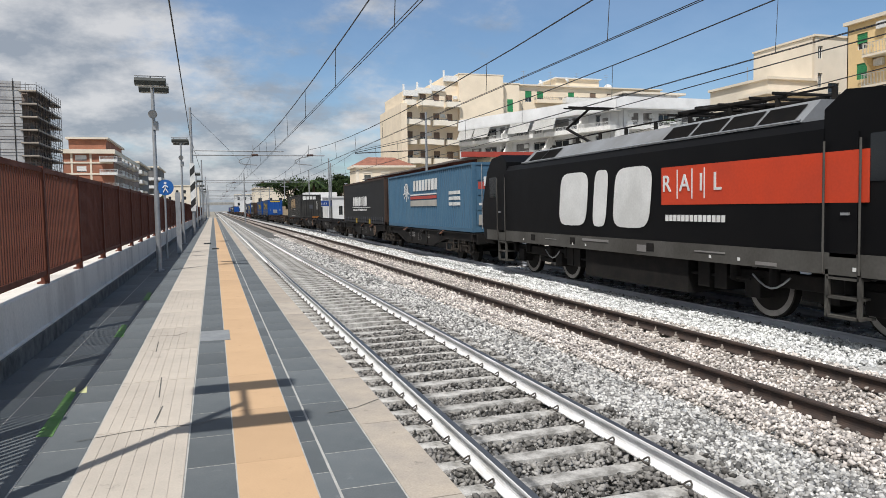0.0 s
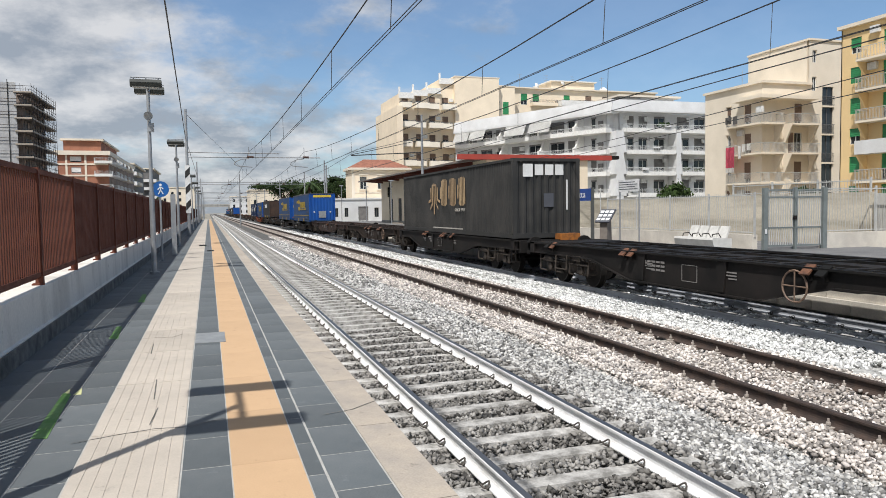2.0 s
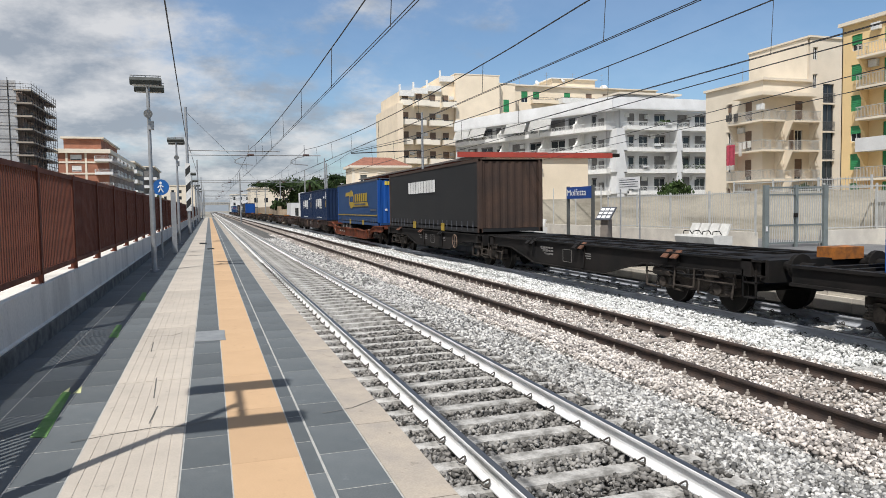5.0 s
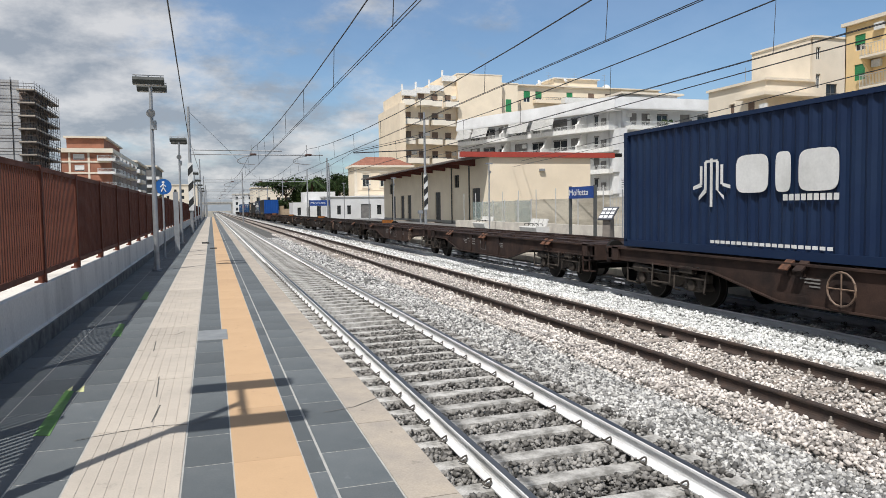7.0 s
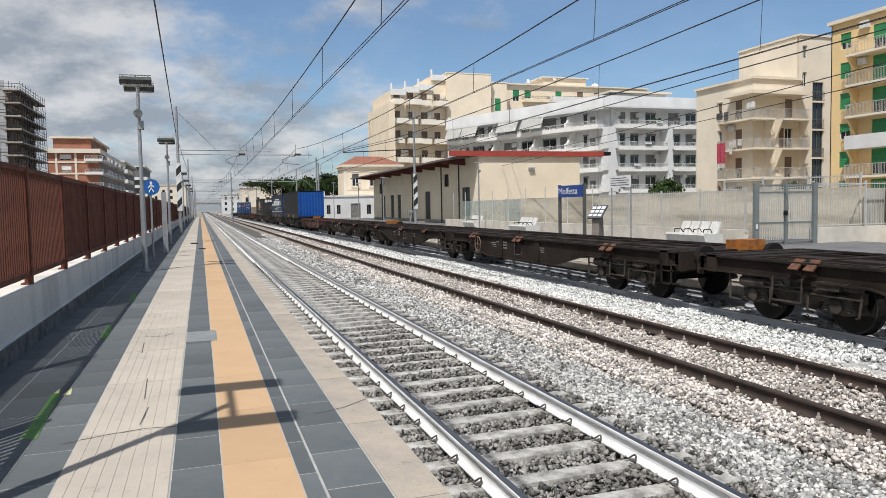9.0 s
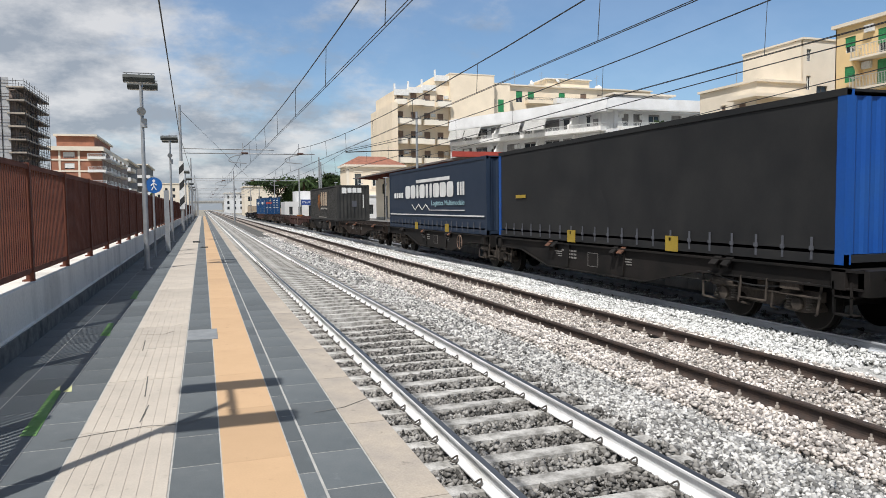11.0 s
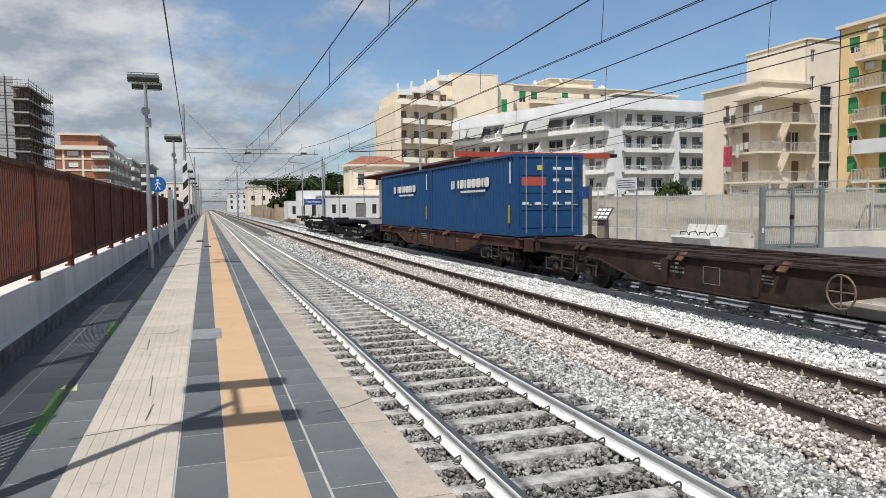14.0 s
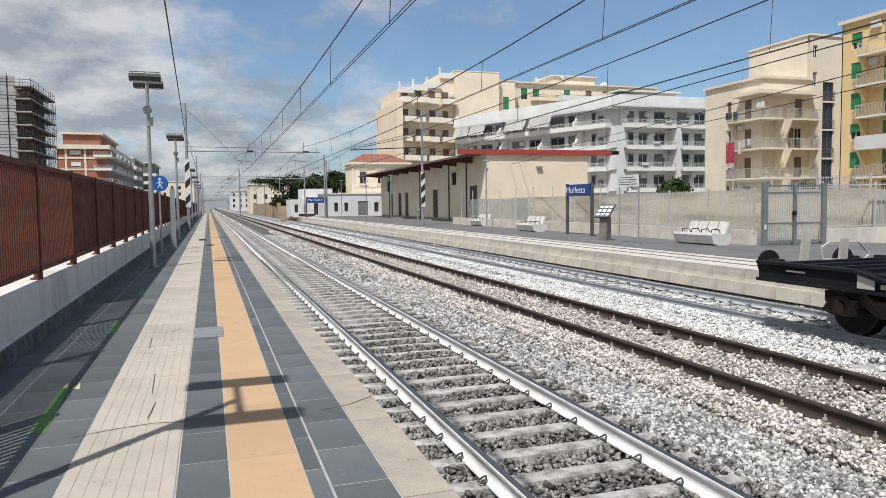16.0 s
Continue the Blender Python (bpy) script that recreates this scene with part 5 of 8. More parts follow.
letters(c, -1.29, 2.2, 3.1, 2.6, 3.1, 3, P_WHITE, "white painted lettering as plain blocks", 0, 0.4)
bar(c, "painted_stripe", -1.29, 3.9, 8.6, 3.24, 3.38, P_WHITE, "broad white stroke over the mark")
words(c, -1.29, 6.3, 2.2, 2.22, 0.2, "Logistica Multimodale", P_PALETEAL, "pale teal painted line of writing")
bar(c, "painted_stripe", -1.288, 2.2, 6.6, 2.0, 2.03, P_WHITE, "thin white line")
bar(c, "painted_stripe", -1.288, 0.2, 13.4, 1.78, 1.83, P_WHITE, "thin pale stripe above the straps")
bm = bmesh.new()
for k in range(5):
    y = 6.6 + k * 0.55
    prism(bm, [(y, 2.0 + 0.25 * (k % 2)), (y + 0.55, 2.25 - 0.25 * (k % 2)), (y + 0.55, 2.29 - 0.25 * (k % 2)), (y, 2.04 + 0.25 * (k % 2))], "x", -1.302, -1.29)
part("painted_zigzag", bm, P_WHITE, c, "thin white zigzag line")
black_box(401.4, P_PALEGOLD, "black corrugated container with striped gold lettering")
for k, y0 in enumerate((466.6, 475.9)):
    c = container(y0, 9.12, 2.66, P_CAS, "mid-blue corrugated container with white lettering", doors=True)
    marks(c, -1.222, 2.2, 5.6, 2.85, 3.18, "oioooioi", P_WHITE, "white painted mark as a plain shape")
    letters(c, -1.222, 5.9, 6.4, 2.85, 3.18, 2, P_WHITE, "white painted lettering as plain blocks", 0, 0.4)
    letters(c, -1.222, 2.6, 5.2, 2.68, 2.76, 16, P_WHITE, "small white writing as plain bars", 0, 0.3)
    bar(c, "painted_number", -1.222, 0.35, 0.42, 2.9, 3.6, P_WHITE, "white upright number as a plain bar")
    bar(c, "warning_plate", -1.222, 0.4, 0.55, 1.6, 2.2, P_MUST, "small yellow label")


# ---- buildings ----
RENDER_CREAM = mat("cream_render", (0.82, 0.70, 0.535), 0.9, col2=(0.74, 0.63, 0.48), scale=0.35, grain=0.05, gscale=12, bump=0.05)
RENDER_WHITE = mat("white_render", (0.68, 0.685, 0.685), 0.9, col2=(0.58, 0.58, 0.575), scale=0.35, grain=0.05, gscale=12, bump=0.05)
RENDER_BEIGE = mat("beige_render", (0.77, 0.685, 0.56), 0.9, col2=(0.68, 0.605, 0.49), scale=0.3, grain=0.05, gscale=12, bump=0.05)
RENDER_ORANGE = mat("ochre_orange_render", (0.78, 0.57, 0.29), 0.9, col2=(0.70, 0.51, 0.27), scale=0.3, grain=0.05, gscale=12, bump=0.05)
BRICK = mat("red_brick_far", (0.36, 0.155, 0.095), 0.9, col2=(0.27, 0.12, 0.075), scale=0.5, grain=0.1, gscale=6)
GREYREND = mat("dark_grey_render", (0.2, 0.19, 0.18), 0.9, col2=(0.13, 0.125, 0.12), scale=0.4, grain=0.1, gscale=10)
SCAFWALL = mat("bare_brown_render", (0.3, 0.235, 0.2), 0.9, col2=(0.2, 0.16, 0.14), scale=0.5)
SCAFTUBE = mat("rusty_scaffold_tube", (0.055, 0.042, 0.036), 0.6, metal=0.2)
SHEET = mat("pale_scaffold_sheeting", (0.42, 0.42, 0.42), 0.8, col2=(0.3, 0.3, 0.31), scale=0.5, grain=0.05)
ROOFTILE = mat("terracotta_roof_tile", (0.30, 0.125, 0.08), 0.9, col2=(0.22, 0.09, 0.06), scale=1.5, grain=0.15)
REDTRIM = mat("red_painted_roof_edge", (0.40, 0.055, 0.035), 0.6, col2=(0.31, 0.05, 0.035), scale=1.0)
EAVERED = mat("dark_red_timber", (0.17, 0.045, 0.032), 0.7, col2=(0.11, 0.035, 0.027))
DARKTRIM = mat("grey_brown_fascia", (0.17, 0.15, 0.14), 0.7, col2=(0.12, 0.1, 0.09))
GREENSH = mat("green_slatted_shutter", (0.03, 0.25, 0.09), 0.5, col2=(0.025, 0.19, 0.07), scale=2)
BROWNSH = mat("brown_roller_shutter", (0.2, 0.13, 0.09), 0.6, col2=(0.15, 0.1, 0.07), scale=2)
GREYSH = mat("grey_roller_shutter", (0.2, 0.19, 0.18), 0.6, col2=(0.14, 0.135, 0.13), scale=2)
WHITEFR = mat("white_window_frame", (0.72, 0.72, 0.7), 0.5)
PANE = mat("window_pane", (0.03, 0.035, 0.04), 0.06)
IRON = mat("grey_iron_railing", (0.16, 0.16, 0.16), 0.5, metal=0.3)
PALERAIL = mat("pale_grey_railing", (0.5, 0.49, 0.46), 0.6)
DOORG = mat("dark_grey_louvred_door", (0.085, 0.09, 0.085), 0.6, col2=(0.065, 0.065, 0.06), scale=3)
PALECREAM = mat("pale_cream_render", (0.85, 0.785, 0.67), 0.9, col2=(0.76, 0.70, 0.59), scale=0.4, grain=0.05)
# the shed's cream, lightened in colour because the eaves keep this wall in shade
SHEDWALL = mat("shade_lifted_cream_render", (0.90, 0.80, 0.62), 0.9, col2=(0.82, 0.72, 0.55), scale=0.4, grain=0.05)
AWN = mat("white_canvas_awning", (0.78, 0.77, 0.74), 0.85, col2=(0.68, 0.67, 0.64))


def wall_face(b, name, u0, u1, z0, z1, holes, material, depth=0.28, y=0.0, label=""):
    """An upright wall facing local -y with openings cut right into it (u0, u1, z0, z1 each)."""
    us = sorted({u0, u1, *[h[0] for h in holes], *[h[1] for h in holes]})
    zs = sorted({z0, z1, *[h[2] for h in holes], *[h[3] for h in holes]})
    bm = bmesh.new()
    for a, c in zip(us, us[1:]):
        for d, e in zip(zs, zs[1:]):
            m, n = (a + c) / 2, (d + e) / 2
            if any(h[0] < m < h[1] and h[2] < n < h[3] for h in holes):
                continue
            bm.faces.new([bm.verts.new(p) for p in ((a, y, d), (c, y, d), (c, y, e), (a, y, e))])
    for a, c, d, e in holes:
        for p, q in (((a, d), (c, d)), ((c, d), (c, e)), ((c, e), (a, e)), ((a, e), (a, d))):
            bm.faces.new([bm.verts.new(v) for v in ((p[0], y, p[1]), (q[0], y, q[1]), (q[0], y + depth, q[1]), (p[0], y + depth, p[1]))])
    return part(name, bm, material, b, label)


def window(b, a, c, d, e, y, fill, shutter=None, closed=0.0, bars=1):
    """Frame and pane set back in an opening, with shutters open beside it or closed over it."""
    f = 0.06
    bm = bmesh.new()
    for it in ((a, a + f, d, e), (c - f, c, d, e), (a, c, d, d + f), (a, c, e - f, e)):
        box(bm, it[0], it[1], y + 0.12, y + 0.17, it[2], it[3])
    for k in range(bars):
        m = a + (c - a) * (k + 1) / (bars + 1)
        box(bm, m - f / 2, m + f / 2, y + 0.12, y + 0.17, d, e)
    w = part("window", bm, fill, b)
    boxes("pane", [(a, c, y + 0.18, y + 0.2, d, e)], PANE, w)
    if shutter is not None and closed > 0:
        z = e - (e - d) * closed
        bm = bmesh.new()
        prof = [(y + 0.09, z)]
        for zz in np.arange(z, e - 0.08, 0.16):
            prof += [(y + 0.05, zz), (y + 0.07, min(zz + 0.15, e))]
        prism(bm, prof + [(y + 0.09, e)], "x", a + 0.01, c - 0.01)
        part("shutter", bm, shutter, w)
    elif shutter is not None:
        hw = (c - a) / 2
        for s, x0 in ((0, a - hw), (1, c)):
            bm = bmesh.new()
            box(bm, x0 + 0.02, x0 + hw - 0.02, y - 0.06, y - 0.02, d, e)
            for zz in np.arange(d + 0.1, e - 0.1, 0.2):
                box(bm, x0 + 0.08, x0 + hw - 0.08, y - 0.08, y - 0.06, zz, zz + 0.1)
            part("shutter", bm, shutter, w)
    return w


def balcony(b, a, c, z, depth, y, slab_mat, solid=0.0, rail_mat=None, rail_top=1.0):
    """Slab, posts and rails; solid: share of the parapet that is masonry."""
    ba = boxes("balcony", [(a, c, y - depth, y + 0.02, z - 0.18, z)], slab_mat, b, "", 0.02)
    zs = z + rail_top * solid
    if solid > 0:
        t = 0.1
        boxes("parapet", [(a, c, y - depth, y - depth + t, z, zs), (a, a + t, y - depth + t, y, z, zs), (c - t, c, y - depth + t, y, z, zs)], slab_mat, ba)
    if solid < 1:
        bm = bmesh.new()
        top = z + rail_top
        for p, q in (((a, y - depth + 0.04), (c, y - depth + 0.04)), ((a + 0.02, y - depth), (a + 0.02, y)), ((c - 0.02, y - depth), (c - 0.02, y))):
            box(bm, min(p[0], q[0]) - 0.02, max(p[0], q[0]) + 0.02, min(p[1], q[1]) - 0.02, max(p[1], q[1]) + 0.02, top - 0.05, top)
            box(bm, min(p[0], q[0]) - 0.015, max(p[0], q[0]) + 0.015, min(p[1], q[1]) - 0.015, max(p[1], q[1]) + 0.015, zs + 0.08, zs + 0.11)
        for x in np.arange(a + 0.03, c, 0.14):
            box(bm, x - 0.01, x + 0.01, y - depth + 0.03, y - depth + 0.05, zs, top - 0.04)
        for d in np.arange(0.15, depth, 0.16):
            for x in (a + 0.02, c - 0.02):
                box(bm, x - 0.01, x + 0.01, y - d - 0.01, y - d + 0.01, zs, top - 0.04)
        part("railing", bm, rail_mat or IRON, ba)
    return ba


def ac_unit(b, u, z, y):
    boxes("air_conditioner", [(u, u + 0.85, y - 0.34, y - 0.02, z, z + 0.6)], WHITEFR, b, "", 0.03)


BASEZ = -0.9

# beige flats: one face along the line, one square to it, a stair tower and a set-back upper storey
def beige_flats():
    b = thing("apartment_building", "beige rendered flats with railed corner balconies and washing", "building", pose(55, 61.2, 0))
    top, lv = 14.2, (0.85, 3.9, 6.95, 10.0)

    def fin(u, z, d=-1.2):
        bm = bmesh.new()
        prism(bm, [(d, z - 0.18), (0.0, z - 0.18), (0.0, z - 2.5), (-0.2, z - 2.1)], "x", u - 0.1, u + 0.1)
        part("fin", bm, RENDER_BEIGE, b)

    # face along the line, from the far end to the corner
    wins = []
    for k, z in enumerate(lv):
        wins.append((-5.3, -4.7, z + 0.9, z + 2.3, 0.0 if k == 2 else 0.6))
        wins.append((-2.6, -1.6, z, z + 2.2, 0.8))
    wall_face(b, "wall", -9, 0, BASEZ, top, [w[:4] for w in wins], RENDER_BEIGE)
    for a, c, d, e, cl in wins:
        window(b, a, c, d, e, 0, WHITEFR, BROWNSH if cl else None, cl)
        if c - a < 0.8:
            boxes("window_hood", [(a - 0.15, c + 0.15, -0.1, 0.0, e + 0.08, e + 0.16), (a - 0.12, c + 0.12, -0.08, 0.0, d - 0.12, d - 0.04)], RENDER_BEIGE, b)
    for z in lv[1:]:
        balcony(b, -3.9, 1.3, z, 1.3, 0, RENDER_BEIGE, 0.0, PALERAIL)
        fin(-3.8, z)
    boxes("canopy", [(-3.2, 1.2, -1.2, 0.0, 12.5, 12.85)], RENDER_BEIGE, b, "", 0.04)
    boxes("cornice", [(-9.15, 0.25, -0.25, 0.3, top, top + 0.25)], RENDER_BEIGE, b, "", 0.03)
    ac_unit(b, -3.4, 9.0, 0)
    ac_unit(b, -3.3, 2.6, 0)
    ac_unit(b, 0.0, 11.1, -0.5)
    for u, z, w, h, m_ in ((-3.8, 5.6, 1.35, 2.15, mat("pink_bed_sheet", (0.72, 0.13, 0.2), 0.9)), (-3.8, 5.1, 1.3, 0.5, AWN), (-1.9, 6.5, 0.5, 1.3, AWN), (-1.3, 7.2, 0.5, 0.75, AWN), (-0.6, 7.3, 0.6, 0.65, AWN), (-3.9, 10.3, 1.0, 0.7, GREYREND), (-2.7, 10.2, 0.7, 0.8, GREYREND)):
        bm = bmesh.new()
        cols = [(u + w * k / 8, -1.40 - 0.05 * math.sin(k * 1.9)) for k in range(9)]
        lo, hi = [bm.verts.new((a, p, z - 0.03 * (i % 3))) for i, (a, p) in enumerate(cols)], [bm.verts.new((a, p, z + h)) for a, p in cols]
        for i in range(8):
            bm.faces.new((lo[i], lo[i + 1], hi[i + 1], hi[i]))
        bmesh.ops.solidify(bm, geom=bm.faces[:], thickness=0.015)
        part("hanging_laundry", bm, m_, b, "laundry hung over the balcony rail")
    for ob in b.children:
        ob.matrix_basis = pose(0, 0, 0, 0, 0, -90)
    # face square to the line, with the stair tower at its end
    wins = []
    for k, z in enumerate(lv):
        wins.append((4.2, 5.2, z, z + 2.2, WHITEFR, 0.0 if k == 2 else 0.85))
        wins.append((7.9, 9.4, z - 0.9, z + 2.1, IRON, 0.0))
        if k == 2:
            wins.append((3.4, 4.1, z, z + 2.2, BROWNSH, 1.0))
    wins.append((7.9, 9.4, 11.9, 14.1, IRON, 0.0))
    wall_face(b, "wall", 0, 6.0, BASEZ, top, [w[:4] for w in wins if w[0] < 6], RENDER_BEIGE)
    slits = [(6.5, 7.1, 13.6, 15.1), (6.5, 7.1, 16.6, 17.9)]
    wall_face(b, "tower_wall", 6.0, 10.6, BASEZ, 18.9, [w[:4] for w in wins if w[0] > 6] + slits, RENDER_BEIGE)
    for w in wins:
        window(b, *w[:4], 0, w[4], BROWNSH if w[5] else None, w[5])
    for q in slits:
        window(b, *q, 0, WHITEFR, None)
    boxes("wall_block", [(0.28, 9.9, 0.3, 9.0, BASEZ, top - 0.02), (6.02, 14.0, 0.3, 9.0, top - 0.02, 18.88)], RENDER_BEIGE, b)
    boxes("tower_cap", [(5.9, 10.7, -0.15, 9.1, 18.9, 19.1)], RENDER_BEIGE, b, "", 0.03)
    boxes("cornice", [(0.3, 6.3, -0.25, 0.3, top, top + 0.25)], RENDER_BEIGE, b, "", 0.03)
    boxes("canopy", [(0.0, 6.3, -1.2, 0.0, 12.5, 12.85)], RENDER_BEIGE, b, "", 0.04)
    for z in lv[1:]:
        balcony(b, 0.02, 1.75, z, 1.3, 0, RENDER_BEIGE, 0.0, PALERAIL)
        balcony(b, 2.75, 6.3, z, 1.3, 0, RENDER_BEIGE, 0.0, PALERAIL)
        for u in (1.65, 2.85, 6.2):
            fin(u, z)
    for z in lv + (13.0,):
        balcony(b, 7.85, 9.45, z - 0.9, 0.14, 0, RENDER_BEIGE, rail_top=1.0)
    # set-back upper storey
    boxes("penthouse_wall", [(7.0, 14.0, 1.6, 7.4, top, 18.9)], RENDER_BEIGE, b)
    boxes("penthouse_cornice", [(6.5, 14.0, 1.2, 8.6, 18.9, 19.2)], RENDER_BEIGE, b, "", 0.03)
    boxes("penthouse_canopy", [(6.2, 7.0, 1.8, 5.2, 16.4, 16.7), (6.4, 7.0, 6.0, 7.0, 16.2, 16.5)], RENDER_BEIGE, b, "", 0.03)
    bm = bmesh.new()
    tube(bm, (-0.0, 3.0, top), (0.0, 3.0, top + 1.8), 0.03, n=5)
    part("roof_aerial", bm, GALV, b)
    return b


beige_flats()


def ochre_flats():
    b = thing("apartment_building", "ochre-orange flats with green shutters and white-edged balconies", "building", pose(55.0, 51.45, 0, 0, 0, -90))
    W, top = 24, 17.2
    wins = []
    for k, z in enumerate((0.95, 3.55, 6.05, 8.75, 11.45, 14.05)):
        wins.append((1.0, 2.1, z + 0.8, z + 2.2, GREENSH, (1.0, 1.0, 0.5, 1.0, 1.0, 0.6)[k]))
        for u in (4.3, 9.0, 15.0, 20.0):
            wins.append((u, u + 1.5, z, z + 2.25, GREENSH, 0.55 if (k + int(u)) % 2 else 1.0))
    wins = [w for w in wins if w[3] < top - 0.2]
    wall_face(b, "wall", 0, W, BASEZ, top, [w[:4] for w in wins], RENDER_ORANGE)
    for a, c, d, e, sh, cl in wins:
        window(b, a, c, d, e, 0, WHITEFR, sh, cl)
    boxes("wall_block", [(0, 0.1, 0.0, 16, BASEZ, top), (0.1, W, 0.3, 16, BASEZ, top - 0.02)], RENDER_ORANGE, b)
    boxes("cornice", [(-0.2, W + 0.2, -0.35, 16.1, top, top + 0.3)], RENDER_BEIGE, b, "", 0.03)
    for k, z in enumerate((0.9, 3.5, 6.0, 8.7, 11.4, 14.0)):
        solid = 1.0 if k == 2 else 0.0
        balcony(b, 2.7, 7.6, z, 1.3, 0, RENDER_WHITE if k == 2 else RENDER_BEIGE, solid, PALERAIL)
        balcony(b, 8.2, 13.4, z, 1.3, 0, RENDER_BEIGE, 0.0, PALERAIL)
        balcony(b, 14.0, 22.4, z, 1.3, 0, RENDER_BEIGE, 0.0, PALERAIL)
        if k:
            for u in (2.8, 7.5):
                bm = bmesh.new()
                prism(bm, [(-1.2, z - 0.18), (0.0, z - 0.18), (0.0, z - 1.9), (-0.2, z - 1.6)], "x", u - 0.1, u + 0.1)
                part("fin", bm, RENDER_ORANGE, b)
    ac_unit(b, 3.2, 16.2, 0)
    ac_unit(b, 3.0, 13.1, 0)


ochre_flats()


def white_flats():
    b = thing("apartment_building", "white terraced flats with long railed balconies and flared fins", "building", pose(55.1, 90.4, 0))
    W, top, lv = 17.5, 15.2, (0.05, 3.1, 6.2, 9.3, 12.4)
    wins = []
    for k, z in enumerate(lv):
        for u, wd in ((2.5, 2.0), (5.3, 1.5), (7.9, 1.9), (11.9, 2.2), (15.0, 1.9)):
            wins.append((u, u + wd, z, z + 2.4, 0.12 if (k + int(u)) % 3 else 0.55))
    wall_face(b, "wall", 0, W, BASEZ, top, [w[:4] for w in wins], RENDER_WHITE, y=1.6)
    for a, c, d, e, cl in wins:
        window(b, a, c, d, e, 1.6, WHITEFR, GREYSH, cl)
    boxes("wall_block", [(0, W, 1.92, 18, BASEZ, top)], RENDER_WHITE, b)
    bm = bmesh.new()
    prism(bm, [(-0.35, 15.15), (-0.35, 15.35), (-0.1, 16.85), (1.2, 16.85), (1.2, 15.15)], "x", -0.3, W)
    part("sloped_parapet", bm, RENDER_WHITE, b)
    for k, z in enumerate(lv[1:]):
        balcony(b, 2.0, 10.3, z, 2.1, 1.6, AWN, 0.4, WHITEFR)
        balcony(b, 11.4, W, z, 2.1, 1.6, AWN, 0.4, WHITEFR)
        boxes("flower_box", [(2.6 + 1.9 * k, 3.6 + 1.9 * k, -0.72, -0.5, z + 0.62, z + 0.86)], RENDER_WHITE, b)
    balcony(b, 6.0, 10.3, 0.0, 1.9, 1.6, RENDER_WHITE, 0.3, WHITEFR)
    for u, w in ((0.1, 1.9), (10.3, 1.1)):
        for z in (0.05, 3.1, 6.2, 9.3):
            bm = bmesh.new()
            prism(bm, [(u, z - 0.9 if z < 1 else z), (u + w * (1.15 if z < 4 else 1.0), z - 0.9 if z < 1 else z), (u + w * 0.72, z + 3.1), (u + w * 0.15, z + 3.1)], "y", -0.5, 1.62)
            part("flared_fin", bm, RENDER_WHITE, b)
    for u, z in ((7.0, 11.2), (5.6, 5.0), (13.5, 14.1), (2.6, 14.2), (9.4, 8.0), (13.9, 8.1), (6.2, 14.0), (16.2, 11.0), (14.2, 5.1)):
        ac_unit(b, u, z, 1.6)
    bm = bmesh.new()
    for k in range(40):
        u, z = random.uniform(7.5, 9.6), 13.1 + random.random() * 0.6
        bmesh.ops.create_icosphere(bm, subdivisions=1, radius=0.16, matrix=pose(u, 0.1, z))
    for k in range(40):
        u, z = random.uniform(12.0, 16.5), 6.7 + random.random() * 0.6
        bmesh.ops.create_icosphere(bm, subdivisions=1, radius=0.13, matrix=pose(u, 0.1, z))
    tagged(part("balcony_plants", bm, LEAF, b, "potted plants along the balconies"), kind="stuff")
    boxes("stair_tower", [(5.0, 14.5, 6.0, 12.0, 15.1, 18.2)], RENDER_WHITE, b)
    boxes("stair_tower_roof", [(4.2, 15.3, 5.2, 12.4, 18.2, 18.5)], RENDER_BEIGE, b)
    # wing that turns away along the street
    w = thing("apartment_building", "white terraced wing of flats with canvas awnings", "building", pose(42.2, 121.6, 0, 0, 0, -67.8))
    W = 33.5
    wins = []
    for k, z in enumerate(lv):
        for j, u in enumerate((1.2, 4.6, 8.4, 12.2, 16.1, 20.6, 24.2, 28.6)):
            wins.append((u, u + (2.9 if j % 2 else 2.5), z, z + 2.45, 0.1 if (k + j) % 3 else 0.5))
    wall_face(w, "wall", 0, W, BASEZ, top, [q[:4] for q in wins], RENDER_WHITE, y=1.8)
    for a, c, d, e, cl in wins:
        window(w, a, c, d, e, 1.8, WHITEFR, GREYSH, cl)
    boxes("wall_block", [(0, W, 2.12, 16, BASEZ, top), (0, 0.3, 0.0, 2.1, BASEZ, top)], RENDER_WHITE, w)
    bm = bmesh.new()
    prism(bm, [(-0.35, 14.9), (-0.35, 15.2), (-0.1, 16.85), (1.2, 16.85), (1.2, 14.9)], "x", -0.1, W + 0.4)
    part("sloped_parapet", bm, RENDER_WHITE, w)
    for z in lv[1:]:
        for a, c in ((0.3, 11.0), (11.3, 20.0), (20.3, 27.0), (27.3, 33.0)):
            balcony(w, a, c, z, 2.2, 1.8, AWN, 0.45, WHITEFR)
        for u in (11.15, 20.15, 27.15):
            bm = bmesh.new()
            prism(bm, [(-0.55, z - 0.2), (1.8, z - 0.2), (1.8, z + 2.9), (0.9, z + 2.9), (-0.1, z + 1.25), (-0.55, z + 1.1)], "x", u - 0.16, u + 0.16)
            part("divider", bm, AWN, w)
        for k, u in enumerate((2.2, 6.8, 10.2, 14.4, 18.6, 23.0, 26.0, 30.6)):
            if (k + int(z)) % 3 == 0:
                boxes("air_conditioner", [(u, u + 0.9, 1.3, 1.7, z + 1.6, z + 2.25)], WHITEFR, w, "", 0.03)
            elif (k + int(z)) % 3 == 1:
                boxes("balcony_cupboard", [(u, u + 0.8, 0.9, 1.4, z, z + 1.7)], GREYSH, w, "grey cupboard standing on the balcony", 0.03)
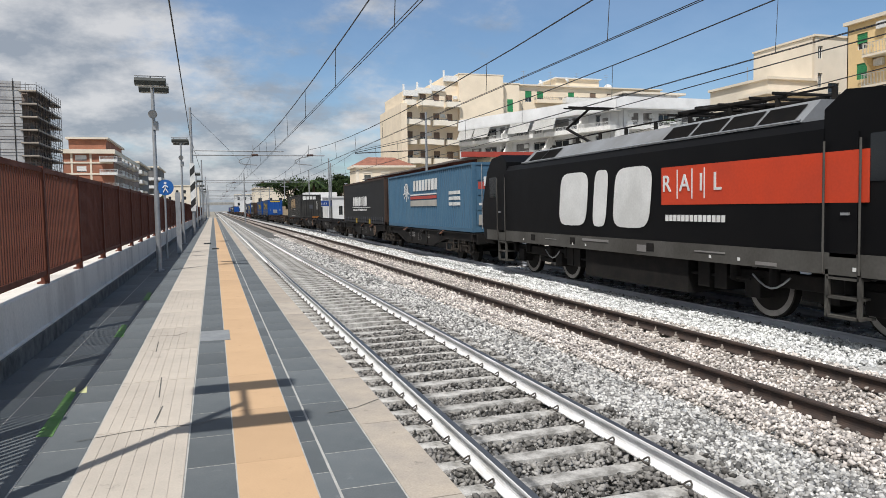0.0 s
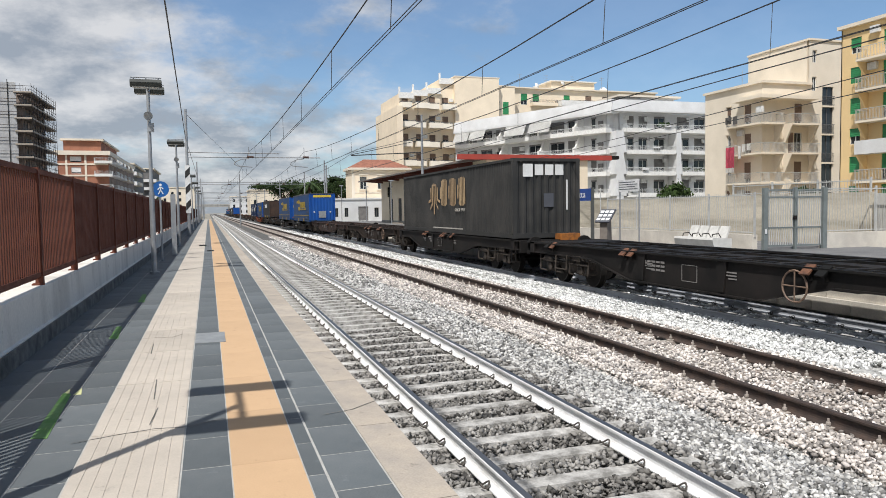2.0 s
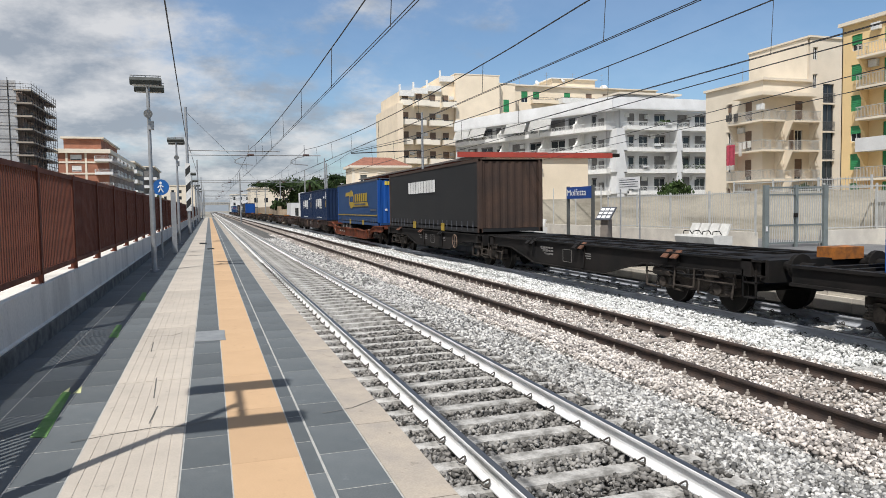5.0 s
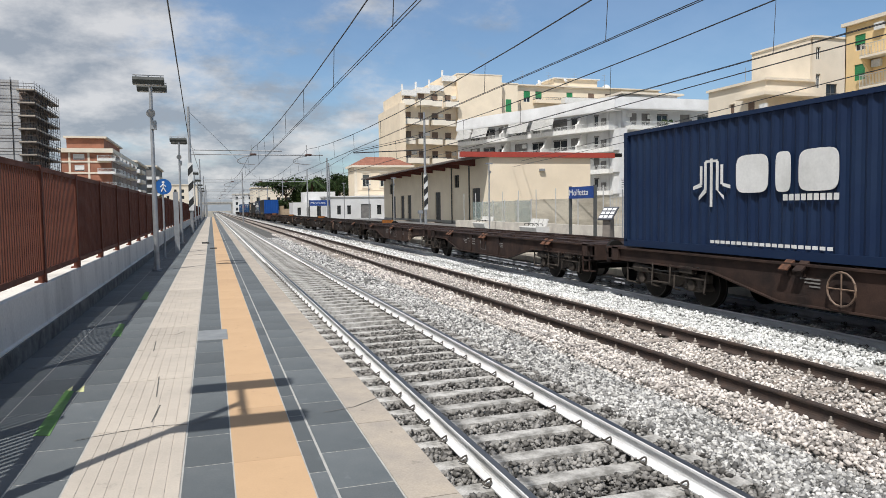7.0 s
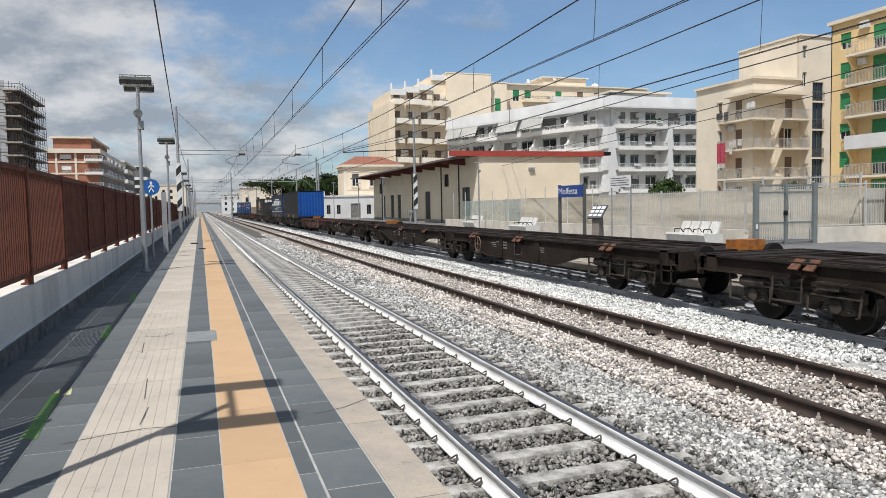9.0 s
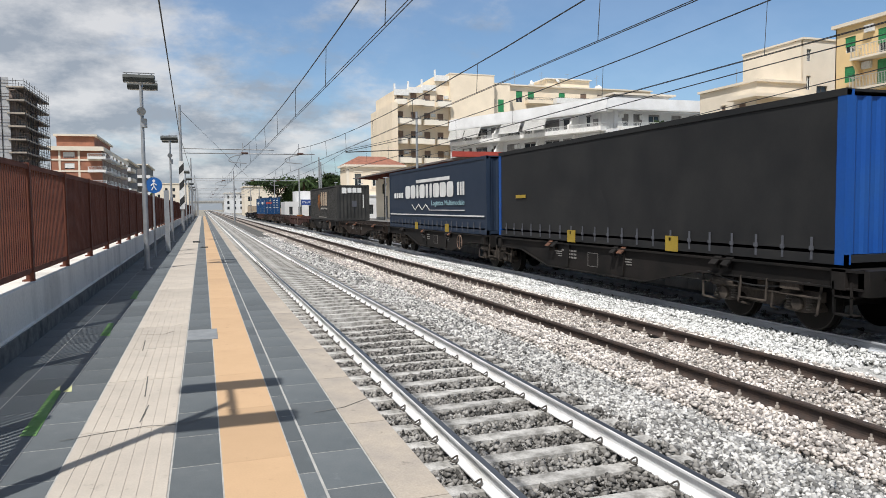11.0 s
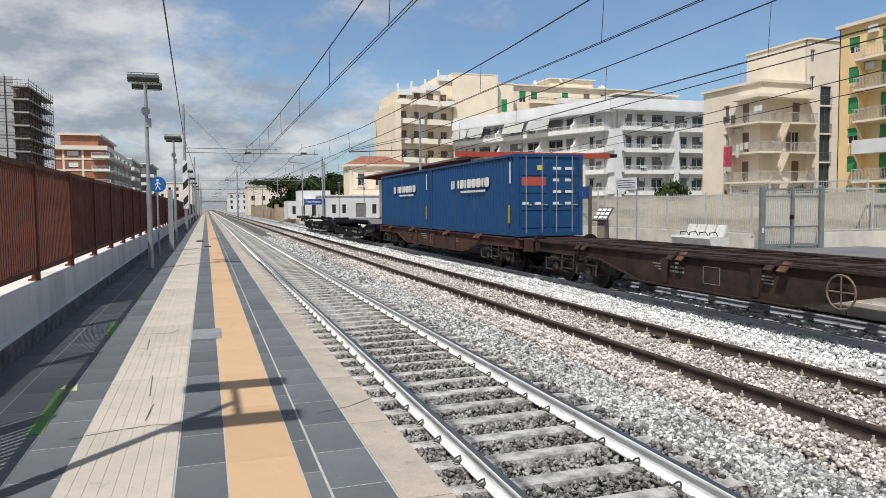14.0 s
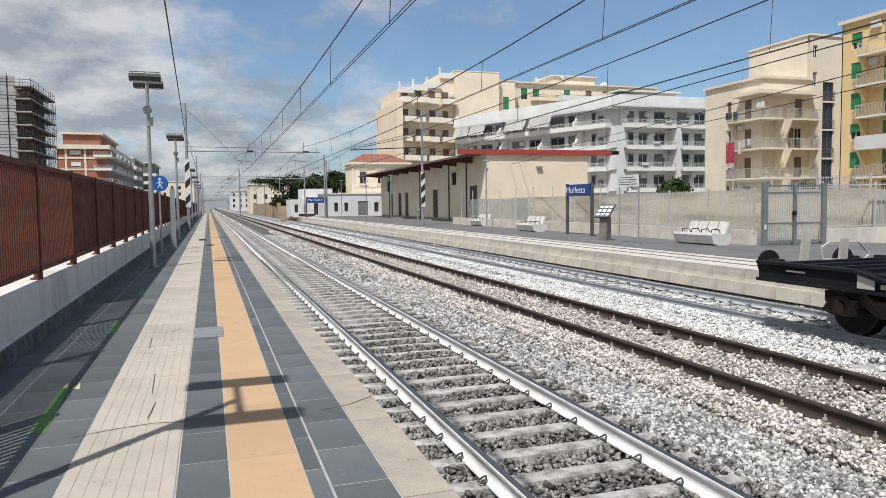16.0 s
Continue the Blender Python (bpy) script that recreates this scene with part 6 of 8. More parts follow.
    for a, c in ((0.4, 4.2), (4.4, 8.2), (13.0, 17.5), (18.3, 22.8)):
        bm = bmesh.new()
        v = [bm.verts.new(p) for p in ((a, -0.35, 14.85), (c, -0.35, 14.85), (c, -1.1, 13.2), (a, -1.1, 13.2))]
        bm.faces.new(v)
        bmesh.ops.solidify(bm, geom=bm.faces[:], thickness=0.03)
        part("awning", bm, AWN, w, "lowered white canvas awning")
    for u, z in ((8.4, 11.2), (19.0, 14.0), (15.2, 8.2), (25.6, 8.0)):
        ac_unit(w, u, z, 1.8)


def cream_flats():
    b = thing("apartment_building", "tall cream flats with stepped rounded balconies and blank end wall", "building", pose(33.0, 130, 0))
    boxes("end_wall", [(12.2, 21.2, 0, 14, BASEZ, 26.6)], RENDER_CREAM, b)
    boxes("stair_block", [(21.2, 25.2, 1.5, 14, BASEZ, 25.4)], RENDER_CREAM, b)
    boxes("parapet_cap", [(12.1, 21.3, -0.06, 14.05, 26.6, 26.8), (21.3, 25.3, 1.4, 14.05, 25.4, 25.6)], RENDER_BEIGE, b)
    boxes("flank_wall", [(-0.1, 1.0, -3.2, 14, BASEZ, 20.4)], RENDER_CREAM, b)
    tops = (23.0, 23.6, 24.2, 26.2)
    for k in range(4):
        u0, u1, y = 1.0 + 2.8 * k, 1.0 + 2.8 * (k + 1), (-2.4 + 0.7 * k) * 0.8
        lv = [24 - 3.55 * j for j in range(1, 7)]
        wins = [(u0 + 0.5, u0 + 1.7, z, z + 2.3) for z in lv if z > 0]
        wall_face(b, "wall", u0, u1, BASEZ, tops[k], wins, RENDER_CREAM, y=y + 1.3)
        for j, q in enumerate(wins):
            window(b, *q, y + 1.3, WHITEFR, BROWNSH, 0.4 if (j + k) % 2 else 0.8)
        boxes("wall_block", [(u0, u1, y + 1.6, 14, BASEZ, tops[k])], RENDER_CREAM, b)
        for j, z in enumerate(lv):
            balcony(b, u0 + 0.05, u1 - (0.1 if (j + k) % 2 else 0.7), z, 1.5 + 0.5 * ((k + j) % 2), y + 1.3, PALECREAM, 0.8, IRON)
            if (j + k) % 3 == 0:
                ac_unit(b, u0 + 1.8, z + 1.5, y + 1.3)
        boxes("roof_parapet", [(u0, u1, y + 0.9, y + 1.5, tops[k] - 0.9, tops[k] + 0.15)], AWN, b)
        boxes("chimney", [(u0 + 0.1, u0 + 0.4, y + 1.7, y + 2.0, tops[k], tops[k] + 1.3)], AWN, b)
    window(b, 22.6, 23.8, 20.0, 22.4, 1.4, WHITEFR, GREENSH, 1.0)
    boxes("vent_slot", [(21.6, 21.9, 1.46, 1.6, 15, 22.5)], GREYREND, b)
    c = thing("apartment_building", "cream penthouse flats with green shutters behind the white block", "building", pose(58.2, 134, 0))
    wins = [(u, u + 1.4, 22.4, 24.6) for u in (2.4, 5.0, 12.0, 17.0, 21.0, 26.0)]
    wall_face(c, "wall", 0, 34, BASEZ, 25.6, wins, RENDER_CREAM)
    for k, q in enumerate(wins):
        window(c, *q, 0, WHITEFR, GREENSH if k < 3 else BROWNSH, 0.6)
    boxes("wall_block", [(0, 34, 0.3, 12, BASEZ, 25.58)], RENDER_CREAM, c)
    boxes("cornice", [(-0.2, 34.2, -0.5, 12, 25.6, 25.85)], RENDER_BEIGE, c)
    boxes("roof_room", [(10, 20, 1.5, 9, 25.8, 27.6)], RENDER_CREAM, c)
    boxes("roof_room_cap", [(9.6, 20.4, 1.1, 9.4, 27.6, 27.8)], AWN, c)
    balcony(c, 4.4, 10.0, 22.3, 1.4, 0, RENDER_CREAM, 0.5, IRON)
    balcony(c, 10.4, 20.0, 22.3, 2.4, 0, AWN, 0.9, IRON)
    bm = bmesh.new()
    bmesh.ops.create_uvsphere(bm, u_segments=14, v_segments=8, radius=0.9, matrix=pose(23, 3, 26.2))
    part("water_tank", bm, AWN, c, "", smooth=True)
    for u in (3.0, 9.0, 15.0, 22.0):
        bm = bmesh.new()
        tube(bm, (u, 2, 25.8), (u, 2, 29.0), 0.03, n=5)
        for z in (27.8, 28.3, 28.8):
            tube(bm, (u - 0.5, 2, z), (u + 0.5, 2, z), 0.02, n=4)
        part("roof_aerial", bm, GALV, c)
    for u, y in ((6.5, 1.0), (12.5, 1.2)):
        bm = bmesh.new()
        bmesh.ops.create_cone(bm, cap_ends=True, segments=16, radius1=0.55, radius2=0.3, depth=0.14, matrix=pose(u, y, 27.4 if u > 10 else 26.6, 70, 0, 20))
        tube(bm, (u, y, 25.8), (u, y, 27.0), 0.03, n=5)
        part("satellite_dish", bm, AWN, c)


def goods_shed():
    x0, x1, y0, y1, top = 22.4, 32.0, 56.7, 95.5, 5.75
    s = thing("goods_shed", "cream rendered goods shed with broad eaves and red roof edge", "building", pose(x0, y1, 0, 0, 0, -90))
    L = y1 - y0
    holes = [(3.2, 4.5, 3.3, 4.6), (5.0, 6.3, FARZ, 3.0), (9.0, 10.6, FARZ, 3.0), (12.2, 13.8, FARZ, 3.0), (19.4, 20.7, 3.4, 4.6), (23.4, 25.2, FARZ, 3.1), (29.6, 31.0, 3.4, 4.6), (34.6, 36.6, 0.6, 3.2)]
    wall_face(s, "wall", 0, L, -0.9, top, holes, SHEDWALL, 0.25, label="cream rendered long wall, lightened in colour against the eaves shade")
    for h in holes:
        if h[2] < 1:
            bm = bmesh.new()
            box(bm, h[0], h[1], 0.1, 0.16, h[2], h[3])
            for z in np.arange(h[2] + 0.1, h[3] - 0.1, 0.14):
                box(bm, h[0] + 0.08, (h[0] + h[1]) / 2 - 0.04, 0.06, 0.1, z, z + 0.08)
                box(bm, (h[0] + h[1]) / 2 + 0.04, h[1] - 0.08, 0.06, 0.1, z, z + 0.08)
            part("door", bm, DOORG, s, "dark grey louvred double door")
        else:
            window(s, *h, 0, DOORG, None)
    boxes("end_wall", [(L, L + 0.02, 0.0, x1 - x0, -0.9, top), ], RENDER_CREAM, s)
    boxes("wall_block", [(0.0, L - 0.02, 0.3, x1 - x0, -0.9, top - 0.02)], RENDER_CREAM, s)
    bm = bmesh.new()
    prism(bm, [(-3.0, 5.38), (-3.0, 5.52), (0.0, 6.05), (x1 - x0 + 2.2, 6.05), (x1 - x0 + 2.2, 5.9), (0.0, 5.78)], "x", -0.8, L - 0.1)
    part("roof", bm, DARKTRIM, s, "thin grey roof slab with deep eaves")
    boxes("red_fascia", [(L - 0.1, L + 0.28, -2.6, x1 - x0 + 2.3, 5.72, 6.15)], REDTRIM, s, "red-painted roof edge")
    for k in range(9):
        u = 1.0 + k * 4.3
        q = part("eaves_bracket", (lambda m_: (prism(m_, [(-2.7, 5.36), (-2.7, 5.43), (0.0, 5.8), (0.0, 5.15)], "x", u - 0.1, u + 0.1), m_)[1])(bmesh.new()), EAVERED, s, "dark red eaves bracket")
    for u in (4.9, 18.9, 29.0, 34.0):
        bm = bmesh.new()
        tube(bm, (u, -0.07, FARZ), (u, -0.07, 5.5), 0.06, n=8)
        part("downpipe", bm, DOORG, s)
    boxes("plinth", [(0, L + 0.1, -0.03, 0.0, -0.9, 0.25)], CONCRETE, s)
    boxes("wall_lamp", [(L + 0.03, L + 0.25, 4.6, 5.1, 4.55, 4.75)], GALV, s, "", 0.02)
    boxes("gable_camera", [(L - 0.1, L + 0.5, x1 - x0 + 2.3, x1 - x0 + 2.9, 5.8, 6.1)], DARKSTEEL, s, "", 0.02)
    for a, c in ((8.6, 14.2), (22.8, 25.8)):
        boxes("loading_step", [(a, c, -0.9, -0.04, FARZ, 0.06)], COPING, s)


goods_shed()


def station_house():
    b = thing("station_building", "two-storey cream station house with red hipped roof", "building", pose(22.7, 118, 0))
    W, top = 9.8, 8.3
    wins = [(1.4, 2.5, 5.1, 7.1), (4.4, 5.5, 5.1, 7.1), (7.4, 8.5, 5.1, 7.1), (1.4, 2.5, 0.2, 2.6), (4.4, 5.5, 0.2, 2.6)]
    wall_face(b, "wall", 0, W, BASEZ, top, wins, RENDER_CREAM)
    for q in wins:
        window(b, *q, 0, WHITEFR, DOORG, 0.3)
        boxes("window_surround", [(q[0] - 0.22, q[0] - 0.02, -0.07, 0, q[2] - 0.15, q[3] + 0.3), (q[1] + 0.02, q[1] + 0.22, -0.07, 0, q[2] - 0.15, q[3] + 0.3)], RENDER_BEIGE, b)
        boxes("window_sill", [(q[0] - 0.25, q[1] + 0.25, -0.14, 0, q[2] - 0.2, q[2] - 0.06)], RENDER_BEIGE, b)
        boxes("window_hood", [(q[0] - 0.2, q[1] + 0.2, -0.12, 0, q[3] + 0.35, q[3] + 0.55)], RENDER_BEIGE, b)
    boxes("wall_block", [(0, W, 0.3, 5.5, BASEZ, top - 0.02), (0, 0.02, 0, 0.3, BASEZ, top)], RENDER_CREAM, b)
    for u in (0.0, W - 0.45):
        boxes("corner_pilaster", [(u, u + 0.45, -0.09, 0.0, BASEZ, top)], RENDER_BEIGE, b)
    boxes("string_course", [(-0.1, W, -0.1, 0, 3.6, 3.85), (-0.1, W, -0.08, 0, 4.5, 4.6)], RENDER_BEIGE, b)
    boxes("cornice", [(-0.4, W + 0.4, -0.45, 5.9, top, top + 0.35)], RENDER_BEIGE, b, "", 0.04)
    bm = bmesh.new()
    v = [bm.verts.new(p) for p in ((-0.3, -0.35, top + 0.35), (W + 0.3, -0.35, top + 0.35), (W + 0.3, 5.8, top + 0.35), (-0.3, 5.8, top + 0.35), (2.6, 2.6, top + 1.9), (W - 2.6, 3.0, top + 1.9))]
    for f in ((0, 1, 5, 4), (1, 2, 5), (2, 3, 4, 5), (3, 0, 4)):
        bm.faces.new([v[i] for i in f])
    part("roof", bm, ROOFTILE, b, "terracotta hipped roof")
    c = thing("station_annex", "low white station annex with grey doors", "building", pose(17.0, 112.5, 0))
    wins = [(5.6, 7.2, FARZ, 2.2), (8.2, 8.9, 0.5, 2.0), (3.4, 4.0, 0.6, 2.0), (1.8, 2.4, 0.6, 2.0), (10.2, 11.0, 0.5, 2.0)]
    wall_face(c, "wall", 0, 12, BASEZ, 3.3, wins, RENDER_WHITE)
    for q in wins:
        if q[2] < 0:
            boxes("door", [(q[0], q[1], 0.1, 0.15, q[2], q[3])], GREYSH, c, "grey door")
        else:
            window(c, *q, 0, DOORG, None)
    boxes("wall_block", [(0, 12, 0.3, 5.2, BASEZ, 3.28), (0, 0.02, 0, 0.3, BASEZ, 3.3)], RENDER_WHITE, c)
    boxes("cornice", [(-0.15, 12.1, -0.15, 5.3, 3.3, 3.5)], RENDER_WHITE, c)
    d = thing("station_annex", "low flat white outbuilding by the platform end", "building", pose(13.6, 128, 0))
    wins = [(0.8, 1.4, 0.4, 1.8), (2.4, 3.0, 0.4, 1.8), (4.2, 5.0, FARZ, 2.0)]
    wall_face(d, "wall", 0, 8.0, BASEZ, 2.7, wins, RENDER_WHITE)
    for q in wins:
        window(d, *q, 0, DOORG, None)
    boxes("wall_block", [(0, 8, 0.3, 6, BASEZ, 2.68), (0, 0.02, 0, 0.3, BASEZ, 2.7)], RENDER_WHITE, d)
    boxes("upper_wall", [(2.5, 8, 3, 9, 2.7, 4.6)], RENDER_WHITE, d)


station_house()


def brick_flats():
    b = thing("apartment_building", "red-brick flats with pale frames and round white balconies", "building", pose(-30.0, 170, 0))
    W, top = 9.8, 14.2
    wins = [(2.4, 4.6, 12.7, 13.9), (2.6, 4.5, 10.3, 11.6), (2.6, 4.5, 7.4, 8.8), (2.6, 4.5, 4.4, 5.8)]
    wall_face(b, "wall", 0, W, BASEZ, top, wins, BRICK)
    for q in wins:
        window(b, *q, 0, WHITEFR, AWN, 0.8)
    boxes("wall_block", [(0, W, 0.3, 55, BASEZ, top), (W - 0.02, W, 0, 0.3, BASEZ, top)], BRICK, b)
    boxes("concrete_frame", [(0, W, -0.12, 0, z, z + 0.35) for z in (3.9, 6.9, 9.7, 12.1)] + [(u, u + 0.4, -0.1, 0, BASEZ, top) for u in (1.5, 5.2)], RENDER_BEIGE, b)
    boxes("side_wall", [(W, W + 0.05, 1.2, 55, BASEZ, top)], SCAFWALL, b)
    boxes("cornice", [(-0.5, W + 0.5, -0.6, 55.4, top, top + 0.9)], RENDER_BEIGE, b)
    boxes("penthouse_wall", [(1.0, W - 1.5, 1.5, 30, top + 0.9, top + 3.2)], BRICK, b)
    boxes("penthouse_roof", [(0.5, W - 0.9, 0.9, 31, top + 3.2, top + 3.6)], RENDER_BEIGE, b)
    for z in (3.9, 6.9, 9.8, 12.6):
        balcony(b, 7.2, W + 0.9, z, 1.3, 0, AWN, 0.35, WHITEFR)
        for y in (2.6, 9.0, 17.0, 26.0, 36.0):
            balcony(b, W, W + 1.5, z, 4.6, y + 4.4, AWN if y < 20 else RENDER_BEIGE, 0.25, WHITEFR)
            boxes("shutter", [(W + 0.05, W + 0.1, y + 0.8, y + 2.2, z, z + 2.2)], BROWNSH, b)
    for k, (x, y, top2, m_) in enumerate(((-26.7, 238, 16.5, GREYREND), (-24.5, 290, 18.0, GREYREND))):
        c = thing("apartment_building", "distant dark grey flats with pale balconies", "building", pose(x, y, 0))
        boxes("wall", [(-10, 5, 0, 40, BASEZ, top2)], m_, c)
        boxes("roof_slab", [(-10.4, 5.8, -0.6, 40.4, top2, top2 + 0.5)], RENDER_BEIGE, c)
        for z in (4, 7.2, 10.4, 13.4):
            balcony(c, 1.0, 6.4, z, 1.4, 0, AWN, 0.9, IRON)
            balcony(c, 5.0, 6.6, z, 12, 16, RENDER_BEIGE, 0.9, IRON)


brick_flats()


def scaffolded_block():
    b = thing("apartment_building", "block of flats under scaffolding with pale sheeting", "building", pose(-25.2, 125, 0))
    top, floors = 21.8, [20.3 - 1.98 * k for k in range(11)][::-1]
    boxes("wall", [(-24, -1.6, 1.4, 17, BASEZ, top - 1.5)], SCAFWALL, b)
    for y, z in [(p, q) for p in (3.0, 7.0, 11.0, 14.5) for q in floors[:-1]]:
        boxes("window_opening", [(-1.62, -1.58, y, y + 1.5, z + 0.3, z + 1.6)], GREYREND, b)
    boxes("sheeting", [(-24, -2.1, 0.0, 0.04, BASEZ, top)], SHEET, b, "pale translucent-looking scaffold sheeting")
    for x in np.arange(-12, -2, 2.2):
        bm = bmesh.new()
        tube(bm, (x, -0.1, BASEZ), (x, -0.1, top + 0.4), 0.05, n=5)
        part("scaffold_tube", bm, DARKSTEEL, b)
    for z in floors:
        bm = bmesh.new()
        box(bm, -2.4, -0.02, -0.2, 1.3, z - 0.08, z)
        box(bm, -1.5, 0.0, 1.3, 18.4, z - 0.08, z)
        part("scaffold_deck", bm, DARKTRIM, b)
        for dz in (0.5, 1.0):
            bm = bmesh.new()
            tube(bm, (0, -0.2, z + dz), (0, 18.4, z + dz), 0.035, n=5)
            tube(bm, (-12.0, -0.2, z + dz), (0, -0.2, z + dz), 0.035, n=5)
            part("guard_rail", bm, SCAFTUBE, b)
        boxes("toe_board", [(-0.02, 0.02, 0, 18.4, z, z + 0.2), (-2.4, 0, -0.22, -0.18, z, z + 0.2)], COPING, b)
    for y in np.arange(0, 18.6, 1.84):
        for x in (-1.5, 0.0):
            bm = bmesh.new()
            tube(bm, (x, y, BASEZ), (x, y, top - 0.1), 0.035, n=5)
            part("scaffold_tube", bm, SCAFTUBE, b)
    for k, z in enumerate(floors[:-1]):
        for y in np.arange(0, 16, 3.68):
            bm = bmesh.new()
            tube(bm, (0.03, y, z), (0.03, y + 1.84, z + 1.98), 0.03, n=4)
            part("scaffold_brace", bm, SCAFTUBE, b)


scaffolded_block()
white_flats()
cream_flats()


# ---- near platform paving ----
def paving(parent, name, x0, x1, n_across, length, y0, count, material, far_to, proud, gap=0.011, grooves=0, shift=0.0):
    """Rows of paving pieces: a stretch of them as parts, the rest joined."""
    w = (x1 - x0) / n_across
    bm = bmesh.new()
    box(bm, gap / 2, w - gap / 2, gap / 2, length - gap / 2, -0.03, proud)
    if grooves:
        for k in range(grooves):
            g0 = w * (k + 0.5) / grooves
            box(bm, g0 - w / grooves * 0.43, g0 + w / grooves * 0.43, gap, length - gap, proud, proud + 0.003)
    me = mesh_of(name, bm, material, 0 if grooves else 0.002)
    for j in range(count):
        for i in range(n_across):
            share(name, me, parent, pose(x0 + i * w, y0 + j * length + (shift if i % 2 else 0), 0))
    bm = bmesh.new()
    for j in [*range(-int(12 / length), 0), *range(count, int((far_to - y0) / length))]:
        for i in range(n_across):
            a, b = x0 + i * w, y0 + j * length
            box(bm, a + gap / 2, a + w - gap / 2, b + gap / 2, b + length - gap / 2, -0.03, proud)
    tagged(part("further_" + name + "s", bm, material, parent), kind="stuff")


pave = setting(thing("paving", "slate, cream and ochre paving strips along the near platform", "paving"), "slate, cream and ochre paving strips along the near platform", "paving")
paving(pave, "slate_tile", -2.05, -1.212, 2, 0.64, 2.66, 40, SLATE, 170, 0.0)
paving(pave, "slate_tile", -1.21, -0.893, 1, 0.64, 2.9, 54, SLATE, 170, 0.0)
paving(pave, "tactile_slab", -0.89, -0.235, 1, 1.64, 2.46, 30, TACTILE, 170, 0.001, 0.006, 8)
paving(pave, "slate_tile", -0.232, 0.073, 1, 0.64, 2.86, 54, SLATE, 170, 0.0)
paving(pave, "ochre_slab", 0.075, 0.51, 1, 1.28, 2.2, 40, YELLOW, 170, 0.001, 0.003, 0)
paving(pave, "slate_tile", 0.512, 0.629, 1, 0.64, 2.49, 54, SLATE, 170, 0.0)
paving(pave, "slate_tile", 0.635, 0.983, 1, 0.64, 2.19, 54, SLATE, 170, 0.0)
paving(pave, "coping_slab", 0.985, 1.29, 1, 1.5, 2.3, 40, COPING, 172, 0.004, 0.01)
joint = boxes("grout_bed", [(-2.05, 1.0, -40, 174, -0.03, -0.0015)], GROUT)
setting(joint, "pale grout bed showing between the platform tiles", "paving")
bm = bmesh.new()
prism(bm, [(1.20, -1.1), (1.24, -1.1), (1.24, -0.2), (1.27, -0.18), (1.27, -0.04), (1.20, -0.04)], "y", -40, 174)
setting(part("platform_face", bm, CONCRETE), "concrete face of the near platform under the coping", "platform")
HATCH = mat("pale_steel_cover", (0.3, 0.31, 0.31), 0.55, metal=0.3, col2=(0.24, 0.25, 0.25), scale=4)
GREENTAPE = mat("worn_green_tape", (0.10, 0.225, 0.06), 0.8, spec=0.2, col2=(0.16, 0.27, 0.11), scale=5, grain=0.1)
for x0, x1, y0, y1, nm, m_ in ((-0.225, 0.14, 9.4, 10.18, "inspection_cover", HATCH), (-0.5, -0.16, 36.6, 38.2, "drain_cover", DARKSTEEL), (-0.12, 0.16, 31.6, 32.5, "drain_cover", DARKSTEEL)):
    tagged(boxes(nm, [(x0, x1, y0, y1, -0.01, 0.007)], m_, None, "", 0.002), "flush steel cover let into the platform paving", "cover")
for y0, y1 in ((5.86, 7.26), (10.2, 11.3), (14.25, 15.6)):
    bm = bmesh.new()
    prism(bm, [(-1.305, y0), (-1.19, y0 - 0.04), (-1.255, y1 - 0.06), (-1.33, y1)], "z", 0.0005, 0.004)
    tagged(part("floor_tape", bm, GREENTAPE), "worn green floor tape stuck on the slate tiles", "tape")
bm = bmesh.new()
for x in np.arange(-1.3, -1.19, 0.1):
    prism(bm, [(x - 0.035, 7.16), (x + 0.035, 7.15), (x + 0.0, 7.42)], "z", 0.0005, 0.003)
tagged(part("floor_mark", bm, mat("pale_yellow_tape", (0.6, 0.6, 0.3), 0.8)), "torn pale yellow floor mark on the slate tiles", "tape")
# cracks and worn joints in the cream strip
bm = bmesh.new()
for pts in (((-0.95, 10.0), (-0.72, 10.05), (-0.52, 9.98), (-0.40, 10.2)), ((-1.0, 5.62), (-0.7, 5.72), (-0.45, 5.78), (-0.2, 5.74), (0.05, 5.9)), ((-0.7, 8.9), (-0.72, 9.6)), ((-0.52, 6.7), (-0.55, 7.5)), ((-0.5, 5.9), (-0.47, 6.4)), ((0.8, 5.7), (1.05, 5.76), (1.28, 5.95))):
    for (a, b), (c, d) in zip(pts, pts[1:]):
        n = Vector((b - d, c - a, 0)).normalized() * 0.005
        bm.faces.new([bm.verts.new(v) for v in ((a - n.x, b - n.y, 0.0068), (a + n.x, b + n.y, 0.0068), (c + n.x, d + n.y, 0.0068), (c - n.x, d - n.y, 0.0068))])
tagged(part("paving_crack", bm, WALLDIRT), "dark cracks running across the platform slabs", "crack")

# ---- near boundary wall and fence ----
bm = bmesh.new()
prism(bm, [(-2.60, -1.2), (-2.04, -1.2), (-2.04, 0.22), (-2.07, 0.235), (-2.08, 0.70), (-2.10, 0.72), (-2.40, 0.722), (-2.70, 0.72), (-2.70, 0.3)], "y", -40, 172)
setting(part("wall_west", bm, WALLC), "pale rendered parapet wall along the platform", "wall")
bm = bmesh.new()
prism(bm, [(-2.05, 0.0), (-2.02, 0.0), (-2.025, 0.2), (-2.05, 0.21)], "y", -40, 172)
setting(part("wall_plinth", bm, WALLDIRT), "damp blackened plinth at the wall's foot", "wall")


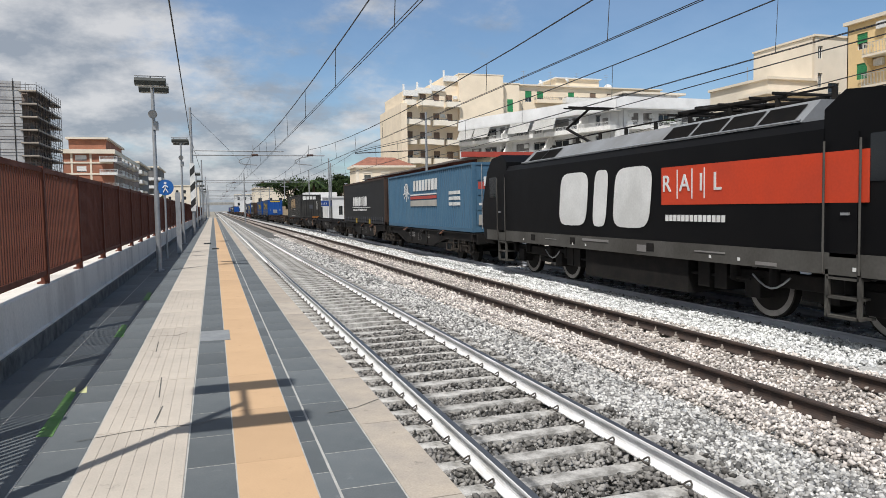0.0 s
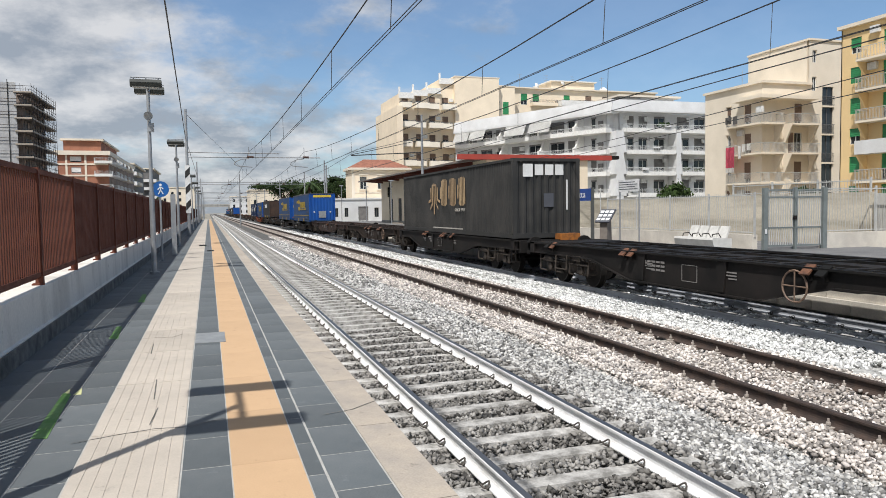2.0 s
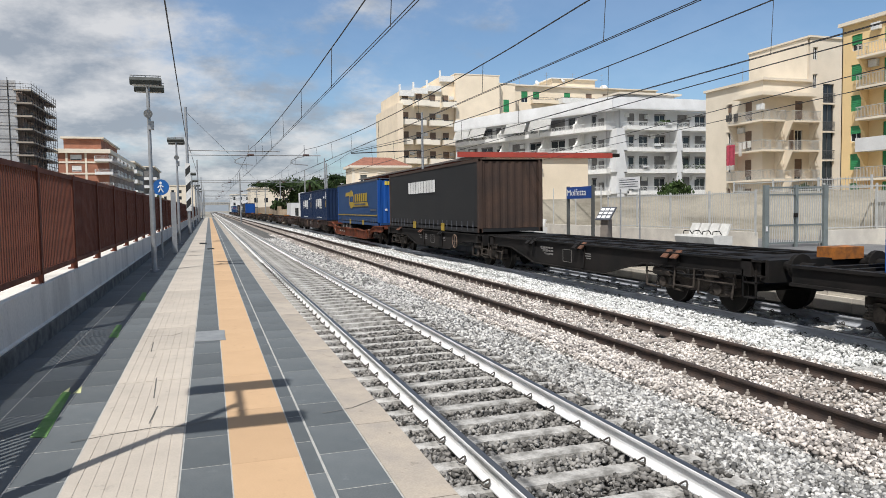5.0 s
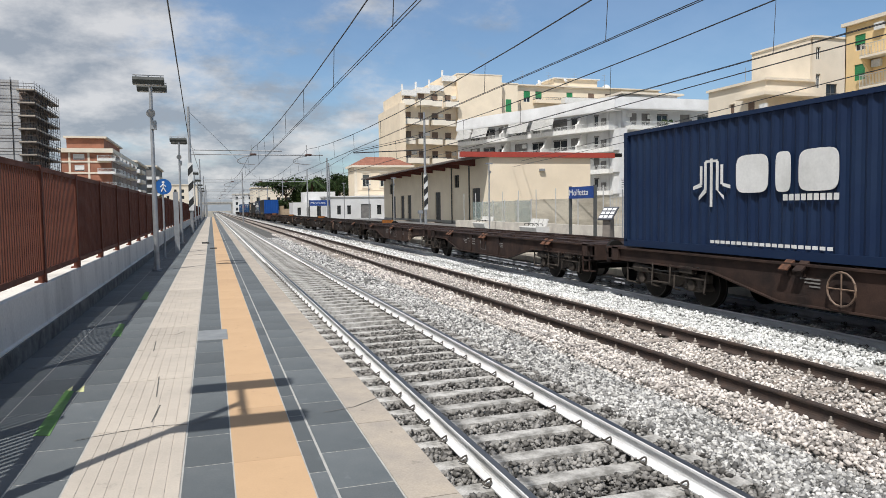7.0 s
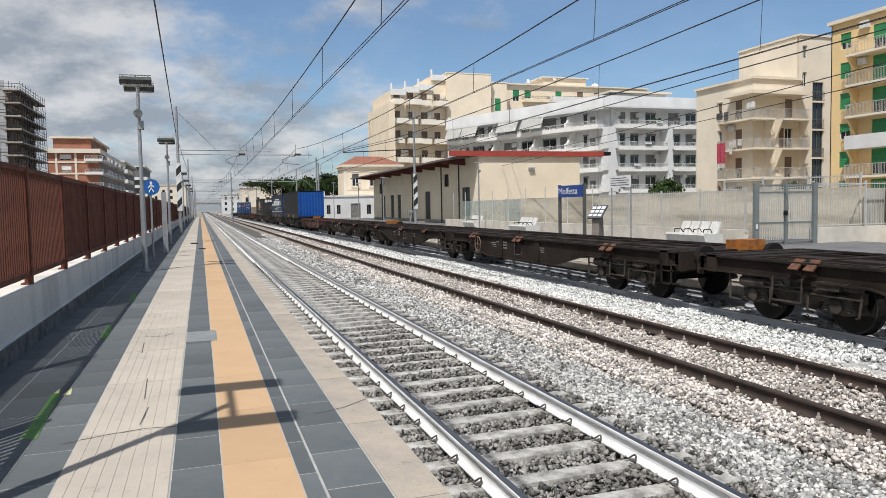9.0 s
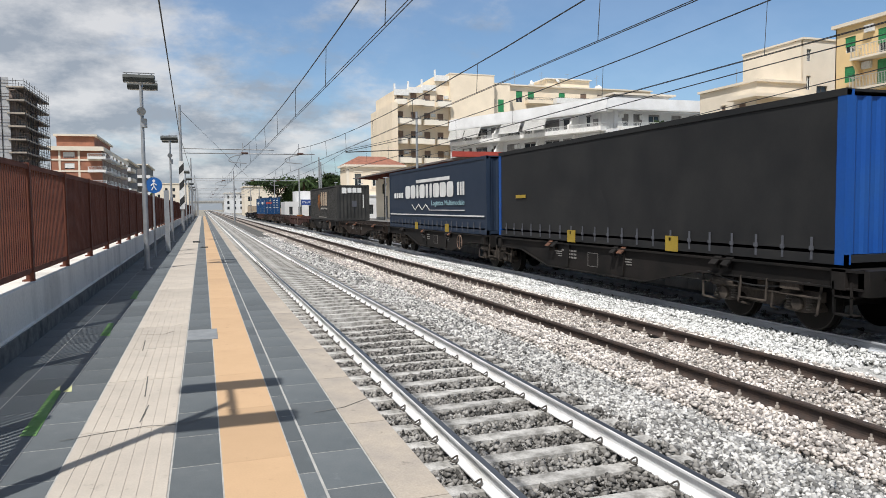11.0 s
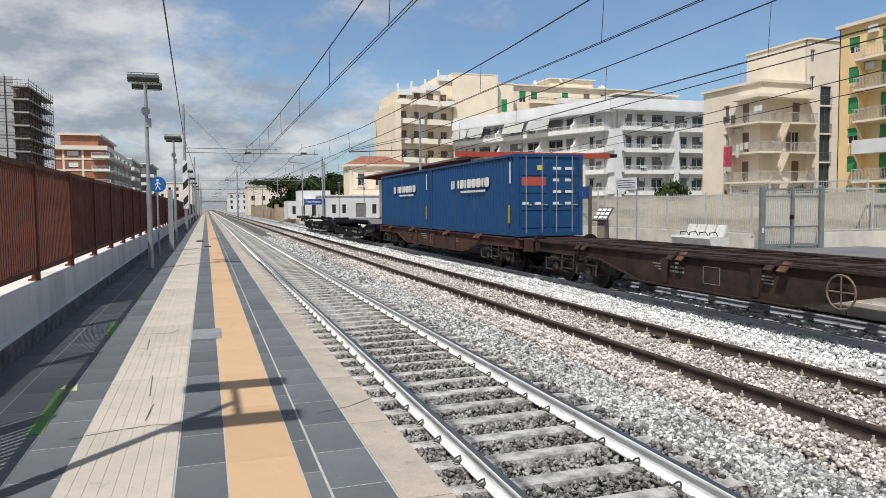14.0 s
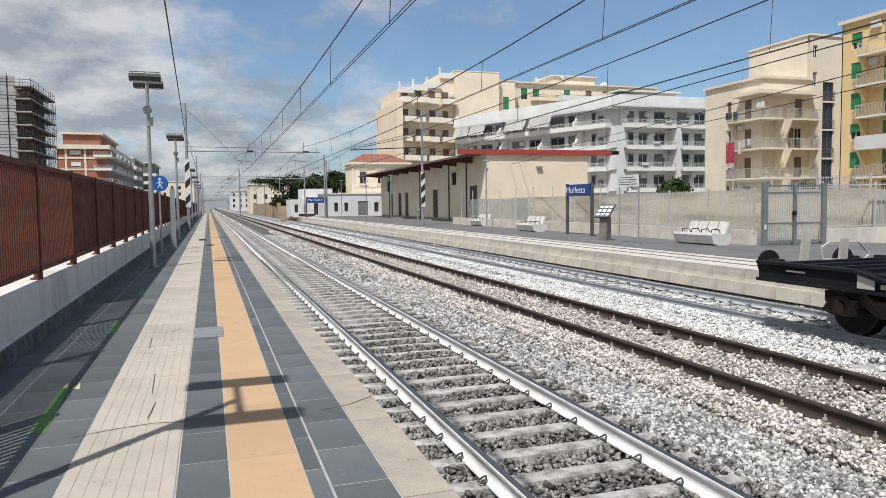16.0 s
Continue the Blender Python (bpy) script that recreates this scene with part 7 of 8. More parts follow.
def fence_panel(y0, y1, open_bars):
    f = thing("steel_fence", "rust-brown steel fence panel of upright slats on the parapet wall", "fence", pose(-2.14, y0, 0), group="fence panels along the platform")
    L = y1 - y0
    for z in (0.83, 2.17):
        boxes("rail", [(-0.03, 0.03, 0.05, L - 0.05, z, z + 0.06)], FENCE, f)
    boxes("post", [(-0.045, 0.045, -0.045, 0.045, 0.715, 2.25)], FENCE, f, "", 0.006)
    boxes("foot_plate", [(-0.08, 0.035, -0.1, 0.1, 0.715, 0.742)], FENCE, f)
    if open_bars:
        bm = bmesh.new()
        box(bm, -0.008, 0.008, -0.025, 0.025, 0.81, 2.24)
        me = mesh_of("slat", bm, FENCE)
        for y in np.arange(0.13, L - 0.06, 0.105):
            share("slat", me, f, pose(0, y, 0))
    else:
        bm = bmesh.new()
        prof, y = [], 0.05
        while y < L - 0.05:
            prof += [(-0.012, y), (0.012, y + 0.03), (0.012, y + 0.06), (-0.012, y + 0.09)]
            y += 0.1
        lo, hi = [bm.verts.new((a, b, 0.81)) for a, b in prof], [bm.verts.new((a, b, 2.24)) for a, b in prof]
        for i in range(len(prof) - 1):
            bm.faces.new((lo[i], lo[i + 1], hi[i + 1], hi[i]))
        part("ribbed_sheet", bm, FENCE, f)
    return f


ys = [-8.0, -5.35, -2.7, -0.05, 2.6, 5.25, 7.9, 10.55, 13.1]
for a, b in zip(ys, ys[1:]):
    fence_panel(a, b, True)
solid = fence_panel(13.1, 15.75, False)
for k in range(1, 59):
    copy_thing(solid, pose(-2.14, 13.1 + 2.65 * k, 0))


# ---- lamps on the near platform ----
LAMPBODY = mat("weathered_lamp_housing", (0.055, 0.06, 0.055), 0.6, spec=0.3)
LAMPGLASS = mat("grey_lamp_glass", (0.35, 0.36, 0.36), 0.2)


def platform_lamp(x, y, H=5.1, heads=0.42):
    p = thing("platform_lamp", "grey steel platform lamp post with two floodlight bars", "lamp post", pose(x, y, 0), group="platform lamps")
    bm = bmesh.new()
    tube(bm, (0, 0, 0), (0, 0, 2.2), 0.07, n=14)
    tube(bm, (0, 0, 2.2), (0, 0, H), 0.052, 0.045, n=14)
    tube(bm, (0, 0, 0), (0, 0, 0.05), 0.13, n=14)
    part("post", bm, GALV, p)
    bm = bmesh.new()
    tube(bm, (0, -0.62, H), (0, 0.62, H), 0.035, n=8)
    part("arm", bm, GALV, p)
    for d in (-0.58, 0.58):
        bm = bmesh.new()
        prism(bm, [(d - 0.12, H - 0.04), (d + 0.12, H - 0.04), (d + 0.16, H + 0.06), (d + 0.12, H + 0.14), (d - 0.12, H + 0.14), (d - 0.16, H + 0.06)], "x", -heads, heads)
        hd = part("floodlight", bm, LAMPBODY, p, "flat grey floodlight bar", 0.01)
        boxes("lamp_glass", [(-heads + 0.05, heads - 0.05, d - 0.1, d + 0.1, H - 0.055, H - 0.042)], LAMPGLASS, hd)
        bm = bmesh.new()
        for x_ in (-0.3, 0.0, 0.3):
            tube(bm, (x_, d, H + 0.13), (x_, d, H + 0.2), 0.02, n=5)
        tube(bm, (-heads, d, H + 0.2), (heads, d, H + 0.2), 0.015, n=5)
        part("bird_guard", bm, GALV, hd)
    bm = bmesh.new()
    tube(bm, (0.0, -0.22, 4.22), (0, -0.04, 4.26), 0.115, 0.06, n=16)
    part("loudspeaker", bm, GALV, p, "round grey loudspeaker")
    boxes("junction_box", [(-0.02, 0.12, -0.1, 0.05, 3.82, 4.05)], GALV, p, "", 0.01)
    return p


platform_lamp(-1.88, 3.84)
lp = platform_lamp(-1.46, 20.96, 4.96, 0.38)
for y in (37.6, 54.0 + 16.8, 87.6, 104.2, 121.0, 137.6):
    copy_thing(lp, pose(-1.42, y, 0))

# blue walkway sign on a post
s = thing("walkway_sign", "round blue sign with white walking figure on a grey post", "sign", pose(-1.57, 26.5, 0))
bm = bmesh.new()
tube(bm, (0, 0, 0), (0, 0, 2.7), 0.035, n=10)
part("post", bm, GALV, s)
bm = bmesh.new()
tube(bm, (0.02, -0.05, 2.45), (0.02, -0.035, 2.45), 0.27, n=32)
d = part("disc", bm, mat("traffic_blue", (0.012, 0.11, 0.36), 0.4), s)
SIGNW = mat("sign_white", (0.75, 0.75, 0.75), 0.5)
bm = bmesh.new()
tube(bm, (0.02, -0.058, 2.60), (0.02, -0.052, 2.60), 0.045, n=12)
for p, q in (((0.0, 2.54), (0.0, 2.42)), ((0.0, 2.42), (-0.07, 2.28)), ((0.0, 2.42), (0.08, 2.28)), ((0.0, 2.53), (-0.09, 2.43)), ((0.0, 2.53), (0.09, 2.45))):
    tube(bm, (0.02 + p[0], -0.055, p[1]), (0.02 + q[0], -0.055, q[1]), 0.018, n=6)
part("pictogram", bm, SIGNW, d, "white pictogram")

bm = bmesh.new()
box(bm, -0.09, 0.09, -0.06, 0.06, 0, 2.35)
tagged(part("cable_cabinet", bm, GALV, None, "", 0.01), "slim grey steel cable cabinet on the platform", "cabinet").location = (-1.30, 29.6, 0)

# ---- opposite platform ----
core2 = setting(boxes("platform_far", [(FAREDGE + 0.14, 24.0, -40, 108, -1.1, FARZ - 0.02)], CONCRETE), "concrete core of the opposite platform", "platform")
FARFACE = mat("pale_stone_platform_edge", (0.62, 0.575, 0.50), 0.9, col2=(0.49, 0.45, 0.395), scale=1.2, grain=0.1, gscale=40, bump=0.2, rand=0.08)
fp = setting(thing("platform_edge_far", "pale stone blocks facing the opposite platform", "platform"), "pale stone blocks facing the opposite platform", "platform")
bm = bmesh.new()
box(bm, 0, 0.55, 0.008, 1.192, -0.32, 0.0)
me1 = mesh_of("edge_block", bm, FARFACE, 0.012)
bm = bmesh.new()
box(bm, -0.09, 0.3, 0.008, 0.992, -0.3, 0.0)
me2 = mesh_of("footing_block", bm, FARFACE, 0.012)
for k in range(96):
    share("edge_block", me1, fp, pose(FAREDGE, -12 + 1.2 * k, FARZ))
for k in range(114):
    share("footing_block", me2, fp, pose(FAREDGE, -11.7 + 1.0 * k, FARZ - 0.325))
STRIPD = mat("dark_platform_stripe", (0.09, 0.085, 0.085), 0.8, col2=(0.14, 0.13, 0.13), scale=2)
for i, (x0, x1, m_, nm) in enumerate(((FAREDGE + 0.55, 13.18, FARFACE, "platform_strip"), (13.18, 13.36, STRIPD, "platform_strip"), (13.36, 13.98, FARFACE, "platform_strip"), (13.98, 14.2, STRIPD, "platform_strip"), (14.2, 14.65, FARFACE, "platform_strip"), (14.65, 24.0, ASPHALT, "platform_asphalt"))):
    setting(boxes(nm, [(x0, x1, -40, 108, FARZ - 0.018, FARZ + (0.002 if m_ is STRIPD else 0.0))], m_), "worn surface strip of the opposite platform", "platform")

# name board
SIGNBLUE = mat("station_sign_blue", (0.014, 0.06, 0.26), 0.4)


def name_board(x, y0, y1, word, z0=1.98, z1=2.58, turn=0):
    s = thing("station_sign", "blue station name board with white lettering on dark posts", "sign", pose(x, y0, FARZ, 0, 0, turn))
    L = y1 - y0
    for y in (0.0, L):
        boxes("post", [(-0.07, 0.07, y - 0.06, y + 0.06, 0, z1 + 0.05)], DOORG, s, "", 0.01)
    pan = boxes("panel", [(-0.11, -0.072, 0.02, L - 0.02, z0, z1)], SIGNBLUE, s, "", 0.008)
    cu = bpy.data.curves.new("lettering", "FONT")
    cu.body, cu.size, cu.extrude, cu.align_x, cu.align_y = word, 0.6, 0.004, "CENTER", "CENTER"
    tmp = new("lettering_source", cu)
    dg = bpy.context.evaluated_depsgraph_get()
    me = bpy.data.meshes.new_from_object(tmp.evaluated_get(dg))
    bpy.data.objects.remove(tmp)
    me.materials.clear()
    me.materials.append(SIGNW)
    me.transform(Matrix.Diagonal((1.0, 0.76, 1.0, 1.0)))
    t = share("lettering", me, pan, pose(-0.118, L * 0.58, (z0 + z1) / 2, 90, 0, -90))
    t["label"] = "white station name lettering"


name_board(17.95, 31.35, 33.9, "Molfetta")
name_board(15.2, 97.0, 99.7, "Molfetta", 2.0, 2.75, 90)

# information stand
s = thing("information_stand", "grey steel information stand with slanted white notice panel", "information stand", pose(16.45, 27.6, FARZ))
bm = bmesh.new()
prism(bm, [(-0.22, 0), (0.22, 0), (0.16, 1.05), (-0.16, 1.05)], "x", -0.18, 0.18)
part("pedestal", bm, mat("brown_grey_steel", (0.23, 0.2, 0.175), 0.6, metal=0.2), s, "", 0.01)
bm = bmesh.new()
prism(bm, [(-0.32, 1.02), (-0.28, 0.98), (0.3, 1.52), (0.26, 1.56)], "x", -0.36, 0.36)
pan = part("notice_panel", bm, P_STRAP, s, "", 0.005)
s.rotation_euler.z = radians(-62)
bm = bmesh.new()
for j in range(3):
    for i in range(3):
        a, b = -0.2 + j * 0.17, -0.33 + i * 0.23
        v = [(b, a - 0.05, 1.13 + (a + 0.2) * 0.93 - 0.046), (b + 0.18, a - 0.05, 1.13 + (a + 0.2) * 0.93 - 0.046), (b + 0.18, a + 0.06, 1.13 + (a + 0.2) * 0.93 + 0.056), (b, a + 0.06, 1.13 + (a + 0.2) * 0.93 + 0.056)]
        bm.faces.new([bm.verts.new((p[0], p[1] - 0.006, p[2] + 0.006)) for p in v])
part("printed_notice", bm, SIGNW, pan, "unreadable printed notices as plain grey patches")

# notice board on two posts
s = thing("notice_board", "white notice board with unreadable lines on two thin posts", "sign", pose(15.71, 25.27, FARZ, 0, 0, -90))
for x in (0.0, 1.36):
    bm = bmesh.new()
    tube(bm, (x, 0, 0), (x, 0, 2.4), 0.03, n=8)
    box(bm, x - 0.09, x + 0.09, -0.3, 0.3, 0.0, 0.02)
    part("post", bm, GALV, s)
pan = boxes("panel", [(-0.06, 1.36 + 0.06, -0.05, -0.032, 2.26, 2.72)], SIGNW, s, "", 0.004)
for k in range(4):
    boxes("printed_line", [(0.02, 1.36 - 0.04 - 0.18 * (k % 2), -0.056, -0.051, 2.34 + k * 0.09, 2.365 + k * 0.09)], P_STRAP, pan, "unreadable printed line as a plain bar")

# benches
BENCHW = mat("white_concrete_bench", (0.62, 0.61, 0.58), 0.8, col2=(0.5, 0.49, 0.46), scale=3, grain=0.06)


def bench(x, y, seats=4):
    L = 0.58 * seats
    b = thing("bench", "white concrete platform bench with dark armrests", "bench", pose(x, y, FARZ), group="platform benches")
    bm = bmesh.new()
    prism(bm, [(-0.32, 0.06), (-0.1, 0.0), (0.35, 0.0), (0.45, 0.1), (0.45, 0.42), (-0.38, 0.46), (-0.42, 0.38)], "y", 0, L)
    part("base", bm, BENCHW, b, "", 0.03)
    for k in range(seats):
        bm = bmesh.new()
        prism(bm, [(0.2, 0.42), (0.28, 0.42), (0.46, 0.86), (0.40, 0.88)], "y", 0.58 * k + 0.05, 0.58 * k + 0.53)
        part("backrest", bm, BENCHW, b, "", 0.02)
        bm = bmesh.new()
        pts = [(-0.2, 0.46), (-0.18, 0.58), (0.1, 0.6), (0.2, 0.46)]
        for p, q in zip(pts, pts[1:]):
            tube(bm, (p[0], 0.58 * k + 0.3, p[1]), (q[0], 0.58 * k + 0.3, q[1]), 0.018, n=6)
        part("armrest", bm, DARKSTEEL, b)
    return b


bench(18.1, 22.15)
bench(18.0, 37.4)
bench(19.3, 49.0)

# low boundary wall with bar fence, gate, street wall
LOWW = setting(boxes("wall_low", [(19.25, 19.5, 21.9, 56.4, FARZ - 0.5, 0.50), (21.9, 26.2, 21.15, 21.4, FARZ - 0.5, 0.52)], FARFACE), "low pale concrete wall behind the opposite platform", "wall")
setting(boxes("wall_east", [(24.6, 24.95, 21.6, 56.4, -1.1, 2.06)], mat("stained_street_wall", (0.62, 0.56, 0.45), 0.9, col2=(0.30, 0.265, 0.205), scale=1.1, grain=0.12, gscale=14, bump=0.2, squash=(1, 0.16, 1), lo=0.42, hi=0.66, mix=0.45)), "stained grey concrete wall along the street", "wall")
setting(boxes("wall_south", [(24.95, 60, 21.6, 21.9, -1.1, 2.0)], CONCRETE), "grey concrete wall along the street", "wall")
PALEBAR = mat("pale_grey_fence_steel", (0.52, 0.52, 0.50), 0.6, metal=0.1, col2=(0.42, 0.42, 0.40))


def bar_fence(x, y0, y1, z0, z1, along="y"):
    f = thing("bar_fence", "pale grey steel bar fence on a low wall", "fence", pose(x, y0, 0, 0, 0, 0 if along == "y" else -90), group="station fences")
    L = y1 - y0
    for z in (z0 + 0.06, z1 - 0.1):
        boxes("rail", [(-0.02, 0.02, 0, L, z, z + 0.04)], PALEBAR, f)
    bm = bmesh.new()
    box(bm, -0.006, 0.006, -0.006, 0.006, z0, z1)
    me = mesh_of("bar", bm, PALEBAR)
    for y in np.arange(0.06, L, 0.13):
        share("bar", me, f, pose(0, y, 0))
    for y in np.arange(0.0, L + 0.1, 2.6):
        boxes("post", [(-0.03, 0.03, y - 0.03, y + 0.03, z0 - 0.1, z1 + 0.04)], PALEBAR, f)
    return f


bar_fence(19.37, 21.9, 32.3, 0.5, 2.05)
bar_fence(24.78, 21.7, 29.5, 2.06, 2.6)
bar_fence(21.95, 21.27, 25.4, 0.52, 2.25, "x")
for y in np.arange(33, 56, 2.7):
    bm = bmesh.new()
    tube(bm, (0, 0, 0), (0, 0, 2.1), 0.03, n=8)
    tagged(part("fence_post", bm, PALEBAR), "thin pale steel post standing on the low wall", "post", "posts on the low wall").location = (19.37, y, 0.5)
GATEM = mat("grey_green_gate_steel", (0.2, 0.225, 0.22), 0.6, metal=0.2, col2=(0.16, 0.18, 0.175))
gt = thing("metal_gate", "grey-green double gate of steel bars, closed", "gate", pose(19.3, 21.3, FARZ, 0, 0, -4))
for x in (0.0, 1.28, 2.56):
    boxes("post", [(x - (0.09 if x != 1.28 else 0.05), x + (0.09 if x != 1.28 else 0.05), -0.07, 0.07, 0, 2.28)], GATEM, gt, "", 0.01)
for x0 in (0.13, 1.36):
    boxes("gate_frame", [(x0, x0 + 1.08, -0.03, 0.03, z, z + 0.06) for z in (0.12, 0.78, 1.9, 2.16)], GATEM, gt)
    bm = bmesh.new()
    box(bm, -0.012, 0.012, -0.012, 0.012, 0.12, 2.2)
    me = mesh_of("bar", bm, PALEBAR)
    for k in range(11):
        share("bar", me, gt, pose(x0 + 0.05 + k * 0.1, 0, 0))
boxes("lock", [(1.18, 1.3, -0.1, -0.02, 1.1, 1.25)], DARKSTEEL, gt)
boxes("notice", [(-0.06, 0.02, -0.095, -0.08, 0.6, 0.78)], SIGNW, gt)
tagged(boxes("gate_pillar", [(0, 1.6, 0, 0.6, -0.3, 2.75)], RENDER_CREAM, None, "", 0.02), "cream rendered pillar at the end of the fence", "pillar").location = (25.6, 20.6, 0)
# glazed windbreak at the shed
sc = thing("glazed_screen", "greenish glass screen in a pale steel frame", "screen", pose(20.6, 44.5, FARZ))
GLASS = mat("greenish_screen_glass", (0.42, 0.5, 0.47), 0.15)
GLASS.node_tree.nodes["Principled BSDF"].inputs["Alpha"].default_value = 0.45
for k in range(5):
    p = boxes("glass_panel", [(-0.01, 0.01, 2.3 * k + 0.05, 2.3 * k + 2.2, 0.1, 2.0)], GLASS, sc)
    boxes("post", [(-0.03, 0.03, 2.3 * k - 0.03, 2.3 * k + 0.03, 0, 2.1)], PALEBAR, sc)


# ---- overhead line ----
WIRE = mat("dark_copper_wire", (0.03, 0.03, 0.032), 0.6)
INSUL = mat("brown_insulator", (0.09, 0.05, 0.04), 0.3)
STRIPEB, STRIPEW = mat("black_band_paint", (0.02, 0.02, 0.02), 0.6), mat("white_band_paint", (0.72, 0.72, 0.7), 0.6)


def wire(name, pts, r, label, sag=0.0, parent=None):
    bm = bmesh.new()
    pts = [Vector(p) for p in pts]
    path = []
    for p, q in zip(pts, pts[1:]):
        n = 10 if sag else 1
        for k in range(n):
            u = k / n
            v = p.lerp(q, u)
            v.z -= sag * 4 * u * (1 - u)
            path.append(v)
    path.append(pts[-1])
    rings = []
    for i, p in enumerate(path):
        d = (path[min(i + 1, len(path) - 1)] - path[max(i - 1, 0)]).normalized()
        u = d.cross(Vector((0, 0, 1))).normalized()
        v = u.cross(d)
        rings.append([bm.verts.new(p + u * r * math.cos(k * 1.2566) + v * r * math.sin(k * 1.2566)) for k in range(5)])
    for r0, r1 in zip(rings, rings[1:]):
        for k in range(5):
            bm.faces.new((r0[k], r0[(k + 1) % 5], r1[(k + 1) % 5], r1[k]))
    ob = part(name, bm, WIRE, parent)
    if not parent:
        tagged(ob, label, "overhead wire")
    return ob


MASTS = [-0.6, 54.4, 109.4, 164.4, 219.4, 274.4]


def catenary(x, contact, carrier, sag, stagger):
    c = thing("catenary", "overhead contact wire hung from a carrier wire by droppers", "overhead wire", pose(0, 0, 0), group="overhead lines")
    for k, (a, b) in enumerate(zip(MASTS, MASTS[1:])):
        xa, xb = x + stagger * (1 if k % 2 else -1), x + stagger * (-1 if k % 2 else 1)
        for d in (-0.03, 0.03):
            wire("contact_wire", [(xa + d, a, contact), (xb + d, b, contact)], 0.008, "", 0, c)
        wire("carrier_wire", [(x, a, carrier), (x, b, carrier)], 0.015, "", sag, c)
        for j in range(1, 9 if k < 2 else 1):
            u = j / 9
            bm = bmesh.new()
            tube(bm, (xa + (xb - xa) * u, a + (b - a) * u, contact), (x, a + (b - a) * u, carrier - sag * 4 * u * (1 - u)), 0.008, n=4)
            part("dropper", bm, WIRE, c)
    return c


catenary(2.97, 4.58, 6.05, 0.58, 0.1)
catenary(6.92, 4.57, 6.02, 0.78, 0.1)
catenary(10.65, 4.53, 6.05, 0.68, 0.1)


def mast(x, y, top, label, arms=(), striped=None):
    m = thing("catenary_mast", label, "catenary mast", pose(x, y, 0), group="catenary masts")
    bm = bmesh.new()
    tube(bm, (0, 0, -0.9), (0, 0, top), 0.13, 0.085, n=12)
    part("post", bm, GALV, m)
    if striped:
        z0, z1 = striped
        bm = bmesh.new()
        box(bm, -0.17, 0.17, -0.16, -0.13, z0, z1)
        pl = part("warning_board", bm, STRIPEW, m, "white board with black slanted bands")
        for k in range(3):
            a = z0 + (z1 - z0) * (k + 0.15) / 3
            bm = bmesh.new()
            prism(bm, [(-0.165, a), (0.165, a + 0.35), (0.165, a + 0.85), (-0.165, a + 0.5)], "y", -0.168, -0.161)
            part("band", bm, STRIPEB, pl)
    return m


def gantry(x, y, x_end, z, wires_at):
    g_ = thing("gantry_arm", "long horizontal twin-tube arm carrying the overhead lines", "catenary arm", pose(0, y, 0), group="catenary arms")
    for dz in (0.0, 0.32):
        bm = bmesh.new()
        tube(bm, (x, 0, z + dz), (x_end if dz == 0 else x_end - 3.0, 0, z + dz * (1 if dz == 0 else 0.9)), 0.045, n=8)
        part("tube", bm, GALV, g_)
    for w in wires_at:
        bm = bmesh.new()
        tube(bm, (w - 0.1, 0, z + 0.02), (w + 0.35, 0, z + 0.02), 0.08, n=8)
        part("insulator", bm, INSUL, g_)
        bm = bmesh.new()
        tube(bm, (w, 0, z), (w, 0, z + 0.75), 0.025, n=6)
        bend = [(0.0, -0.08), (-0.55, -0.16), (-0.95, -0.34), (-1.02, -0.5), (-0.85, -0.62), (0.25, -0.72)]
        for (a, b), (c, d) in zip(bend, bend[1:]):
            tube(bm, (w + a, 0, z + b), (w + c, 0, z + d), 0.034, n=6)
        part("registration_arm", bm, GALV, g_)


mast(-1.34, 54.4, 8.95, "tall grey catenary mast with black and white banded board", striped=(1.6, 5.0))
gantry(-1.34, 54.4, 8.1, 5.6, (2.9, 6.9))
for y, x_end in ((109.4, 14.0), (164.4, 14.0), (219.4, 12.0), (274.4, 12.0)):
    mast(-1.4, y, 8.9, "tall grey catenary mast beside the line")
    gantry(-1.4, y, x_end, 5.65, (2.9, 6.9, 10.6))
mast(16.5, 55.8, 9.2, "grey catenary mast with banded board on the opposite platform", striped=(1.4, 4.2))
wire("cantilever", [(16.5, 55.8, 6.2), (10.7, 55.8, 5.9)], 0.04, "grey cantilever tube over the third track")
wire("cantilever", [(16.5, 55.8, 7.2), (10.7, 55.8, 5.95)], 0.025, "grey stay of the cantilever over the third track")
for x, y in ((14.2, 92.0), (16.0, 102.0), (15.2, 120.0), (5.2, 128.0), (14.0, 150.0), (12.8, 175.0), (13.0, 210.0)):
    mast(x, y, 8.0 if y < 200 else 7.2, "grey catenary mast beside the far tracks")
wire("feeder_wire", [(-0.62, -4, 7.15), (-0.9, 20, 6.94), (-1.4, 54.4, 6.9), (-1.4, 109, 6.9)], 0.022, "thick feeder wire strung above the platform edge")
wire("stay_wire", [(-1.3, 54.4, 8.6), (6.5, 109.4, 6.2)], 0.014, "thin stay wire running off the mast")
wire("feeder_wire", [(11.3, -4, 4.6), (11.6, 12.7, 4.58), (13.4, 40, 4.75), (16.4, 55.8, 5.6)], 0.013, "thin dark wire anchored at the opposite mast")
wire("service_cable", [(15.1, -4, 5.4), (18.5, 16.1, 5.4), (21.6, 34.5, 5.4), (25.3, 56.6, 5.4)], 0.016, "thin dark service cable running to the goods shed")
wire("service_cable", [(15.5, -4, 4.9), (18.4, 16.0, 4.9), (22.4, 42.6, 4.9), (24.5, 56.6, 4.9)], 0.014, "thin dark service cable running to the goods shed")
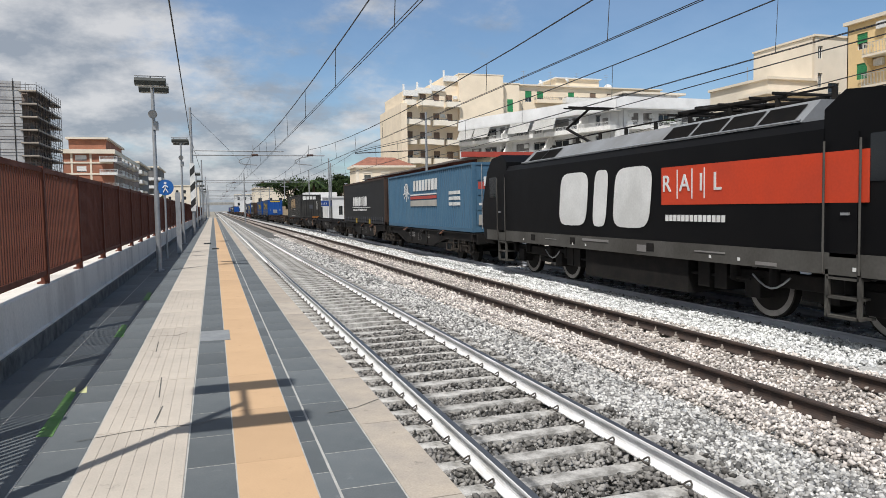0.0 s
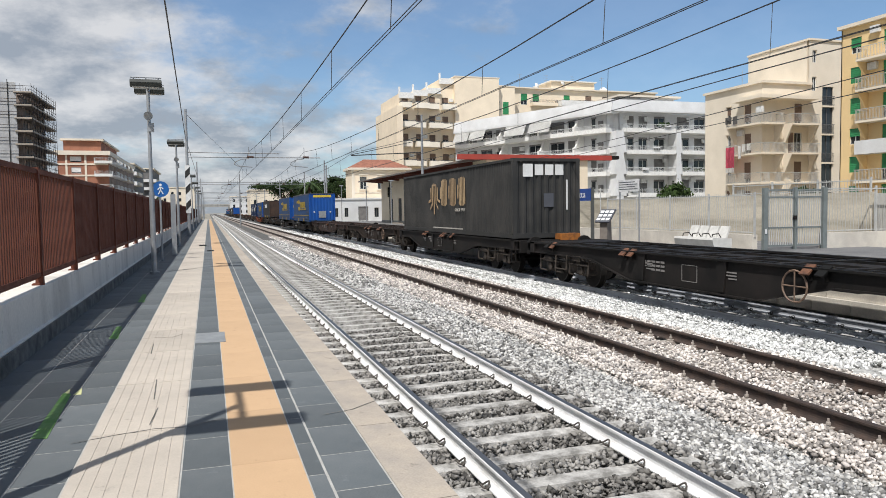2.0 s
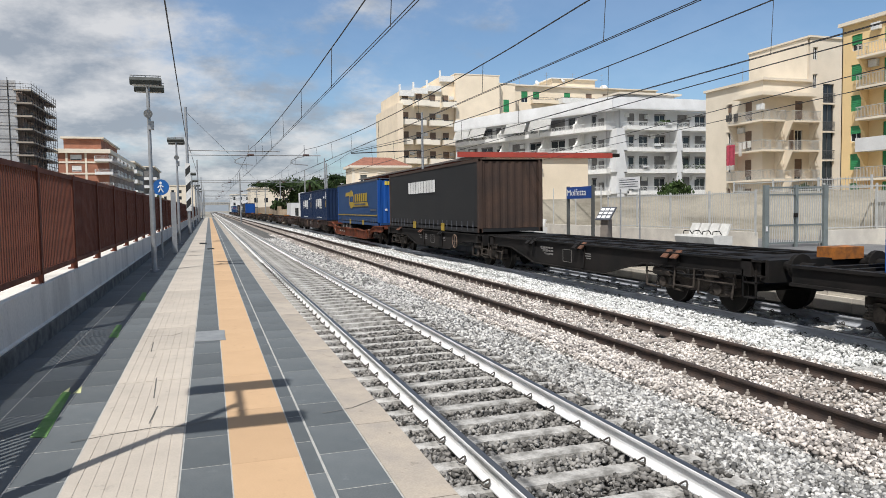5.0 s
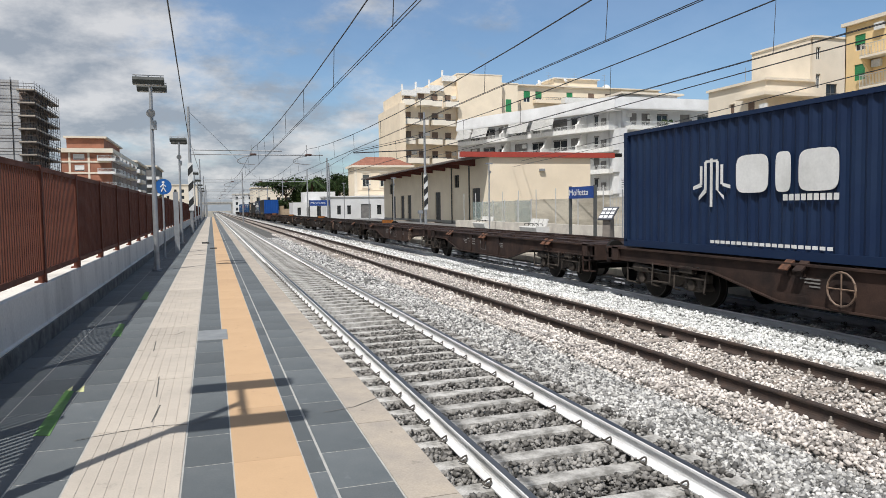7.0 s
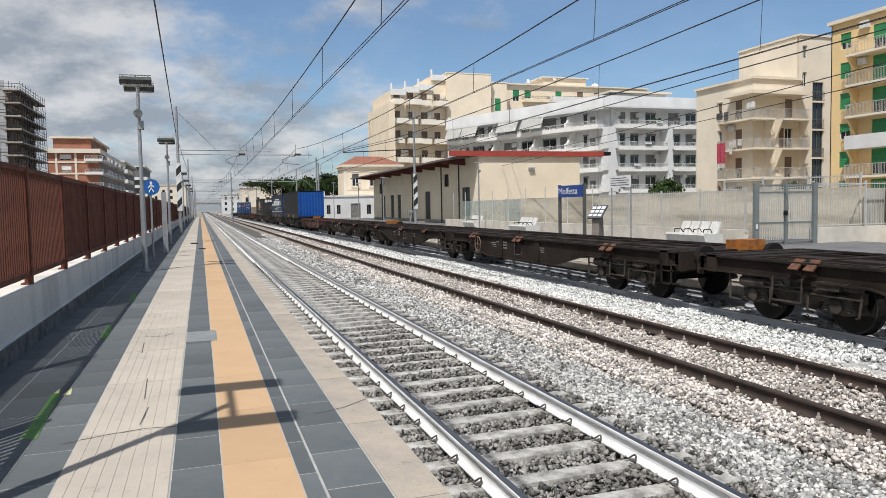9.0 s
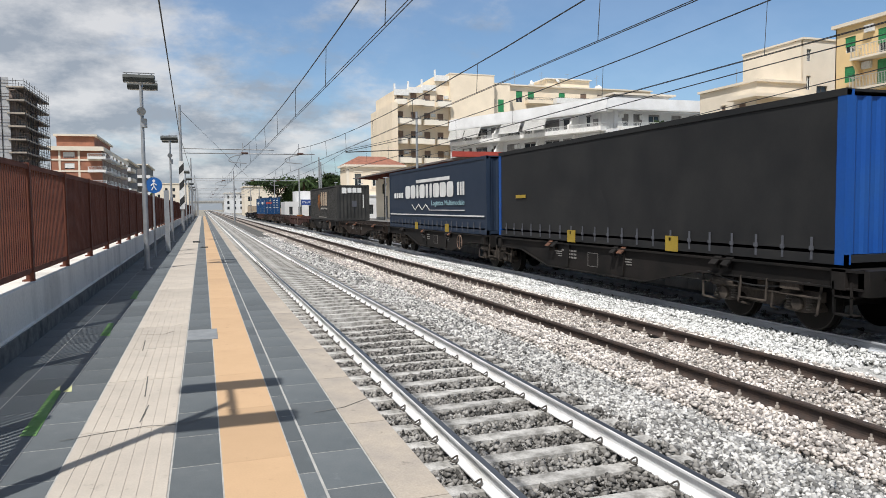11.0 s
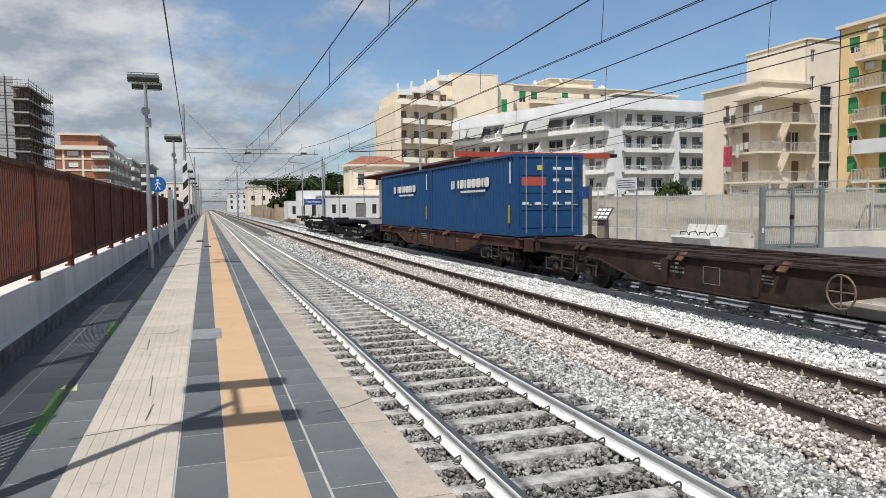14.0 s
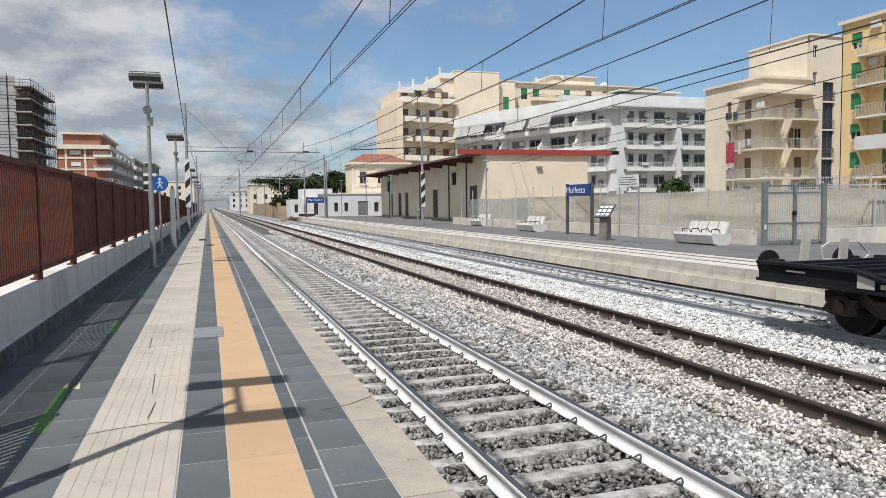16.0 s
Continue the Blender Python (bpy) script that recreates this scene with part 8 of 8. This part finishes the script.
# lamp posts on the opposite platform
for x, y, H in ((17.0, 80.0, 4.3), (18.4, 46.6, 4.6), (16.4, 66.0, 4.4), (17.2, 97.0, 5.0)):
    p = thing("platform_lamp", "slim pale lamp post on the opposite platform", "lamp post", pose(x, y, FARZ), group="slim platform lamps")
    bm = bmesh.new()
    tube(bm, (0, 0, 0), (0, 0, H), 0.05, n=10)
    part("post", bm, GALV, p)
    bm = bmesh.new()
    tube(bm, (-0.25, 0, H), (0.25, 0, H), 0.05, n=8)
    tube(bm, (0, -0.16, H - 0.6), (0, 0.0, H - 0.55), 0.11, 0.05, n=10)
    part("lamp_head", bm, GALV, p)
st = thing("push_button_post", "short slanted grey post on the opposite platform", "post", pose(15.6, 54.0, FARZ))
bm = bmesh.new()
tube(bm, (0, 0, 0), (-0.1, 0, 1.2), 0.06, n=8)
box(bm, -0.25, 0.1, -0.12, 0.12, 1.15, 1.4)
part("post", bm, GALV, st)


# ---- trees and the far end ----
def leaves(name, parent, centre, size, count, leaf, material, seed, squash=0.55):
    """A crown of many small leaf clumps gathered in uneven lobes."""
    rng = np.random.default_rng(seed)
    lobes = rng.normal(0, 0.40, (16, 3)) * size
    bm = bmesh.new()
    for k in range(count):
        c = lobes[rng.integers(16)] + rng.normal(0, 0.17, 3) * size
        c[2] = c[2] * squash
        m = Matrix.Translation(Vector(centre) + Vector(c)) @ Euler(rng.uniform(0, 6.3, 3)).to_matrix().to_4x4()
        s = leaf * rng.uniform(0.6, 1.5)
        q = [m @ Vector(v) for v in ((-s, -s * 0.5, 0), (s, -s * 0.4, 0.1 * s), (s * 0.7, s * 0.6, -0.1 * s), (-s * 0.6, s * 0.5, 0.15 * s))]
        bm.faces.new([bm.verts.new(v) for v in q])
    return part(name, bm, material, parent)


def tree(x, y, H, R, material, seed, label, squash=0.5, count=900, leaf=0.35):
    t = thing("tree", label, "tree", pose(x, y, -1.0))
    rng = random.Random(seed)
    bm = bmesh.new()
    tube(bm, (0, 0, 0), (0.2, 0, H * 0.6), 0.3, 0.2, n=8)
    part("trunk", bm, BARK, t)
    for k in range(6):
        a = k * 1.05 + rng.random()
        bm = bmesh.new()
        tube(bm, (0.2, 0, H * 0.55), (R * 0.65 * math.cos(a), R * 0.65 * math.sin(a), H * 0.82), 0.12, 0.05, n=6)
        part("limb", bm, BARK, t)
    leaves("crown", t, (0, 0, H * 0.82), R, count, leaf, material, seed, squash)
    return t


tree(15.2, 158, 9.6, 4.6, LEAF, 1, "broad dark umbrella pine beyond the station", 0.30, 9000, 0.17)
tree(19.5, 160, 6.6, 4.8, LEAF2, 2, "bushy green tree beyond the station", 0.7, 8000, 0.18)
tree(23.6, 162, 8.0, 4.6, LEAF, 3, "broad dark pine beyond the station", 0.6, 8000, 0.18)
tree(27.2, 160, 10.4, 3.2, LEAF, 4, "dark pine beside the station house", 0.5, 3600, 0.17)
tree(14.0, 150, 4.5, 1.8, LEAF, 5, "dark green shrub by the tracks", 0.8, 500, 0.25)
tree(32.5, 45.0, 3.9, 1.35, LEAF2, 6, "rounded green bush behind the street wall", 0.7, 2200, 0.11)
tree(33.0, 33.0, 3.7, 0.9, LEAF, 7, "rounded green bush behind the street wall", 0.7, 700, 0.16)
tree(-4.6, 58, 3.2, 1.2, LEAF2, 8, "sunlit yellow-green shrub behind the fence", 0.8, 600, 0.18)
pm = thing("palm_tree", "tall palm with drooping fronds beyond the station", "tree", pose(19.6, 148, -1.0))
bm = bmesh.new()
tube(bm, (0, 0, 0), (0.1, 0, 8.3), 0.3, 0.24, n=10)
part("trunk", bm, BARK, pm)
for k in range(34):
    a, up = k * 2.4, random.uniform(-0.3, 1.0)
    bm = bmesh.new()
    pts = []
    for j in range(7):
        u = j / 6
        r = 2.9 * u
        pts.append(Vector((r * math.cos(a), r * math.sin(a), 8.3 + 1.5 * up * u - 1.9 * u * u)))
    side = Vector((-math.sin(a), math.cos(a), 0))
    for j in range(6):
        w0, w1 = 0.42 * math.sin(math.pi * (j + 0.3) / 7), 0.42 * math.sin(math.pi * (j + 1.3) / 7)
        for s_ in (-1, 1):
            bm.faces.new([bm.verts.new(v) for v in (pts[j], pts[j + 1], pts[j + 1] + side * s_ * w1 + Vector((0, 0, -0.15)), pts[j] + side * s_ * w0 + Vector((0, 0, -0.15)))])
    part("frond", bm, LEAF, pm)

MASONRY = mat("old_tan_masonry", (0.42, 0.33, 0.23), 0.95, col2=(0.3, 0.23, 0.16), scale=0.8, grain=0.15, gscale=6, bump=0.4, bscale=6)
setting(boxes("wall_far", [(13.2, 17.5, 146, 146.6, -1.2, 1.6), (13.2, 13.8, 146.6, 230, -1.2, 2.2), (17.5, 22.5, 142, 142.5, -1.2, 1.3)], MASONRY), "old tan masonry walls beyond the station", "wall")
sdg = thing("buffer_stop", "rusty buffer stop of old rails on a disused siding", "buffer stop", pose(14.2, 110, -0.85))
for x in (-0.75, 0.75):
    bm = bmesh.new()
    box(bm, x - 0.04, x + 0.04, 0, 24, 0.0, 0.18)
    part("rail", bm, RAILRUST, sdg)
    bm = bmesh.new()
    tube(bm, (x, 0.2, 0.1), (x, 0.2, 1.2), 0.06, n=6)
    tube(bm, (x, 0.2, 1.1), (x, 2.4, 0.1), 0.05, n=6)
    part("strut", bm, RAILRUST, sdg)
boxes("buffer_beam", [(-1.2, 1.2, 0.0, 0.25, 0.85, 1.2)], P_RUST, sdg, "", 0.02)
OLDTIMBER = mat("weathered_tan_timber", (0.33, 0.24, 0.17), 0.9, col2=(0.2, 0.14, 0.1), scale=2, grain=0.15)
pile_rng = random.Random(11)
pile = thing("timber_stack", "untidy stack of weathered old sleepers beside the siding", "timber stack", pose(13.2, 112, -0.9))
for k in range(18):
    bm = bmesh.new()
    box(bm, -0.13, 0.13, -1.3, 1.3, 0, 0.17)
    part("old_sleeper", bm, OLDTIMBER, pile, "", 0.01).matrix_basis = pose(pile_rng.uniform(-1.7, 1.7), pile_rng.uniform(-2, 2), 0.18 * (k // 4), 0, 0, pile_rng.uniform(40, 140) if k // 4 % 2 else pile_rng.uniform(-40, 40))
br = thing("road_bridge", "grey concrete road bridge across the tracks far away", "bridge", pose(0, 520, 0))
boxes("deck", [(-44, 40, 0, 9, 5.2, 6.2)], CONCRETE, br)
for x in (-18.0, -3.2, 13.9, 26.0):
    boxes("pier", [(x - 0.6, x + 0.6, 0.5, 8.5, -1.1, 5.2)], CONCRETE, br)
boxes("parapet", [(-44, 40, -0.2, 0.0, 6.2, 7.1)], CONCRETE, br)
for x, y, w, d, h_, m_ in ((14, 260, 14, 20, 9, RENDER_BEIGE), (32, 300, 20, 20, 12, RENDER_WHITE), (-22, 380, 16, 20, 14, RENDER_BEIGE), (12, 420, 24, 20, 10, RENDER_WHITE), (-60, 330, 26, 20, 15, RENDER_CREAM), (40, 220, 14, 16, 7, RENDER_CREAM), (24, 190, 9, 12, 5.5, RENDER_WHITE)):
    hs = thing("far_house", "pale distant town house beyond the station", "building", pose(x, y, 0), group="distant houses")
    boxes("wall", [(0, w, 0, d, -1.1, h_)], m_, hs)
    boxes("roof", [(-0.3, w + 0.3, -0.3, d + 0.3, h_, h_ + 0.4)], RENDER_BEIGE, hs)
    for k in range(int(w // 3.5)):
        for z in np.arange(1.0, h_ - 2, 3.1):
            boxes("window", [(1.2 + 3.5 * k, 2.4 + 3.5 * k, -0.03, 0.05, z, z + 1.6)], PANE, hs)


def train_s(t):
    """Metres that the train has run since the start."""
    return 30.655 * t + 0.13426 * t * t - 0.003683 * t ** 3


def motions():
    for ob, y0 in RUNNING:
        walk(ob, [(t, pose(T3, y0 - train_s(t), RAIL)) for t in np.linspace(0, 16, 17)])


motions()
